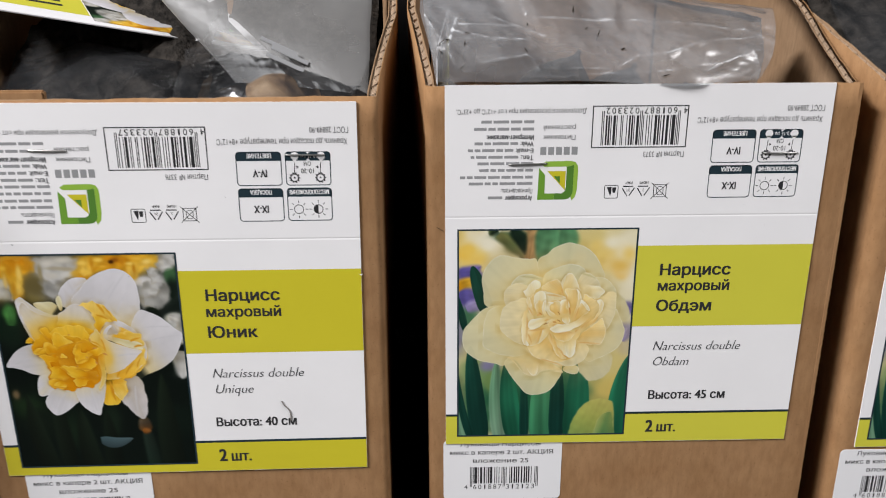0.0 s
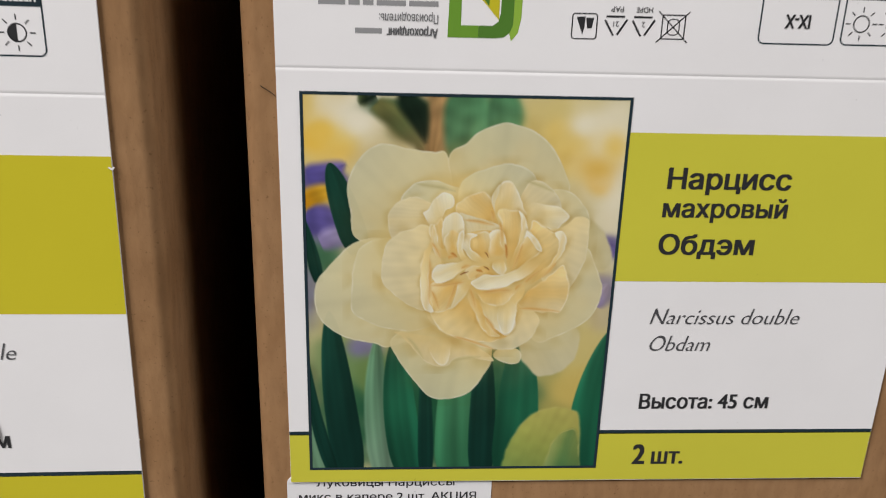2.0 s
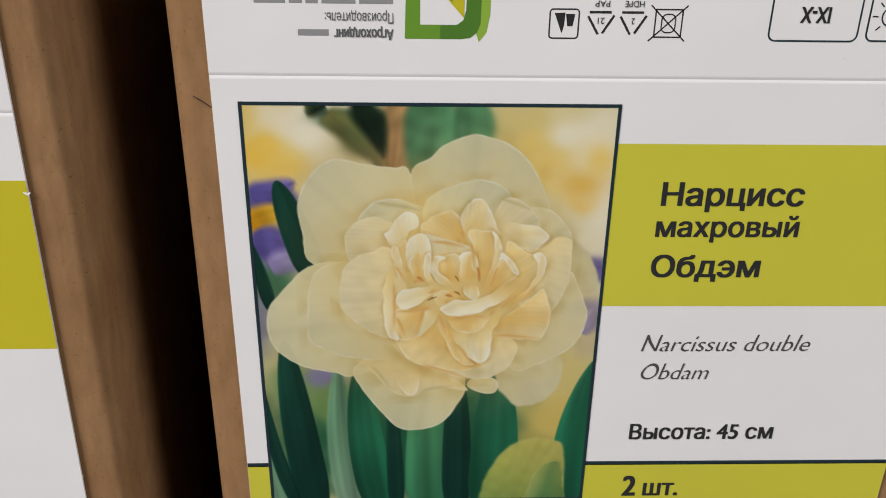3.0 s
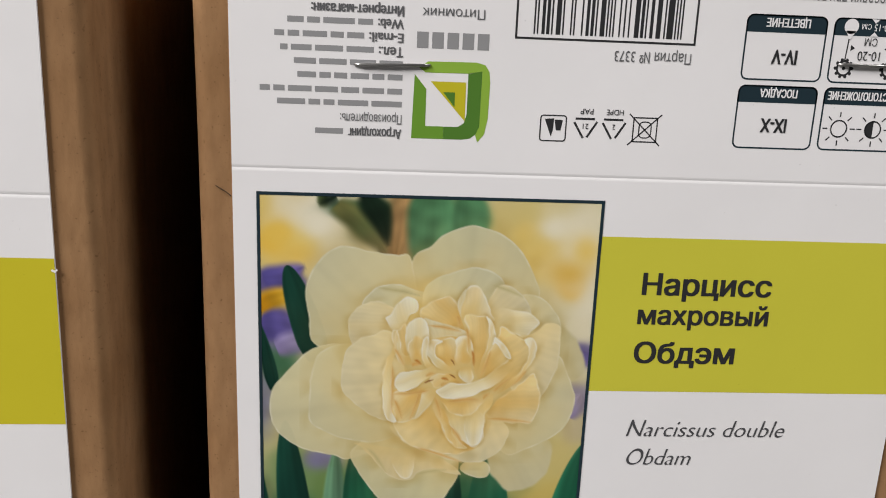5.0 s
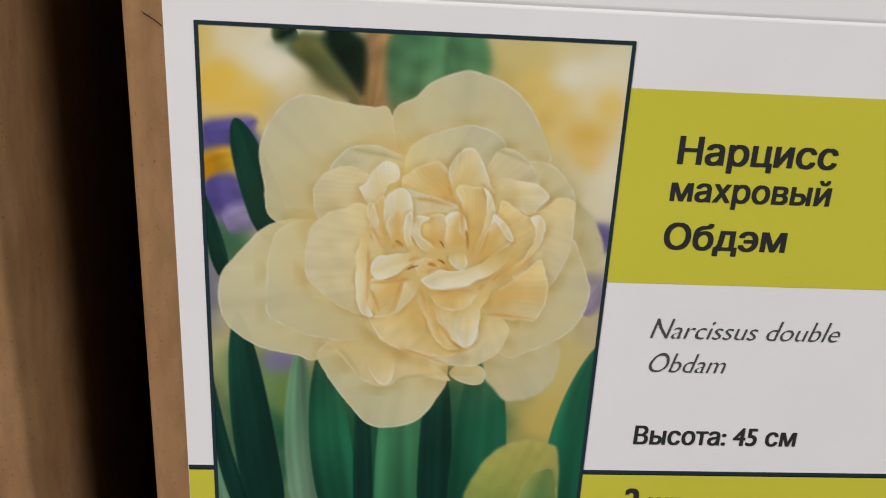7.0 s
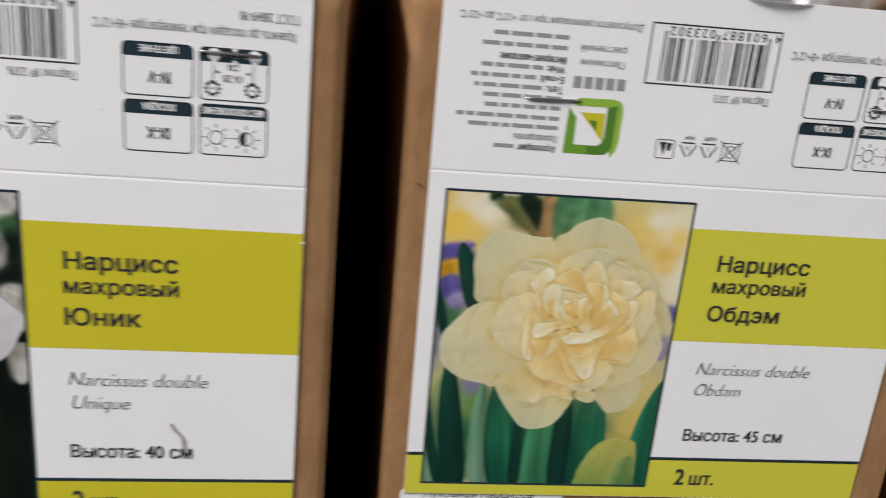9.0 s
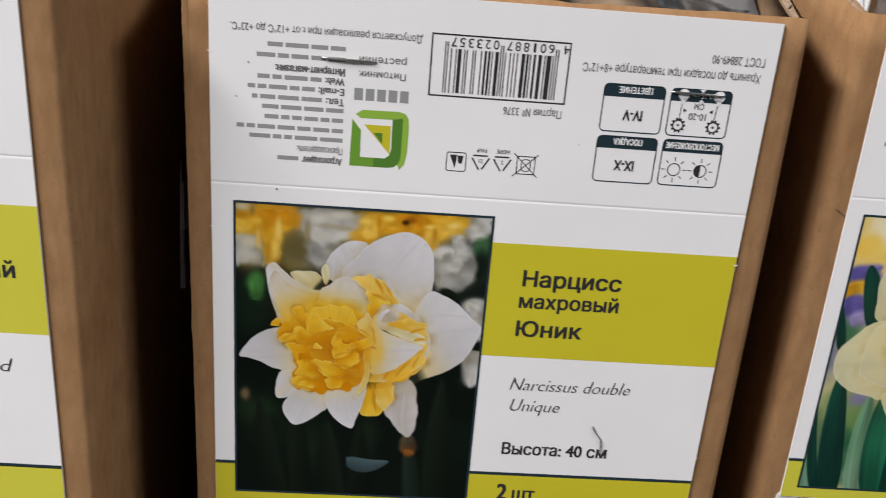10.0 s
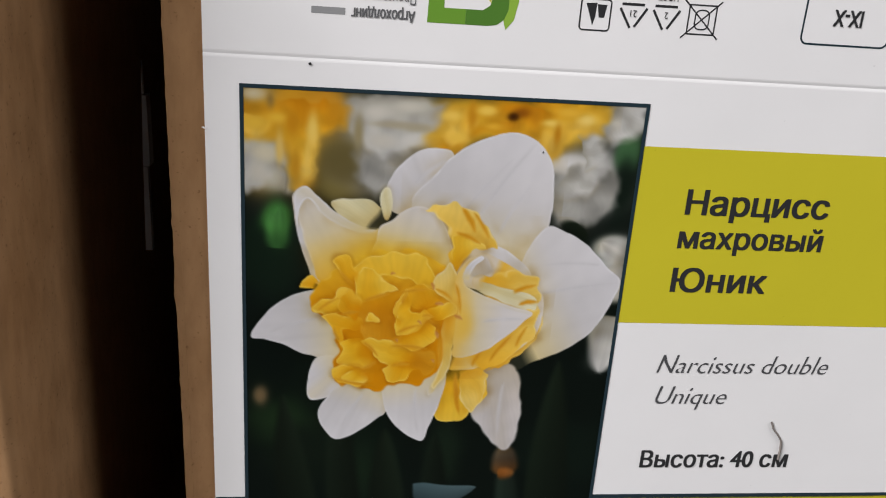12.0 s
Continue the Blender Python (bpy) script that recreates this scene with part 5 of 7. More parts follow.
    ink(41.9, -31.0, 45.6, -29.5, 0.7, 0.2, "foldy", 0.5, 0.0)
    ink(43.0, -32.9, 46.3, -32.4, 0.7, 0.2, "foldy", 0.5, 0.0)
    petal("deep", (22.8, -36.3), (22.4, -26.8), 0.0, (10.9, -31.0), (13.8, -27.9), (18.0, -25.2), (24.9, -24.4), (28.9, -25.2), (32.1, -27.6), (33.8, -32.2), (33.8, -36.6), (32.6, -40.1), (31.6, -44.2), (28.4, -47.1), (24.2, -47.4), (21.3, -48.4), (16.2, -47.7), (13.8, -45.2), (14.8, -40.9), (13.8, -37.0), (10.6, -34.4))
    haze(22.3, -26.0, 7.5, 3.0, (238, 190, 48), 0.7)
    petal("yel", (22.8, -35.3), (23.2, -24.9), 0.02, (17.0, -27.1), (19.7, -25.4), (24.2, -24.5), (27.7, -25.3), (29.3, -28.3), (30.2, -30.5), (27.3, -30.0), (24.8, -28.9), (22.5, -28.4), (20.1, -29.6), (18.4, -31.8), (17.3, -29.9))
    petal("yel", (19.3, -36.4), (18.9, -27.8), 0.04, (17.4, -32.4), (17.0, -29.7), (18.1, -27.1), (20.0, -27.6), (22.0, -29.4), (23.8, -30.5), (22.6, -31.3), (20.2, -32.0), (18.4, -33.3))
    petal("gold2", (17.1, -30.2), (14.1, -25.9), -0.03, (13.5, -26.1), (14.9, -25.2), (16.3, -25.9), (17.1, -27.8), (17.4, -30.0), (16.6, -30.5), (15.6, -29.0), (14.6, -27.8), (13.9, -27.0))
    petal("orange", (21.8, -32.5), (23.0, -39.3), 0.0, (17.9, -34.0), (20.0, -32.3), (22.8, -31.3), (24.9, -30.8), (24.1, -33.4), (23.5, -36.3), (24.9, -39.0), (22.1, -40.1), (19.4, -39.5), (18.4, -36.9))
    petal("yel", (16.6, -35.5), (11.3, -34.1), -0.04, (10.4, -34.4), (12.0, -32.8), (14.0, -32.2), (14.7, -30.9), (17.1, -31.2), (17.9, -33.0), (16.9, -34.5), (15.0, -34.7), (13.2, -35.7), (11.8, -35.2))
    petal("gold2", (18.4, -38.4), (12.6, -35.5), 0.03, (12.4, -35.7), (14.6, -35.3), (17.1, -35.3), (18.4, -36.4), (17.9, -37.9), (15.9, -37.8), (15.3, -39.8), (15.7, -41.6), (14.6, -39.6), (13.8, -37.5))
    petal("deep", (18.3, -35.4), (14.7, -32.1), 0.0, (14.4, -32.6), (15.8, -31.3), (17.3, -31.6), (18.3, -34.0), (18.0, -36.0), (15.9, -35.5), (14.6, -34.3))
    petal("yel", (19.3, -38.3), (19.0, -35.0), 0.0, (18.9, -35.6), (19.4, -34.8), (20.4, -35.0), (20.8, -36.0), (20.2, -36.6), (19.3, -36.4))
    petal("deep", (29.0, -35.2), (27.0, -30.4), 0.03, (24.9, -30.7), (26.9, -29.9), (29.6, -30.5), (31.7, -32.0), (32.7, -33.4), (31.3, -33.8), (29.6, -33.2), (28.3, -34.2), (26.4, -33.8), (25.5, -32.4))
    petal("yel", (27.5, -31.4), (24.3, -38.3), -0.03, (25.4, -30.8), (25.9, -32.0), (25.7, -34.1), (27.2, -34.9), (28.3, -34.1), (29.8, -35.4), (27.9, -36.8), (27.1, -38.3), (25.3, -38.4), (23.8, -38.4), (23.5, -36.9), (24.1, -35.5), (23.4, -34.7), (23.7, -33.6), (24.5, -31.8))
    petal("gold2", (23.8, -37.3), (25.1, -31.2), 0.0, (25.1, -30.8), (25.6, -31.1), (25.0, -32.6), (24.1, -34.1), (23.9, -35.1), (24.5, -35.9), (24.1, -37.3), (23.5, -36.7), (23.9, -35.5), (23.3, -34.5), (23.7, -33.4), (24.4, -31.8))
    petal("yel", (30.0, -36.2), (32.3, -33.3), 0.03, (28.3, -34.4), (29.8, -33.7), (31.4, -33.0), (32.6, -33.0), (33.2, -34.5), (32.4, -35.2), (30.9, -35.8), (29.4, -35.9))
    petal("orange", (27.4, -38.2), (29.6, -36.2), 0.0, (27.5, -36.7), (28.9, -35.8), (30.2, -36.2), (30.8, -37.1), (30.2, -38.5), (28.5, -38.2))
    petal("yel", (27.7, -43.2), (21.0, -40.5), 0.0, (18.3, -39.7), (20.3, -39.2), (23.2, -39.7), (25.9, -40.6), (29.1, -41.2), (30.0, -42.4), (28.3, -43.4), (25.9, -43.3), (23.4, -44.3), (21.5, -43.5), (20.4, -41.7))
    petal("gold2", (25.6, -38.2), (27.1, -40.8), 0.0, (23.0, -39.5), (25.4, -38.6), (27.7, -37.0), (29.3, -36.6), (30.4, -37.4), (30.3, -38.8), (29.0, -40.3), (27.1, -41.1), (24.8, -40.5), (23.4, -40.3))
    petal("yel", (19.4, -41.3), (15.5, -43.4), 0.0, (14.9, -40.0), (16.9, -39.3), (18.6, -39.6), (19.9, -40.5), (21.3, -42.1), (20.4, -43.5), (18.6, -44.4), (16.1, -44.2), (14.7, -43.4), (15.5, -41.6))
    petal("orange", (20.4, -43.3), (17.3, -44.9), 0.0, (15.0, -43.6), (18.6, -44.4), (20.4, -43.8), (21.2, -44.8), (18.7, -45.6), (15.5, -45.0))
    petal("gold2", (18.6, -44.4), (15.1, -46.2), 0.0, (14.0, -44.6), (15.9, -44.0), (18.3, -44.6), (20.1, -44.1), (20.6, -45.6), (20.2, -47.4), (17.8, -47.9), (15.6, -47.2), (13.9, -46.1))
    petal("yel", (18.3, -44.9), (16.9, -47.0), 0.0, (15.6, -45.6), (17.3, -45.0), (19.4, -45.4), (19.8, -46.6), (18.0, -47.2), (16.0, -46.8))
    petal("gold2", (25.4, -43.3), (24.2, -47.0), 0.0, (21.8, -44.8), (23.2, -43.9), (25.1, -43.3), (27.9, -43.7), (26.7, -45.3), (25.9, -46.4), (24.2, -47.3), (22.7, -46.4))
    petal("orange", (25.9, -43.3), (29.6, -44.2), 0.0, (26.7, -41.7), (29.0, -41.3), (30.2, -42.4), (30.7, -44.2), (28.9, -45.5), (27.4, -44.5))
    petal("gold2", (11.8, -30.8), (9.1, -29.9), 0.0, (8.7, -30.6), (9.9, -28.9), (10.9, -28.7), (11.9, -30.8), (10.4, -31.1))
    petal("creamy2", (32.7, -35.1), (32.6, -26.5), 0.03, (31.8, -26.1), (33.3, -29.1), (34.2, -33.9), (34.9, -35.7), (33.8, -35.3), (32.5, -33.2), (31.2, -32.0), (29.3, -30.4), (29.7, -28.3), (30.9, -27.3))
    petal("white", (30.8, -48.4), (28.1, -49.4), 0.0, (29.6, -48.4), (30.6, -46.1), (31.6, -45.4), (31.5, -47.3), (29.9, -49.4))
    petal("creamy2", (32.7, -35.3), (30.9, -47.8), -0.03, (31.4, -35.9), (33.4, -35.2), (33.4, -38.1), (33.0, -41.6), (32.9, -44.2), (31.7, -46.5), (30.6, -48.2), (30.1, -47.5), (31.1, -44.7), (31.5, -41.1), (31.1, -38.3))
    petal("yelp", (35.0, -42.5), (46.2, -35.2), -0.03, (46.2, -33.6), (46.6, -35.8), (45.5, -39.0), (42.8, -41.7), (40.2, -44.0), (36.8, -45.6), (33.4, -45.6), (34.2, -41.0), (40.0, -37.6))
    ink(39.2, -43.2, 42.6, -38.4, 0.6, 0.2, "foldy", 0.5, 0.0)
    ink(43.4, -40.6, 44.9, -36.8, 0.5, 0.2, "foldy", 0.5, 0.0)
    ink(36.4, -44.2, 38.0, -41.0, 0.6, 0.2, "foldy", 0.5, 0.0)
    petal("whitey", (30.4, -34.8), (40.8, -34.6), 0.03, (36.2, -24.9), (34.9, -26.2), (34.1, -28.1), (34.2, -29.5), (35.6, -30.6), (38.8, -32.0), (42.4, -33.4), (45.5, -34.2), (44.6, -35.6), (42.6, -37.7), (40.6, -39.5), (38.4, -41.0), (35.8, -42.2), (33.3, -42.2), (33.1, -40.1), (33.3, -36.3), (33.6, -33.2), (32.8, -30.3), (33.2, -27.4), (34.6, -25.3))
    haze(34.3, -35.9, 1.7, 3.4, (234, 190, 80), 0.8)
    petal("white", (35.4, -29.2), (35.9, -25.1), 0.03, (36.3, -24.8), (36.9, -25.2), (35.8, -26.4), (35.0, -27.9), (35.1, -29.3), (36.1, -30.3), (38.9, -31.5), (42.3, -32.9), (45.6, -34.1), (45.1, -34.6), (42.1, -33.8), (38.6, -32.6), (35.4, -31.1), (34.0, -29.6), (33.9, -28.0), (34.7, -26.2))
    ink(37.3, -36.0, 44.1, -35.4, 0.4, 0.2, "veinw", 0.5, 0.0)
    ink(23.5, -31.5, 28.8, -30.6, 0.5, 0.2, "foldy", 0.6, 0.0)
    ink(18.3, -33.0, 22.6, -31.5, 0.6, 0.2, "foldy", 0.6, 0.0)
    ink(17.1, -30.2, 14.6, -27.7, 0.5, 0.2, "foldy", 0.6, 0.0)
    ink(29.5, -30.5, 32.4, -32.2, 0.5, 0.2, "foldy", 0.6, 0.0)
    ink(23.8, -38.3, 27.8, -36.8, 0.5, 0.2, "foldy", 0.6, 0.0)
    ink(23.0, -40.5, 29.0, -41.0, 0.6, 0.2, "foldy", 0.6, 0.0)
    ink(18.5, -39.8, 21.1, -42.3, 0.6, 0.2, "foldy", 0.6, 0.0)
    ink(21.1, -43.3, 18.6, -44.6, 0.6, 0.2, "foldy", 0.6, 0.0)
    ink(20.6, -47.8, 14.0, -46.3, 0.4, 0.2, "foldy", 0.6, 0.0)
    ink(23.2, -44.1, 26.4, -43.8, 0.6, 0.2, "foldy", 0.6, 0.0)
    ink(14.8, -35.5, 17.8, -34.7, 0.6, 0.2, "foldy", 0.6, 0.0)
    ink(15.1, -39.9, 14.0, -37.3, 0.5, 0.2, "foldy", 0.6, 0.0)
    ink(27.7, -35.2, 29.8, -35.4, 0.5, 0.2, "foldy", 0.6, 0.0)
    ink(24.6, -33.4, 25.4, -31.4, 0.5, 0.2, "foldy", 0.6, 0.0)
    ink(30.9, -38.1, 31.1, -44.2, 1.0, 0.2, "foldy", 0.6, 0.0)
    ink(19.4, -39.3, 18.4, -36.9, 0.7, 0.2, "foldy", 0.6, 0.0)
    ink(11.3, -34.8, 14.7, -32.4, 0.4, 0.2, "foldy", 0.6, 0.0)
    ink(32.8, -29.3, 33.9, -34.7, 0.5, 0.2, "foldy", 0.6, 0.0)
    ink(28.9, -29.4, 29.5, -30.7, 0.5, 0.1, "crev", 0.5, 0.0)
    ink(29.6, -33.0, 31.2, -33.2, 0.6, 0.1, "crev", 0.5, 0.0)
    ink(32.8, -34.9, 34.3, -35.7, 0.6, 0.1, "crev", 0.5, 0.0)
    ink(30.1, -37.7, 30.6, -39.1, 0.6, 0.1, "crev", 0.5, 0.0)
    ink(27.1, -36.0, 27.8, -36.6, 0.4, 0.1, "crev", 0.5, 0.0)
    ink(23.7, -39.3, 24.2, -39.8, 0.4, 0.1, "crev", 0.5, 0.0)
    ink(22.5, -28.3, 23.3, -28.0, 0.4, 0.1, "crev", 0.5, 0.0)
    ink(29.7, -42.8, 30.3, -43.4, 0.4, 0.1, "crev", 0.5, 0.0)
    return end_photo(parent)


# ---- the printed cards ----
def label_card(box, lettering, green, photo, low=-4.0, high=46.8):
    """The card stapled on a box: origin at the photograph's upper left corner, millimetres to the right and up."""
    bm = bmesh.new()
    xs = [low + (118.7 - low) * i / 40 for i in range(41)]
    zs = [high - (high - 4.5) * i / 12 for i in range(13)] + [4.3, 4.0, 3.7, 3.5] + [3.5 - 84.7 * i / 24 for i in range(1, 25)]
    deep = {4.3: 0.02, 4.0: 0.07, 3.7: 0.02}
    front, back = [], []
    for z in zs:
        front.append([(x * MM, deep.get(z, 0.0) * MM, z * MM) for x in xs])
        back.append([(x * MM, 0.42 * MM, z * MM) for x in xs])
    f, b = grid(bm, front), grid(bm, back)
    edge_f = f[0] + [r[-1] for r in f[1:]] + f[-1][-2::-1] + [r[0] for r in f[-2:0:-1]]
    edge_b = b[0] + [r[-1] for r in b[1:]] + b[-1][-2::-1] + [r[0] for r in b[-2:0:-1]]
    for i in range(len(edge_f)):
        j = (i + 1) % len(edge_f)
        bm.faces.new((edge_f[i], edge_f[j], edge_b[j], edge_b[i]))
    bmesh.ops.recalc_face_normals(bm, faces=bm.faces)
    card = part("label_card", bm, CARD, box, "creased white printed card stapled to the box front")

    bm = bmesh.new()
    rect(bm, 60.0, -35.7, 118.65, -6.4)
    rect(bm, low + 0.05, -81.1, 118.65, -69.7)
    part("colour_band", bm, green, card)

    # navy rules and the headings of the small panels
    bm = bmesh.new()
    rect(bm, low + 0.05, -69.9, -0.02, -69.0)
    rect(bm, 60.02, -69.9, 118.65, -69.0)
    ring(bm, [(0, 0), (60, 0), (60, -78.1), (0, -78.1)], [(0.55, -0.55), (59.45, -0.55), (59.45, -77.55), (0.55, -77.55)], Y_PRINT * 4)
    panels = [(81.2, 9.9), (96.3, 10.0), (81.2, 21.5), (96.3, 21.5)]
    for x, z in panels:
        outline(bm, x, z, x + 14.0, z + 10.8, 1.2, 0.28)
        top = [p for p in rounded(x, z, x + 14.0, z + 10.8, 1.2) if p[1] > z + 5]
        poly(bm, [(x, z + 7.9), (x + 14.0, z + 7.9)] + top)
    part("navy_print", bm, NAVY, card)

    # white words and bulbs on the navy headings
    bm = bmesh.new()
    over = Y_PRINT * 4
    write(bm, "ПОСАДКА", 91.6, 20.1, 6.6, 1.3, 0.06, 0, True, over)
    write(bm, "МЕСТОПОЛОЖЕНИЕ", 109.4, 20.1, 12.4, 1.3, 0.06, 0, True, over)
    write(bm, "ЦВЕТЕНИЕ", 92.2, 31.7, 7.6, 1.3, 0.06, 0, True, over)
    write(bm, "10-15 см", 106.1, 31.4, 5.0, 1.1, 0, 0, True, over)
    for x in (99.3, 107.4):
        poly(bm, circle(x, 30.9, 1.25), over)
        poly(bm, [(x - 0.9, 30.2), (x + 0.9, 30.2), (x, 28.7)], over)
    poly(bm, [(102.7, 32.2), (104.1, 32.2), (103.4, 31.5)], over)
    poly(bm, [(102.7, 29.4), (104.1, 29.4), (103.4, 30.1)], over)
    part("white_print", bm, CARD, card)

    bm = bmesh.new()
    # panel contents
    write(bm, "IX-X", 90.4, 15.1, 4.6, 2.3, 0.08, 0, True)
    write(bm, "IV-V", 90.6, 26.6, 4.4, 2.3, 0.08, 0, True)
    for x, half in ((99.8, False), (105.9, True)):
        ring(bm, circle(x, 13.8, 1.55), circle(x, 13.8, 1.3))
        for k in range(8):
            a = k * math.pi / 4
            stroke(bm, x + 2.0 * math.cos(a), 13.8 + 2.0 * math.sin(a), x + 2.9 * math.cos(a), 13.8 + 2.9 * math.sin(a), 0.22)
        if half:
            poly(bm, [(x, 15.2)] + [(x - 1.4 * math.sin(math.pi * k / 10), 13.8 + 1.4 * math.cos(math.pi * k / 10)) for k in range(11)] + [(x, 12.4)])
    for x in (99.0, 107.0):
        stroke(bm, x + 0.2, 28.9, x, 25.3, 0.22)
        ring(bm, circle(x, 24.0, 1.35, 16), circle(x, 24.0, 1.0, 16))
        for k in range(10):
            a = k * math.pi / 5
            poly(bm, circle(x + 1.45 * math.cos(a), 24.0 + 1.45 * math.sin(a), 0.3, 6), Y_PRINT - 0.000003)
        poly(bm, circle(x, 24.0, 0.3, 8))
    poly(bm, [(99.7, 27.9), (99.7, 26.9), (100.5, 27.4)])
    poly(bm, [(106.4, 27.9), (106.4, 26.9), (105.6, 27.4)])
    write(bm, "10-20", 105.0, 26.9, 3.9, 1.5, 0, 0, True)
    write(bm, "СМ", 104.2, 29.1, 2.2, 1.2, 0, 0, True)
    # recycling signs
    outline(bm, 47.6, 10.0, 52.2, 14.5, 0.6, 0.22)
    poly(bm, [(48.4, 13.8), (49.6, 10.8), (49.9, 12.0), (50.0, 13.9)])
    poly(bm, [(50.1, 13.7), (51.5, 13.7), (51.2, 11.9), (50.4, 11.9)])
    for x, words in ((55.4, "21"), (60.3, "2")):
        tri = [(x - 2.3, 14.0), (x + 2.3, 14.0), (x, 10.3)]
        inner = [(x - 1.5, 13.5), (x + 1.5, 13.5), (x, 11.1)]
        for i in range(3):
            (ax, az), (bx, bz) = tri[i], tri[(i + 1) % 3]
            stroke(bm, ax + 0.12 * (bx - ax), az + 0.12 * (bz - az), ax + 0.84 * (bx - ax), az + 0.84 * (bz - az), 0.36)
        write(bm, words, x + 0.28 * len(words), 13.2, 0.5 * len(words), 0.9, 0, 0, True)
    write(bm, "PAP", 56.6, 15.7, 2.2, 0.9, 0, 0, True)
    write(bm, "HDPE", 61.8, 15.7, 2.9, 0.9, 0, 0, True)
    outline(bm, 63.6, 10.3, 67.9, 14.6, 0.1, 0.22)
    stroke(bm, 62.9, 9.8, 68.5, 15.1, 0.22)
    stroke(bm, 62.9, 15.1, 68.5, 9.8, 0.22)
    outline(bm, 64.6, 11.0, 66.9, 13.9, 0.9, 0.2)
    # the bar code in its frame
    ring(bm, [(42.5, 26.7), (72.9, 26.7), (72.9, 40.2), (42.5, 40.2)], [(42.85, 27.05), (72.55, 27.05), (72.55, 39.85), (42.85, 39.85)])
    barcode(bm, lettering["code"], 70.4, 37.1, 0.262, 9.5, 1.9, True)
    tagged(part("black_print", bm, BLACK, card), kind="stuff")

    # small print of the flap
    bm = bmesh.new()
    write(bm, lettering["batch"], 72.4, 25.4, 13.0, 1.7, 0, 0, True)
    write(bm, "Хранить до посадки при температуре +8+12°С", 115.7, 36.3, 39.8, 1.8, 0, 0, True)
    write(bm, "ГОСТ 28849-90", 116.0, 39.9, 11.8, 1.8, 0, 0, True)
    write(bm, "Допускается реализация при t от +12°С до +23°С.", 40.5, 39.3, 40.9, 1.5, 0, 0, True)
    write(bm, "Питомник", 37.4, 31.0, 10.2, 1.45, 0, 0, True)
    write(bm, "растений", 37.4, 34.1, 10.2, 1.45, 0, 0, True)
    fine = bmesh.new()
    rows = [(9.0, 10.4, True), (14.0, 12.8, None), (2.3, 15.1, True), (0.2, 17.2, True), (6.3, 19.5, True), (6.4, 21.7, True),
            (4.2, 23.8, True), (3.3, 26.0, True), (5.4, 28.2, True), (9.2, 30.3, None), (5.2, 32.8, True), (7.3, 35.1, True)]
    for k, (x, z, bars) in enumerate(rows):
        if bars is None:
            write(bm, "Производитель:" if k == 1 else "Интернет-магазин:", 24.2, z + 0.75, 24.2 - x, 1.45, 0.07 if k == 9 else 0, 0, True)
            continue
        rng = random.Random(k)
        at = 24.2
        lead = {0: ("Агрохолдинг", 8.9), 6: ("Тел.:", 4.0), 7: ("E-mail:", 5.6), 8: ("Web:", 4.2)}.get(k)
        if lead:
            write(bm, lead[0], at, z + 0.75, lead[1], 1.45, 0.05, 0, True)
            at -= lead[1] + 0.8
        while at > x + 1.0:
            w = min(rng.uniform(1.6, 5.2), at - x)
            h = 0.46
            rect(fine, at - w, z - h + 0.2, at, z + h + 0.2)
            at -= w + 0.55
    for k in range(5):
        rect(fine, 26.4 + 2.5 * k, 24.6, 26.4 + 2.5 * k + 1.9, 27.2)
    tagged(part("small_print", fine, GREY_FINE, card), kind="stuff")
    tagged(part("small_print", bm, GREY, card), kind="stuff")

    # the mark: plain green shapes
    bm = bmesh.new()
    poly(bm, [(35.1, 20.7), (37.4, 21.2), (37.3, 12.1), (36.8, 10.8), (35.8, 10.0), (34.4, 9.8), (31.3, 9.8), (31.3, 11.9), (33.7, 11.9), (34.7, 12.6), (35.1, 14.1)])
    poly(bm, [(31.0, 17.6), (33.0, 17.6), (33.0, 15.2)], Y_PRINT * 2)
    part("dark_green_mark", bm, LOGO_DARK, card)
    bm = bmesh.new()
    poly(bm, [(25.9, 9.8), (31.28, 9.8), (31.28, 11.9), (28.2, 11.9), (28.2, 18.0), (26.2, 20.4)])
    part("mid_green_mark", bm, LOGO_MID, card)
    bm = bmesh.new()
    poly(bm, [(26.9, 21.5), (28.4, 22.5), (36.4, 22.6), (37.9, 22.2), (38.6, 21.1), (38.8, 19.4), (38.7, 13.4), (38.2, 10.8), (37.1, 9.4), (36.7, 10.6), (37.32, 12.1), (37.42, 21.2), (35.1, 20.75), (28.0, 20.7)])
    part("light_green_mark", bm, LOGO_LIGHT, card)
    bm = bmesh.new()
    poly(bm, [(28.9, 19.3), (34.8, 19.3), (34.8, 12.9)])
    part("yellow_mark", bm, LOGO_YELLOW, card)

    # the words of the front
    for key, ink_used in (("front", BLACK), ("latin", LATIN)):
        for text, x, z, w, cap, bold, slant in lettering[key]:
            bm = bmesh.new()
            if key == "latin":
                write(bm, text, x, z, w, cap, bold, slant, nib=0.15, squat=0.86)
            else:
                write(bm, text, x, z, w, cap, bold, slant)
            part("lettering", bm, ink_used, card)
    if photo:
        photo(card)
    return card


def same_photo(other):
    """The same print once more, on another card."""
    def lay(card):
        ob = new("photograph", other.data)
        ob.parent = card
        return tagged(ob, "printed colour photograph of a double daffodil")
    return lay


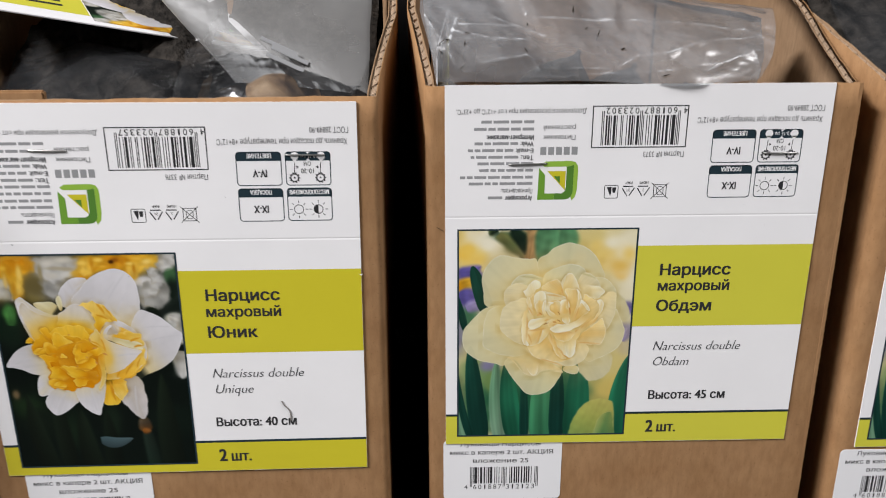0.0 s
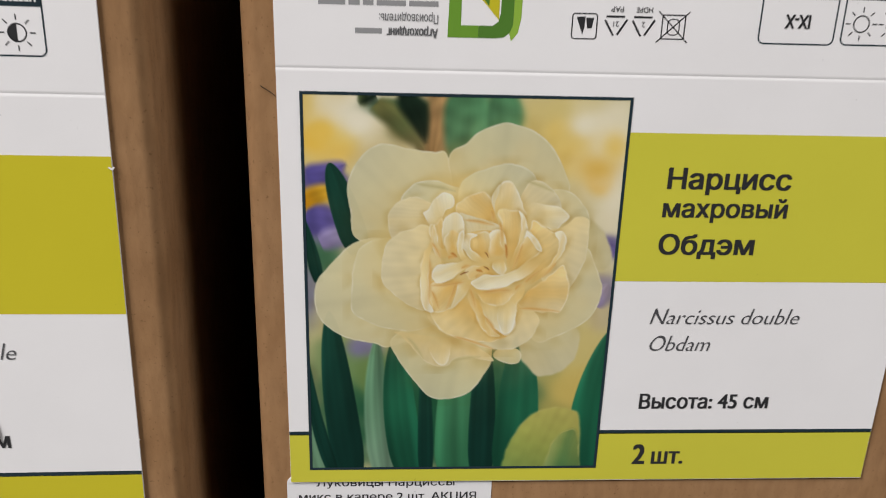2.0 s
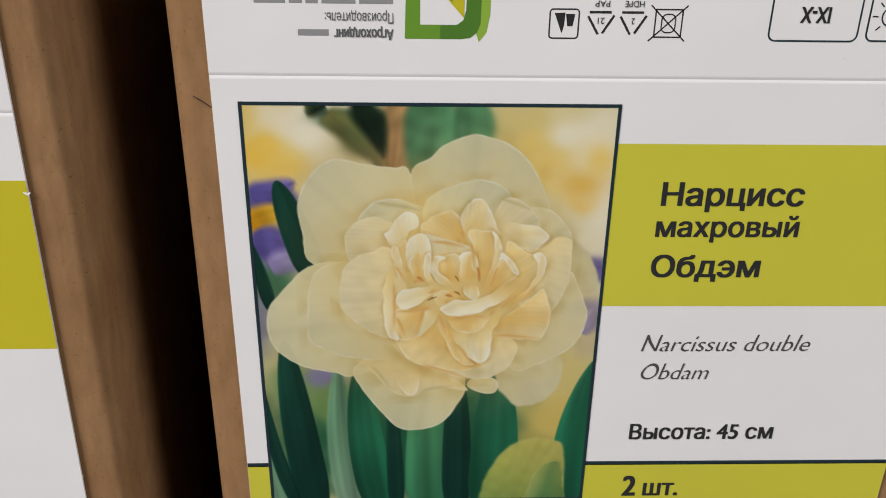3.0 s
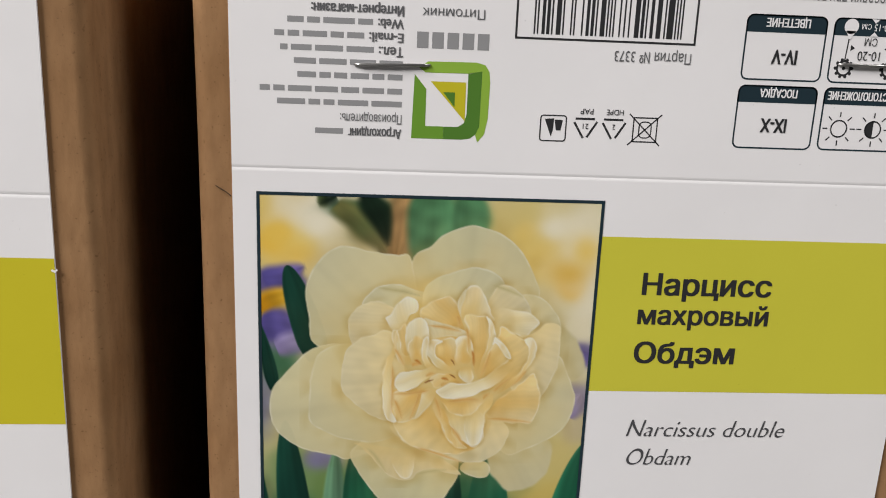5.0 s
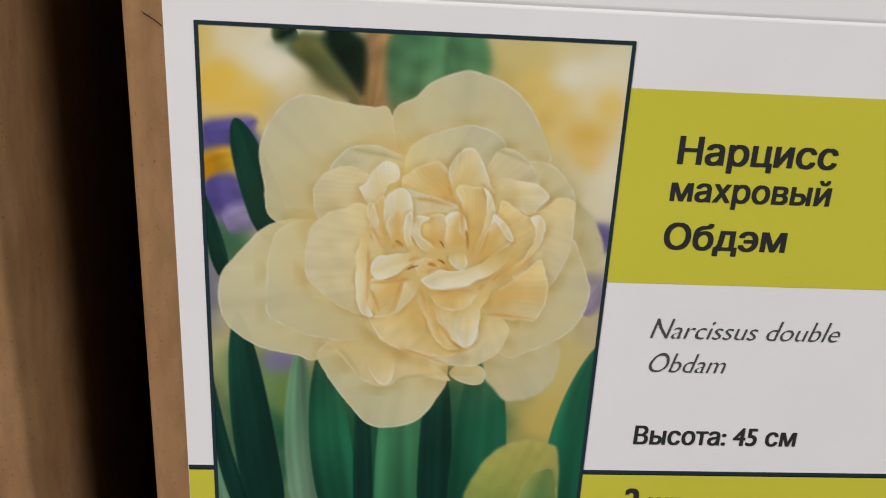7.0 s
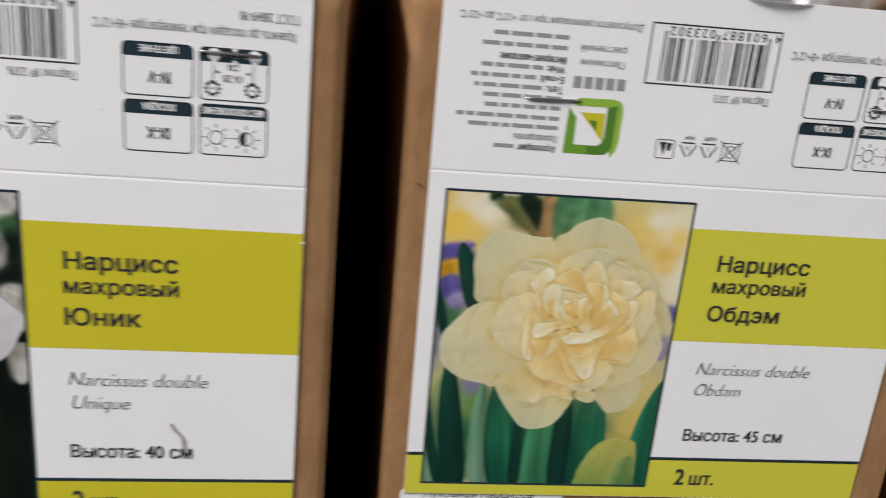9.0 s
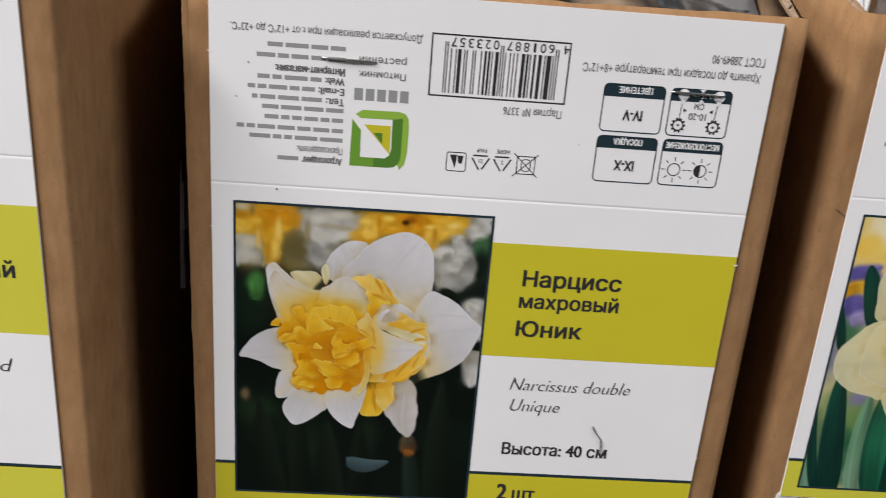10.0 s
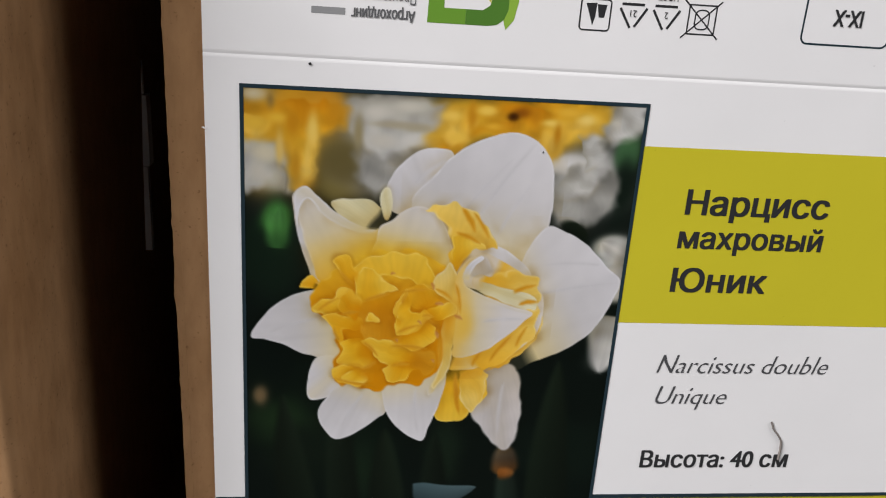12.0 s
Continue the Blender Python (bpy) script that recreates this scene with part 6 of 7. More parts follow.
def front_words(cultivar, cultivar_width, height):
    return [
        ("Нарцисс", 68.1, -16.9, 23.9, 3.75, 0.16, 0.0),
        ("махровый", 67.8, -22.5, 24.3, 3.4, 0.13, 0.0),
        (cultivar, 67.8, -30.0, cultivar_width, 3.8, 0.16, 0.0),
        (height, 67.7, -63.9, 27.3, 3.2, 0.11, 0.0),
        ("2", 67.6, -77.2, 2.7, 4.6, 0.2, 0.0),
        ("шт.", 71.7, -77.2, 6.9, 3.7, 0.14, 0.0),
    ]


def sticker(box, x, z):
    """The price-label paper under the card, its writing partly hidden by the card."""
    bm = bmesh.new()
    out = rounded(-0.5, -25, 42.5, 0, 1.6)
    front = [bm.verts.new((a * MM, -0.00015, b * MM)) for a, b in out]
    back = [bm.verts.new((a * MM, 0.0, b * MM)) for a, b in out]
    bm.faces.new(front)
    for i in range(len(out)):
        j = (i + 1) % len(out)
        bm.faces.new((front[i], front[j], back[j], back[i]))
    ob = part("sticker", bm, STICKER, box, "white paper goods sticker with a bar code")
    ob.location = (x, 0, z)
    bm = bmesh.new()
    y = -0.00017
    write(bm, "Луковицы Нарциссы", 5.6, -2.4, 29.0, 1.75, 0.03, 0, False, y)
    write(bm, "микс в капере 2 шт. АКЦИЯ", 1.9, -5.9, 37.4, 1.75, 0.03, 0, False, y)
    write(bm, "вложение 25", 10.2, -9.4, 20.2, 1.75, 0.03, 0, False, y)
    sub = bmesh.new()
    barcode(sub, "4601887312123", 9.2, -18.2, 0.262, 7.0, 1.9)
    for v in sub.verts:
        v.co.y = y
    data = bpy.data.meshes.new("bars")
    sub.to_mesh(data)
    sub.free()
    bm.from_mesh(data)
    bpy.data.meshes.remove(data)
    part("sticker_print", bm, BLACK, ob)
    return ob


def staple(box, x, z, length, turn):
    bm = bmesh.new()
    pts = [(-0.5, 0.5), (-0.5, -0.1), (-0.42, -0.3), (0, -0.42), (0.42, -0.3), (0.5, -0.1), (0.5, 0.5)]
    rows = []
    for k, (u, v) in enumerate(pts):
        r = 0.28 * MM
        cx, cy = u * length * MM, v * MM
        a, b = pts[max(k - 1, 0)], pts[min(k + 1, len(pts) - 1)]
        d = Vector(((b[0] - a[0]) * length, b[1] - a[1])).normalized()
        rows.append([(cx - d.y * r * math.cos(q), cy + d.x * r * math.cos(q), r * math.sin(q)) for q in [i * math.pi / 4 for i in range(9)]])
    grid(bm, rows)
    ob = part("staple", bm, STEEL, box, "bent steel wire staple", smooth=True)
    ob.matrix_local = pose(x, -0.0004, z, 0, turn, 0)
    return ob


# ---- the corrugated boxes ----
def cardboard_box(width, height, rise, seed, label, m, left=0.0016, right=0.0014, frayed=()):
    """An open display box: a low front, side walls that climb to the back; local origin at its front lower left corner.
    left, right: how round its two front corners are."""
    box = tagged(new("cardboard_box"), label, "box", "boxes on the shelf")
    box.matrix_world = m
    depth, thick = 0.24, 0.0032
    rng = random.Random(seed)

    def plan(inset, step):
        """The walls' line in plan, from the back of the left wall round the front to the back of the right wall."""
        rl, rr = max(left - inset, 0.0006), max(right - inset, 0.0006)
        x0, x1, y0 = inset, width - inset, inset
        pts = []
        k = int((depth - y0 - rl) / step)
        pts += [(x0, depth - (depth - y0 - rl) * i / k, "s") for i in range(k)]
        pts += [(x0 + rl - rl * math.cos(a), y0 + rl - rl * math.sin(a), "c") for a in [math.pi / 2 * i / 5 for i in range(6)]]
        k = int((x1 - x0 - rl - rr) / step)
        pts += [(x0 + rl + (x1 - x0 - rl - rr) * i / k, y0, "f") for i in range(1, k)]
        pts += [(x1 - rr + rr * math.sin(a), y0 + rr - rr * math.cos(a), "c") for a in [math.pi / 2 * i / 5 for i in range(6)]]
        k = int((depth - y0 - rr) / step)
        pts += [(x1, y0 + rr + (depth - y0 - rr) * i / k, "s") for i in range(1, k + 1)]
        return pts

    def top(x, y):
        z = height + (max(y - 0.004, 0) * rise if y > 0.004 else 0)
        z = min(z, height + 0.055)
        return z + 0.0005 * noise.noise((x * 90 + seed, y * 90, 0)) + 0.0003 * noise.noise((x * 400, y * 400, seed))

    def flare(x, y, z):
        """Side walls lean outwards towards the back and the top."""
        out = 0.085 * max(y - 0.006, 0) * min(max(z / height, 0), 1.1) ** 3
        out = min(out, 0.0062) * min(max((0.225 - y) / 0.09, 0), 1)
        return x + out * (1 if x > width / 2 else -1) * min(1, abs(x - width / 2) / (width / 2 - 0.006)) ** 8

    def wall(name, inset, material, drop, parent):
        bm = bmesh.new()
        rows = []
        levels = [0, 0.2, 0.4, 0.55, 0.7, 0.8, 0.9, 0.96, 1]
        outer = plan(inset, 0.003)
        inner = plan(inset + 0.0004, 0.003)
        for lev in levels:
            rows.append([(flare(x, y, lev * top(x, y)) + 0.0006 * noise.noise((x * 14 + seed, y * 14, lev * 2.2)), y + 0.0005 * noise.noise((x * 12, y * 12 + seed, lev * 2.0 + 5)) * (1 if y > 0.01 else 0.3), lev * (top(x, y) - drop)) for x, y, _ in outer])
        a = grid(bm, rows)
        b = [bm.verts.new((v.co.x + (inner[min(i, len(inner) - 1)][0] - outer[i][0]) * 1.0, v.co.y + (inner[min(i, len(inner) - 1)][1] - outer[i][1]), v.co.z)) for i, v in enumerate(a[-1])]
        for i in range(len(b) - 1):
            bm.faces.new((a[-1][i], a[-1][i + 1], b[i + 1], b[i]))
        return part(name, bm, material, parent, smooth=True)

    def cut_edge(side):
        """The frayed strip of liner along a front corner that was cut, not folded."""
        bm = bmesh.new()
        front, back = [], []
        count = 260
        for i in range(count + 1):
            z = height * i / count
            fray = 0.00028 + 0.0003 * abs(noise.noise((z * 420, seed, side))) + 0.0005 * max(0.0, noise.noise((z * 90, seed + 3, side)) - 0.25)
            x = -fray if side < 0 else width + fray
            x_in, x_mid = (0.0016, 0.0009) if side < 0 else (width - 0.0016, width - 0.0009)
            front.append([(x_in, 0.0003, z), (x_mid, -0.00005, z), (x + side * -0.0002, -0.00005, z), (x, 0.0002, z)])
            back.append([(x, 0.0002, z), (x_in, 0.0026, z)])
        grid(bm, front)
        grid(bm, back)
        part("cut_edge", bm, KRAFT, box, "frayed cut edge of brown board")

    wall("outer_liner", 0.0, KRAFT, 0.0, box)
    wall("inner_liner", thick - 0.0004, KRAFT_INSIDE, 0.0003, box)
    # the wavy sheet between the liners
    bm = bmesh.new()
    rows = [[], []]
    run, last = 0.0, None
    for x, y, where in plan(thick / 2, 0.0006):
        if last:
            run += math.hypot(x - last[0], y - last[1])
        last = (x, y)
        s = (thick / 2 - 0.0006) * math.sin(run / 0.0058 * 2 * math.pi)
        s *= 0.75 + 0.4 * noise.noise((run * 60, seed, 0))
        if where == "s":
            px, py = x + s * (1 if x < width / 2 else -1), y
        elif where == "f":
            px, py = x, y + s
        else:
            px, py = x, y
        z = top(px, py) - 0.0006 - 0.0006 * abs(noise.noise((run * 300, seed, 2)))
        rows[0].append((flare(px, py, z), py, z - 0.006))
        rows[1].append((flare(px, py, z), py, z))
    a = grid(bm, rows)
    # added strip just under the rim, so the flute holes don't show dark
    lo_, hi_ = plan(0.0004, 0.002), plan(thick - 0.0004, 0.002)
    near = [lo_[round(i * (len(lo_) - 1) / 200)] for i in range(201)]
    far = [hi_[round(i * (len(hi_) - 1) / 200)] for i in range(201)]
    grid(bm, [[(flare(x, y, top(x, y)), y, top(x, y) - 0.0011) for x, y, _ in near], [(flare(x, y, top(x, y)), y, top(x, y) - 0.0011) for x, y, _ in far]])
    part("fluting", bm, FLUTE, box)
    # back wall and bottom
    bm = bmesh.new()
    add_box(bm, 0.0042, depth - 0.004, 0.0, width - 0.0042, depth, height + 0.055)
    part("back_wall", bm, KRAFT, box)
    bm = bmesh.new()
    add_box(bm, 0.0042, 0.0042, 0.0, width - 0.0042, depth - 0.0042, 0.004)
    part("bottom", bm, KRAFT_INSIDE, box)
    for side in frayed:
        cut_edge(side)
    return box


A_TURN = 1.537
box_unique = cardboard_box(0.1356, 0.1966, 0.36, 11, "brown corrugated box of bulbs with a white daffodil card", pose(-0.1600, -0.00975, 0, 0, 0, A_TURN), 0.0008, 0.0022, (-1,))
box_obdam = cardboard_box(0.1374, 0.1986, 0.36, 23, "brown corrugated box of bulbs with a cream daffodil card", pose(-0.0102, 0.00045, 0), 0.0030, 0.0008, (1,))
box_west = cardboard_box(0.1355, 0.2030, 0.36, 37, "brown corrugated box with a printed card, cut off by the view", pose(-0.3147, -0.02615, 0), 0.0016, 0.0018)
box_east = cardboard_box(0.1357, 0.1965, 0.36, 41, "brown corrugated box with a printed card and sticker", pose(0.1378, -0.0015, 0), 0.0045, 0.0014)

words_unique = {
    "code": "4601887023357", "batch": "Партия № 3376",
    "front": front_words("Юник", 16.2, "Высота: 40 см"),
    "latin": [("Narcissus double", 67.9, -44.8, 30.2, 3.4, 0.0, 0.26), ("Unique", 68.3, -50.7, 12.6, 3.4, 0.0, 0.26)],
}
words_obdam = {
    "code": "4601887023302", "batch": "Партия № 3373",
    "front": front_words("Обдэм", 18.9, "Высота: 45 см"),
    "latin": [("Narcissus double", 67.9, -44.8, 30.2, 3.4, 0.0, 0.26), ("Obdam", 68.1, -50.7, 12.4, 3.4, 0.0, 0.26)],
}
words_unique["front"] = [(a, b, c + (0.5 if "см" in a else 0), d, e, f, g) for a, b, c, d, e, f, g in words_unique["front"]]
words_west = {
    "code": "4601887023302", "batch": "Партия № 3373",
    "front": [("тый", 103.4, -22.6, 9.4, 3.5, 0.13, 0.0)],
    "latin": [("ped", 101.6, -45.1, 7.6, 3.3, 0.0, 0.3)],
}
words_east = {"code": "4601887023302", "batch": "Партия № 3373", "front": [], "latin": []}

card = label_card(box_unique, words_unique, GREEN_A, photo_white, -4.9, 47.5)
for k, (x, z, r) in enumerate(((9.8, 3.2, 0.22), (0.8, 23.6, 0.16), (3.4, 31.2, 0.14), (44.5, -8.0, 0.12), (77.2, 18.0, 0.12))):
    bm = bmesh.new()
    poly(bm, [(a * 1.0 + 0.08 * math.sin(9 * i + k), b) for i, (a, b) in enumerate(circle(x, z, r, 9))], Y_PRINT * 5)
    part("dirt_speck", bm, BLACK, card)
for x, z, r in ((118.6, -8.4, 0.45), (118.7, -62.0, 0.3), (-4.9, 33.0, 0.3), (-4.9, -6.5, 0.28)):
    bm = bmesh.new()
    poly(bm, [(x + r * 1.3 * math.cos(a), z + r * math.sin(a) * (0.5 + 0.5 * math.sin(3 * a))) for a in [i * 0.7 for i in range(9)]], -0.00012)
    part("paper_nick", bm, CARD, card)
card.matrix_local = pose(0.00997, -0.00047, 0.1485, 0, 0.418, 0)
card = label_card(box_obdam, words_obdam, GREEN_B, photo_cream)
card.matrix_local = pose(0.0102, -0.00045, 0.152)
card = label_card(box_west, words_west, GREEN_B, None)
card.matrix_local = pose(0.0094, -0.00045, 0.1557)
picture = next(o for o in bpy.data.objects if o.name == "photograph.001")
card = label_card(box_east, words_east, GREEN_B, same_photo(picture))
card.matrix_local = pose(0.0102, -0.00045, 0.1493)

sticker(box_unique, 0.0101, 0.0686)
sticker(box_obdam, 0.0058, 0.0720)
sticker(box_east, 0.0022, 0.0668)

staple(box_obdam, 0.0327, 0.1737, 12.2, -1.5)
staple(box_obdam, 0.1139, 0.1766, 11.0, 0)
staple(box_unique, 0.0352, 0.1814, 11.6, 1.5)
staple(box_unique, 0.1127, 0.1790, 12.0, 1.0)


# ---- a torn label on the side of the box next to the gap ----
for z0, z1, x, wide in ((0.1372, 0.1485, 0.1368, 0.0012), (0.1225, 0.1370, 0.1374, 0.0032), (0.1040, 0.1223, 0.1369, 0.0016)):
    bm = bmesh.new()
    add_box(bm, x - 0.0012, 0.0680, z0, x + 0.0008, 0.0680 + wide, z1)
    part("side_label", bm, CARD, box_west, "narrow strip of white paper")

# ---- what lies in the open boxes ----


def film_rows(p00, p10, p01, p11, bulge, amp, seed, nu, nv):
    p00, p10, p01, p11 = (Vector(p) for p in (p00, p10, p01, p11))
    side = ((p10 - p00).cross(p01 - p00)).normalized()
    rng = random.Random(int(seed * 10))
    creases = []
    for _ in range(9):
        turn = rng.uniform(-0.9, 0.9) + (1.57 if rng.random() < 0.3 else 0)
        creases.append((rng.random(), rng.random(), math.cos(turn), math.sin(turn), rng.uniform(0.12, 0.4), rng.uniform(-0.3, 0.42)))
    rows = []
    for j in range(nv + 1):
        v = j / nv
        row = []
        for i in range(nu + 1):
            u = i / nu
            p = p00 * (1 - u) * (1 - v) + p10 * u * (1 - v) + p01 * (1 - u) * v + p11 * u * v
            q = Vector((u * 2.6 + seed + 0.9 * v, v * 1.5, seed * 0.7))
            fold = amp * noise.noise(q)
            for k, f in enumerate((1.1, 1.9)):
                fold += (0.35 - abs(noise.noise(q * f + Vector((0, 0, 9 * k))))) * amp * 0.55 / (2.2 ** k)
            for k, f in enumerate((0.9, 1.7, 2.9)):
                line = noise.noise(Vector((q.x * f * 1.4, q.y * f * 1.6 + 0.8 * q.x * math.sin(3 * q.y + seed), 31 + 7 * k)))
                fold += max(0, 1 - abs(line) * 7) ** 2 * amp * (0.16, 0.08, 0.03)[k]
            for cu, cv, du, dv, reach, high in creases:
                along, off = (u - cu) * du + (v - cv) * dv * 0.6, (v - cv) * 0.6 * du - (u - cu) * dv
                fold += amp * high * math.exp(-abs(off) / 0.022) * max(0, 1 - (along / reach) ** 2)
            lift = bulge * math.sin(math.pi * min(max(u, 0), 1)) ** 0.6 * math.sin(math.pi * min(v * 0.9 + 0.08, 1))
            hem = 0.35 + 0.65 * min(v * 6, 1)
            slip = 0.0022 * noise.noise(q * 1.3 + Vector((3, 8, 1)))
            row.append(p + side * (lift + fold * hem) + (p10 - p00).normalized() * slip)
        rows.append(row)
    return rows


def film(parent, material, p00, p10, p01, p11, bulge, amp, seed, nu=110, nv=60):
    bm = bmesh.new()
    grid(bm, film_rows(p00, p10, p01, p11, bulge, amp, seed, nu, nv))
    ob = part("bag", bm, material, parent, "crumpled clear polythene bag", smooth=True)
    return ob


def along(points, u):
    """A smooth line through evenly spaced points, at u from 0 to 1."""
    at = min(max(u, 0), 0.9999) * (len(points) - 1)
    i, q = int(at), at - int(at)
    p0, p1, p2, p3 = (Vector(points[min(max(k, 0), len(points) - 1)]) for k in (i - 1, i, i + 1, i + 2))
    return 0.5 * (2 * p1 + (p2 - p0) * q + (2 * p0 - 5 * p1 + 4 * p2 - p3) * q * q + (3 * p1 - p0 - 3 * p2 + p3) * q ** 3)


def pillow_rows(foot, ridge, rear, creases, amp, seed, nu, nv):
    """A filled bag from its front foot over a ridge to its rear, pulled into creases; with each point, how white the
    film is there.
    """
    rows = []
    for j in range(nv + 1):
        v = j / nv
        row = []
        for i in range(nu + 1):
            u = i / nu
            a, b, c = along(foot, u), along(ridge, u), along(rear, u)
            if v < 0.5:
                p = a.lerp(b, v * 2) + Vector((0, -0.0042, 0.001)) * math.sin(math.pi * v * 2)
            else:
                p = b.lerp(c, v * 2 - 1) + Vector((0, 0, 0.004)) * math.sin(math.pi * (v * 2 - 1))
            q = Vector((u * 5 + seed, v * 3, seed * 0.3))
            push = amp * noise.noise(q) + 0.4 * amp * noise.noise(q * 2.3)
            for k, f in enumerate((1.3, 2.4, 4.1)):
                push += (0.3 - abs(noise.noise(q * f + Vector((0.6 * q.y, 0, 5 * k))))) * amp * (0.7, 0.45, 0.25)[k]
            white = 0.0
            for x0, z0, x1, z1, width, high in creases:
                ex, ez = (x1 - x0) * 2.4, z1 - z0
                dx, dz = (u - x0) * 2.4, v - z0
                k = min(max((dx * ex + dz * ez) / (ex * ex + ez * ez), 0), 1)
                d = math.hypot(dx - k * ex, dz - k * ez) + 0.006 * noise.noise((u * 30, v * 30, seed))
                lump = math.exp(-abs(d) / (width * 2.2)) * (0.35 + 0.65 * math.sin(math.pi * (0.12 + 0.76 * k)))
                push += 0.6 * high * lump
                white += 0.75 * math.exp(-(d / (0.5 * width)) ** 2) * (0.1 + 1.7 * abs(noise.noise((u * 17, v * 17, seed + 2)))) * (0.3 + high * 500)
            hem = 0.3 + 0.7 * min(v * 5, 1)
            row.append((p + Vector((0, -0.72, 0.69)) * push * hem, min(white, 1.0)))
        rows.append(row)
    return rows


def pillow(parent, material, table, label):
    bm = bmesh.new()
    grid(bm, [[p for p, _ in row] for row in table])
    ob = part("bag", bm, material, parent, label, smooth=True)
    layer = ob.data.color_attributes.new("crease_white", "FLOAT_COLOR", "POINT")
    for value, (_, white) in zip(layer.data, (q for row in table for q in row)):
        value.color = (white, white, white, 1)
    return ob


def bulb(parent, x, y, z, size, seed, tilt, spin=None):
    """A daffodil bulb: a swollen body drawn up into a neck, with papery ridges."""
    bm = bmesh.new()
    rows = []
    for j in range(19):
        v = j / 18
        r = math.sin(math.pi * min(v * 1.08, 1) ** 0.8) ** 0.75 if v < 0.92 else 0.0
        r = max(r, 0.22 * (1 - v) + 0.05) if v > 0.05 else r
        row = []
        for i in range(25):
            a = 2 * math.pi * i / 24
            w = 1 + 0.05 * noise.noise((math.cos(a) * 3, math.sin(a) * 3, v * 2 + seed)) + 0.02 * math.sin(a * 9 + seed)
            row.append((size * r * w * math.cos(a), size * r * w * math.sin(a) * 0.9, size * 2.1 * v))
        rows.append(row)
    grid(bm, rows)
    ob = part("bulb", bm, BULB, parent, "brown papery flower bulb", smooth=True)
    ob.matrix_local = pose(x, y, z, tilt, 12 * math.sin(seed), 40 * seed if spin is None else spin)
    return ob


# near-black stand-in for the shade inside the open boxes
n = Nodes("dark_fill", 0.95, spec=0.1)
n.color(n.ramp(n.noise(220, 5), (0.35, (0.010, 0.009, 0.008)), (0.7, (0.042, 0.036, 0.031))))
n.bump(n.noise(300, 4), 0.8, 0.002)
DARK_FILL = n.mat


def dark_fill(parent, x0, x1, y0, y1, z0, z1, seed):
    """An added dark lumpy sheet under the film, in place of the box's shaded inside."""
    bm = bmesh.new()
    rows = []
    for j in range(25):
        v = j / 24
        rows.append([(x0 + (x1 - x0) * i / 40, y0 + (y1 - y0) * v, z0 + (z1 - z0) * v + 0.005 * noise.noise((i * 0.21 + seed, j * 0.3, seed)) + 0.002 * noise.noise((i * 0.7, j * 0.9, seed))) for i in range(41)])
    verts = grid(bm, rows)
    base = [[bm.verts.new((v.co.x, v.co.y, z0 - 0.03)) for v in row] for row in (verts[0], verts[-1])]
    for row, low in ((verts[0], base[0]), (verts[-1], base[1])):
        for i in range(len(row) - 1):
            bm.faces.new((row[i], low[i], low[i + 1], row[i + 1]))
    return part("dark_fill", bm, DARK_FILL, parent, "added dark filling that stands in for the shaded inside of the box", smooth=True)


def pack(label):
    return tagged(new("bulb_pack"), label, "bulb pack", "packs in the boxes")


def header_card(parent, m, photo_data, length):
    """The loose printed card of a pack, in the layout of the box cards."""
    bm = bmesh.new()
    add_box(bm, -0.004, 0.0, -0.0812, length, 0.0004, 0.004)
    ob = part("header_card", bm, CARD, parent, "white printed header card with a green band")
    ob.matrix_local = m
    bm = bmesh.new()
    rect(bm, 60.0, -35.7, length * 1000 - 0.3, -6.4)
    part("colour_band", bm, GREEN_B, ob)
    pic = new("photograph", photo_data)
    pic.parent = ob
    bm = bmesh.new()
    for k, w in enumerate((21, 17, 12)):
        rect(bm, 68, -16.5 - 6 * k, 68 + w, -14 - 6 * k, Y_PRINT * 3)
    part("lettering", bm, BLACK, ob)
    return ob


def basis(origin, along, up):
    """A card's pose: its x axis along, its z axis as near to up as may be."""
    a = Vector(along).normalized()
    y = Vector(up).cross(a).normalized()
    c = a.cross(y)
    m = Matrix((a, y, c)).transposed().to_4x4()
    m.translation = origin
    return m


white_picture = next(o for o in bpy.data.objects if o.name == "photograph").data
cream_picture = picture.data

# the box with the white daffodil
heap = pack("clear bag of brown bulbs with an upside-down header card")
header_card(heap, basis((-0.0760, 0.0760, 0.2035), (-0.0613, -0.037, 0.0148), (0.036, -0.0535, -0.016)), white_picture, 0.1010)
film(heap, FILM_CLEAR, (-0.156, 0.004, 0.186), (-0.060, 0.006, 0.188), (-0.156, 0.075, 0.214), (-0.062, 0.085, 0.198), 0.004, 0.0032, 3.1)
dark_fill(heap, -0.1575, -0.088, 0.012, 0.085, 0.180, 0.222, 1.7)
for k, (x, y, z) in enumerate(((-0.120, 0.060, 0.160), (-0.095, 0.075, 0.165), (-0.135, 0.095, 0.165))):
    bulb(heap, x, y, z, 0.017, k + 1.3, -18)
heap = pack("milky crumpled bag of bulbs with faint grey print")
film(heap, FILM_MILKY, (-0.075, 0.030, 0.196), (-0.028, 0.012, 0.194), (-0.120, 0.070, 0.236), (-0.030, 0.070, 0.232), 0.007, 0.0007, 7.7)
film(heap, FILM_CLEAR, (-0.092, 0.005, 0.188), (-0.029, 0.004, 0.190), (-0.096, 0.045, 0.206), (-0.030, 0.050, 0.208), 0.004, 0.003, 8.9)
dark_fill(heap, -0.094, -0.030, 0.05, 0.16, 0.178, 0.240, 3.9)
bulb(heap, -0.0490, 0.022, 0.1815, 0.0150, 4.2, -62, 55)
bulb(heap, -0.085, 0.05, 0.165, 0.016, 5.2, -20)
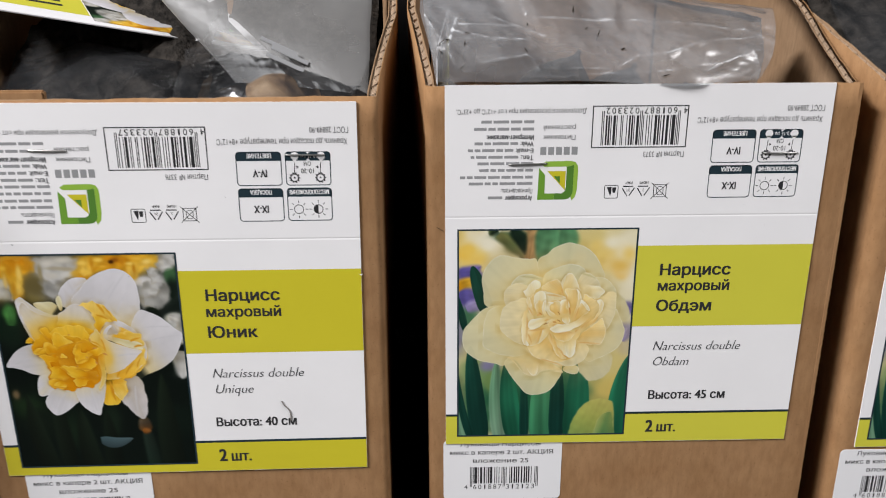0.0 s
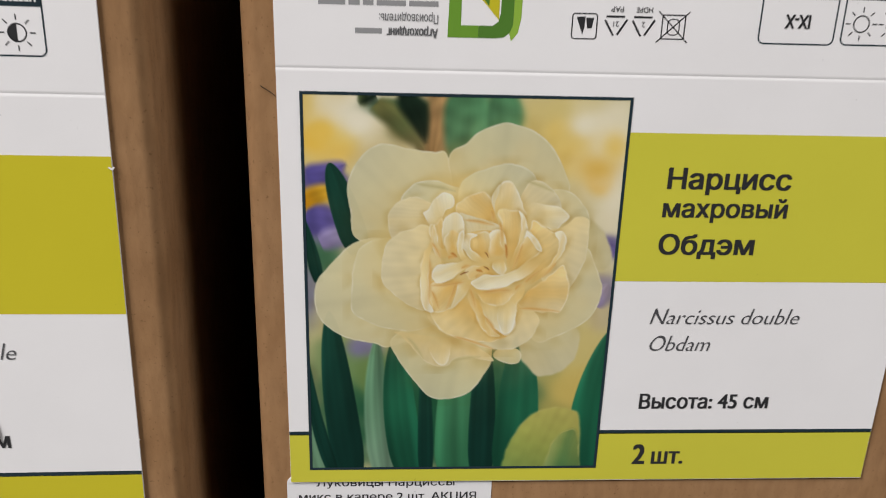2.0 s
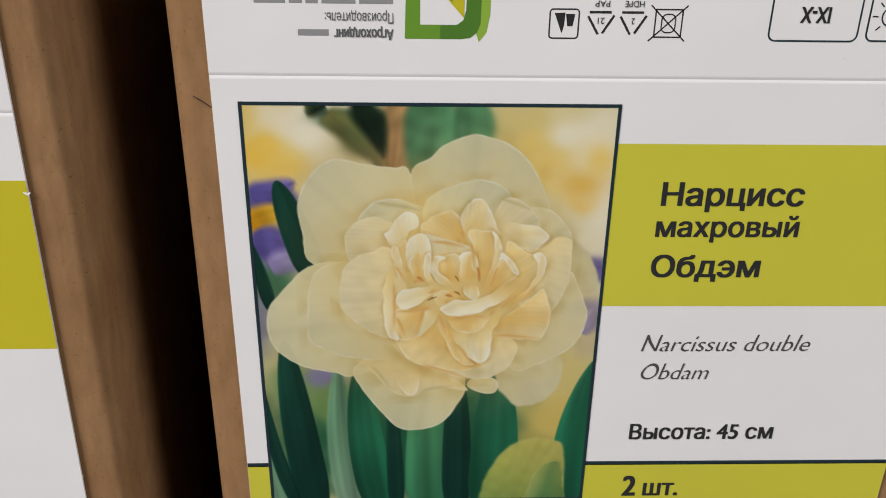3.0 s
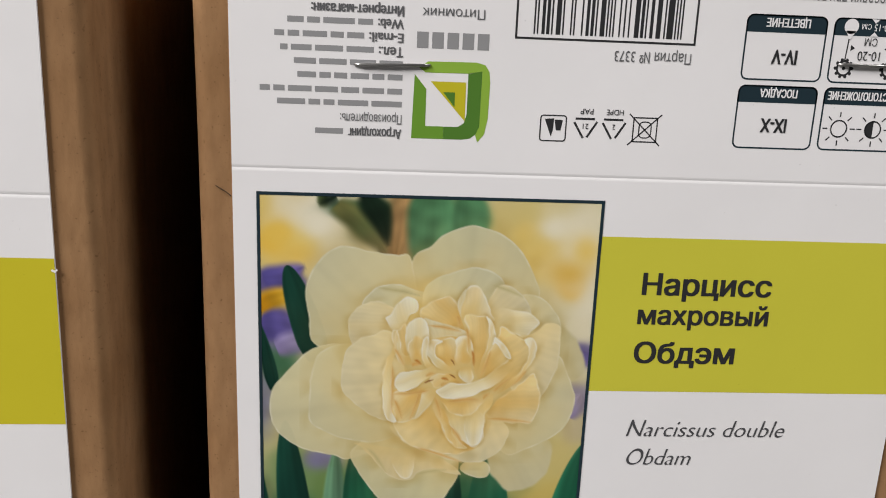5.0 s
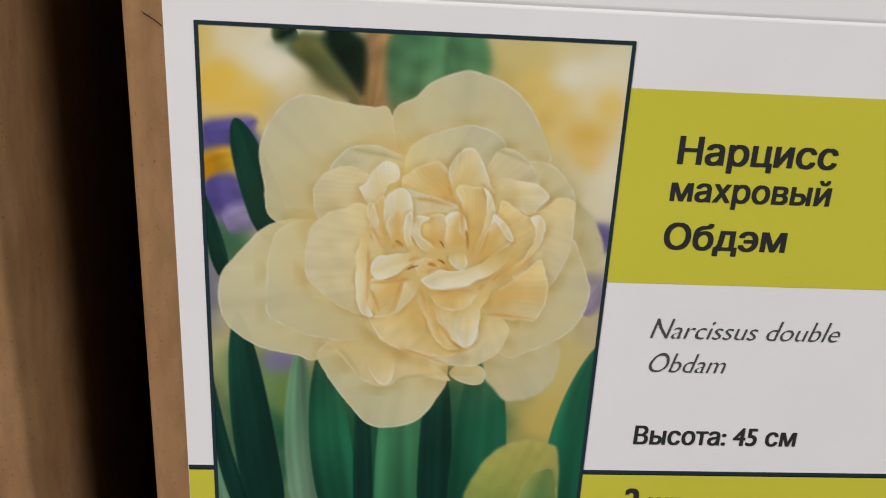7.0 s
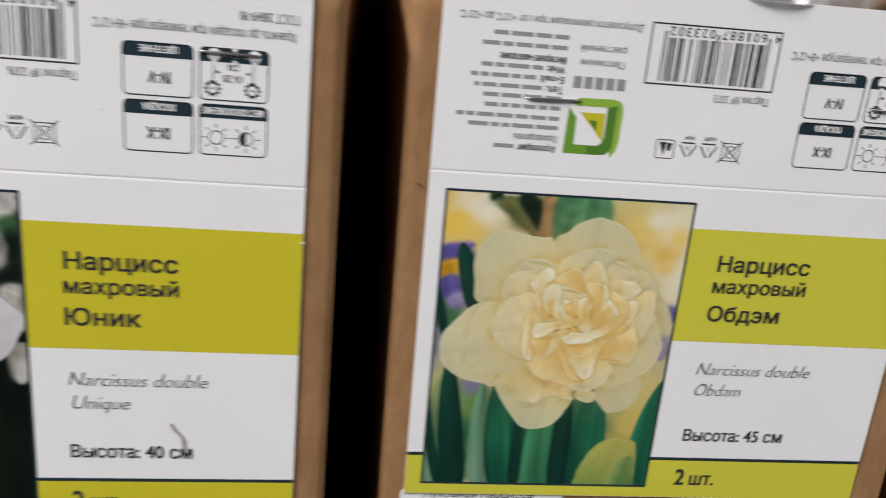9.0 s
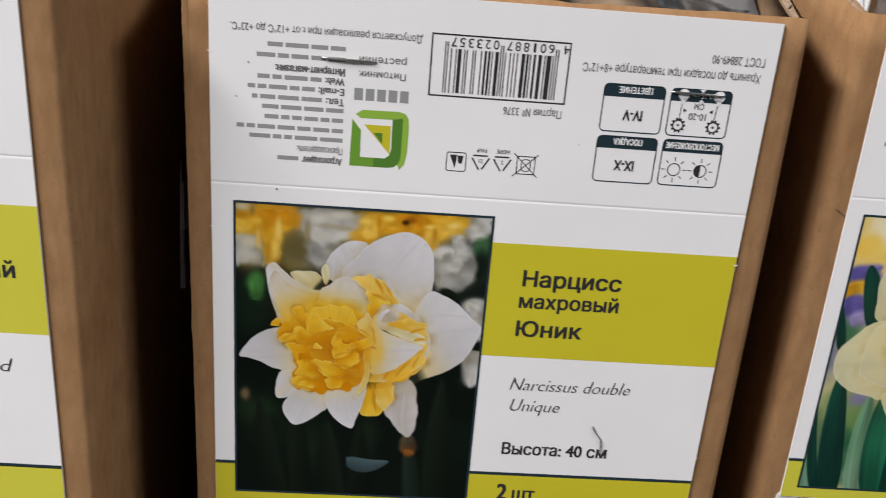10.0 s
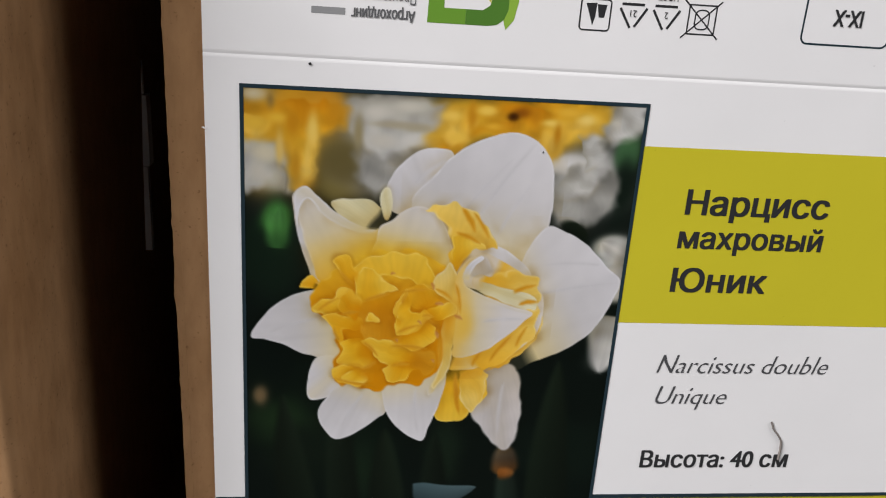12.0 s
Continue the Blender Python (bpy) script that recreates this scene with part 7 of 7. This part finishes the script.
for k, (x, z) in enumerate(((0, 0), (1.5, 2.2), (-2.0, 5.0))):
    bm = bmesh.new()
    add_box(bm, 0, 0, 0, 0.013, 0.0002, 0.0017)
    strip = part("printed_bar", bm, GREY_FINE, heap)
    strip.matrix_local = pose(-0.0620 + x * 0.001, 0.0195 + 0.0012 * k, 0.2062 + z * 0.001, -48, 26, 6)

bm = bmesh.new()
add_box(bm, -0.1560, 0.0042, 0.150, -0.1292, 0.0068, 0.1975)
bmesh.ops.bevel(bm, geom=list(bm.edges), offset=0.0006, segments=2, affect="EDGES")
flap = part("inner_flap", bm, KRAFT, box_unique, "folded inner flap of brown board")
flap.matrix_parent_inverse = box_unique.matrix_world.inverted()

# the box with the cream daffodil
heap = pack("crumpled milky bag bulging over the box front")
BAG_FOOT = [(-0.0060, 0.0045, 0.1992), (0.0200, 0.0040, 0.1991), (0.0460, 0.0040, 0.1991), (0.0720, -0.0012, 0.1984), (0.0965, 0.0060, 0.1990)]
BAG_RIDGE = [(-0.0115, 0.0220, 0.2195), (0.0170, 0.0200, 0.2170), (0.0470, 0.0220, 0.2168), (0.0730, 0.0220, 0.2160), (0.1085, 0.0270, 0.2125)]
BAG_REAR = [(-0.0110, 0.0700, 0.2250), (0.0200, 0.0750, 0.2330), (0.0500, 0.0750, 0.2310), (0.0780, 0.0620, 0.2225), (0.1120, 0.0460, 0.2172)]
FRONT_CREASES = [
    (0.32, 0.50, 0.62, 0.49, 0.012, 0.0011), (0.60, 0.49, 0.90, 0.47, 0.012, 0.0010), (0.90, 0.47, 0.99, 0.36, 0.011, 0.0008),
    (0.54, 0.10, 0.60, 0.19, 0.012, 0.0009), (0.60, 0.19, 0.68, 0.21, 0.012, 0.0010), (0.68, 0.21, 0.92, 0.40, 0.011, 0.0012),
    (0.15, 0.13, 0.28, 0.20, 0.014, 0.0012), (0.28, 0.20, 0.33, 0.10, 0.012, 0.0008), (0.33, 0.10, 0.52, 0.09, 0.010, 0.0006),
    (0.07, 0.22, 0.12, 0.48, 0.016, 0.0013), (0.10, 0.36, 0.20, 0.30, 0.016, 0.0012), (0.12, 0.42, 0.27, 0.44, 0.014, 0.0010),
]
SIDE_CREASES = [
    (0.02, 0.48, 0.08, 0.12, 0.014, 0.0011), (0.13, 0.30, 0.30, 0.34, 0.010, 0.0007), (0.20, 0.52, 0.34, 0.36, 0.012, 0.0009),
    (0.80, 0.10, 0.94, 0.26, 0.014, 0.0012), (0.84, 0.24, 0.96, 0.12, 0.012, 0.0010), (0.90, 0.30, 0.97, 0.06, 0.012, 0.0010),
    (0.62, 0.08, 0.86, 0.16, 0.010, 0.0006), (0.28, 0.05, 0.40, 0.03, 0.012, 0.0006), (0.40, 0.04, 0.58, 0.07, 0.010, 0.0005),
    (0.05, 0.72, 0.24, 0.60, 0.016, 0.0012), (0.26, 0.80, 0.30, 0.52, 0.014, 0.0010),
]
table = pillow_rows(BAG_FOOT, BAG_RIDGE, BAG_REAR, FRONT_CREASES + SIDE_CREASES, 0.0016, 12.4, 190, 96)
pillow(heap, FILM_CREASED, table, "crumpled milky polythene bag with white creases")
inner = pillow_rows([(x, y + 0.004, z - 0.004) for x, y, z in BAG_FOOT], [(x * 0.97 + 0.001, y + 0.006, z - 0.0025) for x, y, z in BAG_RIDGE], [(x, y + 0.004, z - 0.004) for x, y, z in BAG_REAR], SIDE_CREASES[:4], 0.0030, 31.7, 120, 60)
pillow(heap, FILM_MILKY, inner, "inner layer of crumpled clear polythene")
for k, (x, y, z, lean) in enumerate(((0.030, 0.036, 0.174, -22), (0.052, 0.038, 0.170, -30), (0.041, 0.028, 0.166, -12), (0.075, 0.040, 0.164, -22), (0.012, 0.045, 0.164, -22), (0.090, 0.050, 0.160, -15))):
    bulb(heap, x, y, z, 0.0165, k + 7.1, lean)
header_card(heap, basis((-0.0058, 0.012, 0.205), (0.06, 1.0, 0.06), (0, -0.06, 1)), cream_picture, 0.1187)

# crumbs of peat and root on that bag
bm = bmesh.new()
rng = random.Random(8)
CRUMBS = ((0.05, 0.25), (0.04, 0.19), (0.075, 0.27), (0.12, 0.26), (0.10, 0.09), (0.46, 0.41), (0.49, 0.35), (0.56, 0.24), (0.68, 0.06), (0.28, 0.24), (0.43, 0.54), (0.30, 0.45), (0.13, 0.33))
for u, v in CRUMBS:
    p = table[round(v * 96)][round(u * 190)][0] + Vector((0, -0.0005, 0.0003))
    turn = rng.uniform(0, 3.14)
    ln, w = rng.uniform(0.0006, 0.0020), rng.uniform(0.00012, 0.0003)
    d, e = Vector((math.cos(turn), 0, math.sin(turn))) * ln, Vector((-math.sin(turn), 0, math.cos(turn))) * w
    v = [bm.verts.new(p + q + Vector((0, h, 0))) for h in (0, 0.0002) for q in (-d - e * 0.3, -e, d, e)]
    bm.faces.new(v[:4])
    bm.faces.new(v[7:3:-1])
    for i in range(4):
        bm.faces.new((v[i], v[4 + i], v[4 + (i + 1) % 4], v[(i + 1) % 4]))
tagged(link("peat_crumbs", bm, FIBRE), "dark crumbs of peat and root on the bag", "peat crumbs", kind="stuff")

# the box beyond it
heap = pack("clear bag of dark brown bulbs in the open box")
film(heap, FILM_CLEAR, (0.142, 0.006, 0.188), (0.268, 0.006, 0.190), (0.142, 0.080, 0.228), (0.268, 0.080, 0.228), 0.004, 0.006, 21.0)
dark_fill(heap, 0.142, 0.268, 0.008, 0.11, 0.184, 0.232, 6.2)
for k, (x, y, z) in enumerate(((0.158, 0.060, 0.160), (0.184, 0.062, 0.160), (0.168, 0.090, 0.172))):
    bulb(heap, x, y, z, 0.018, k + 2.6, -20)

# ---- a hair and a wire end on the cards, fibres on the boards ----


def hair(parent, name, label, pts, r, material):
    curve = bpy.data.curves.new(name, "CURVE")
    curve.dimensions, curve.bevel_depth, curve.bevel_resolution = "3D", r, 1
    spline = curve.splines.new("POLY")
    spline.points.add(len(pts) - 1)
    for p, q in zip(spline.points, pts):
        p.co = (*q, 1)
    curve.materials.append(material)
    ob = new(name, curve)
    ob.parent = parent
    return tagged(ob, label)


def arc(x0, z0, x1, z1, sag, y=-0.0006, n=9):
    out = []
    for i in range(n):
        k = i / (n - 1)
        out.append((x0 + (x1 - x0) * k + sag * math.sin(math.pi * k), y, z0 + (z1 - z0) * k))
    return out


hair(box_unique, "root_hair", "bent dark root hair stuck on the card", [(0.0999, -0.0007, 0.0937), (0.1005, -0.0007, 0.0923), (0.1015, -0.0007, 0.0912), (0.1024, -0.0007, 0.0899), (0.1026, -0.0007, 0.0882), (0.1026, -0.0007, 0.086)], 0.00019, HAIR)
hair(box_obdam, "root_hair", "fine dark hair on the board", arc(0.0034, 0.1527, 0.0060, 0.1509, 0.0002, -0.0002), 0.00007, FIBRE)
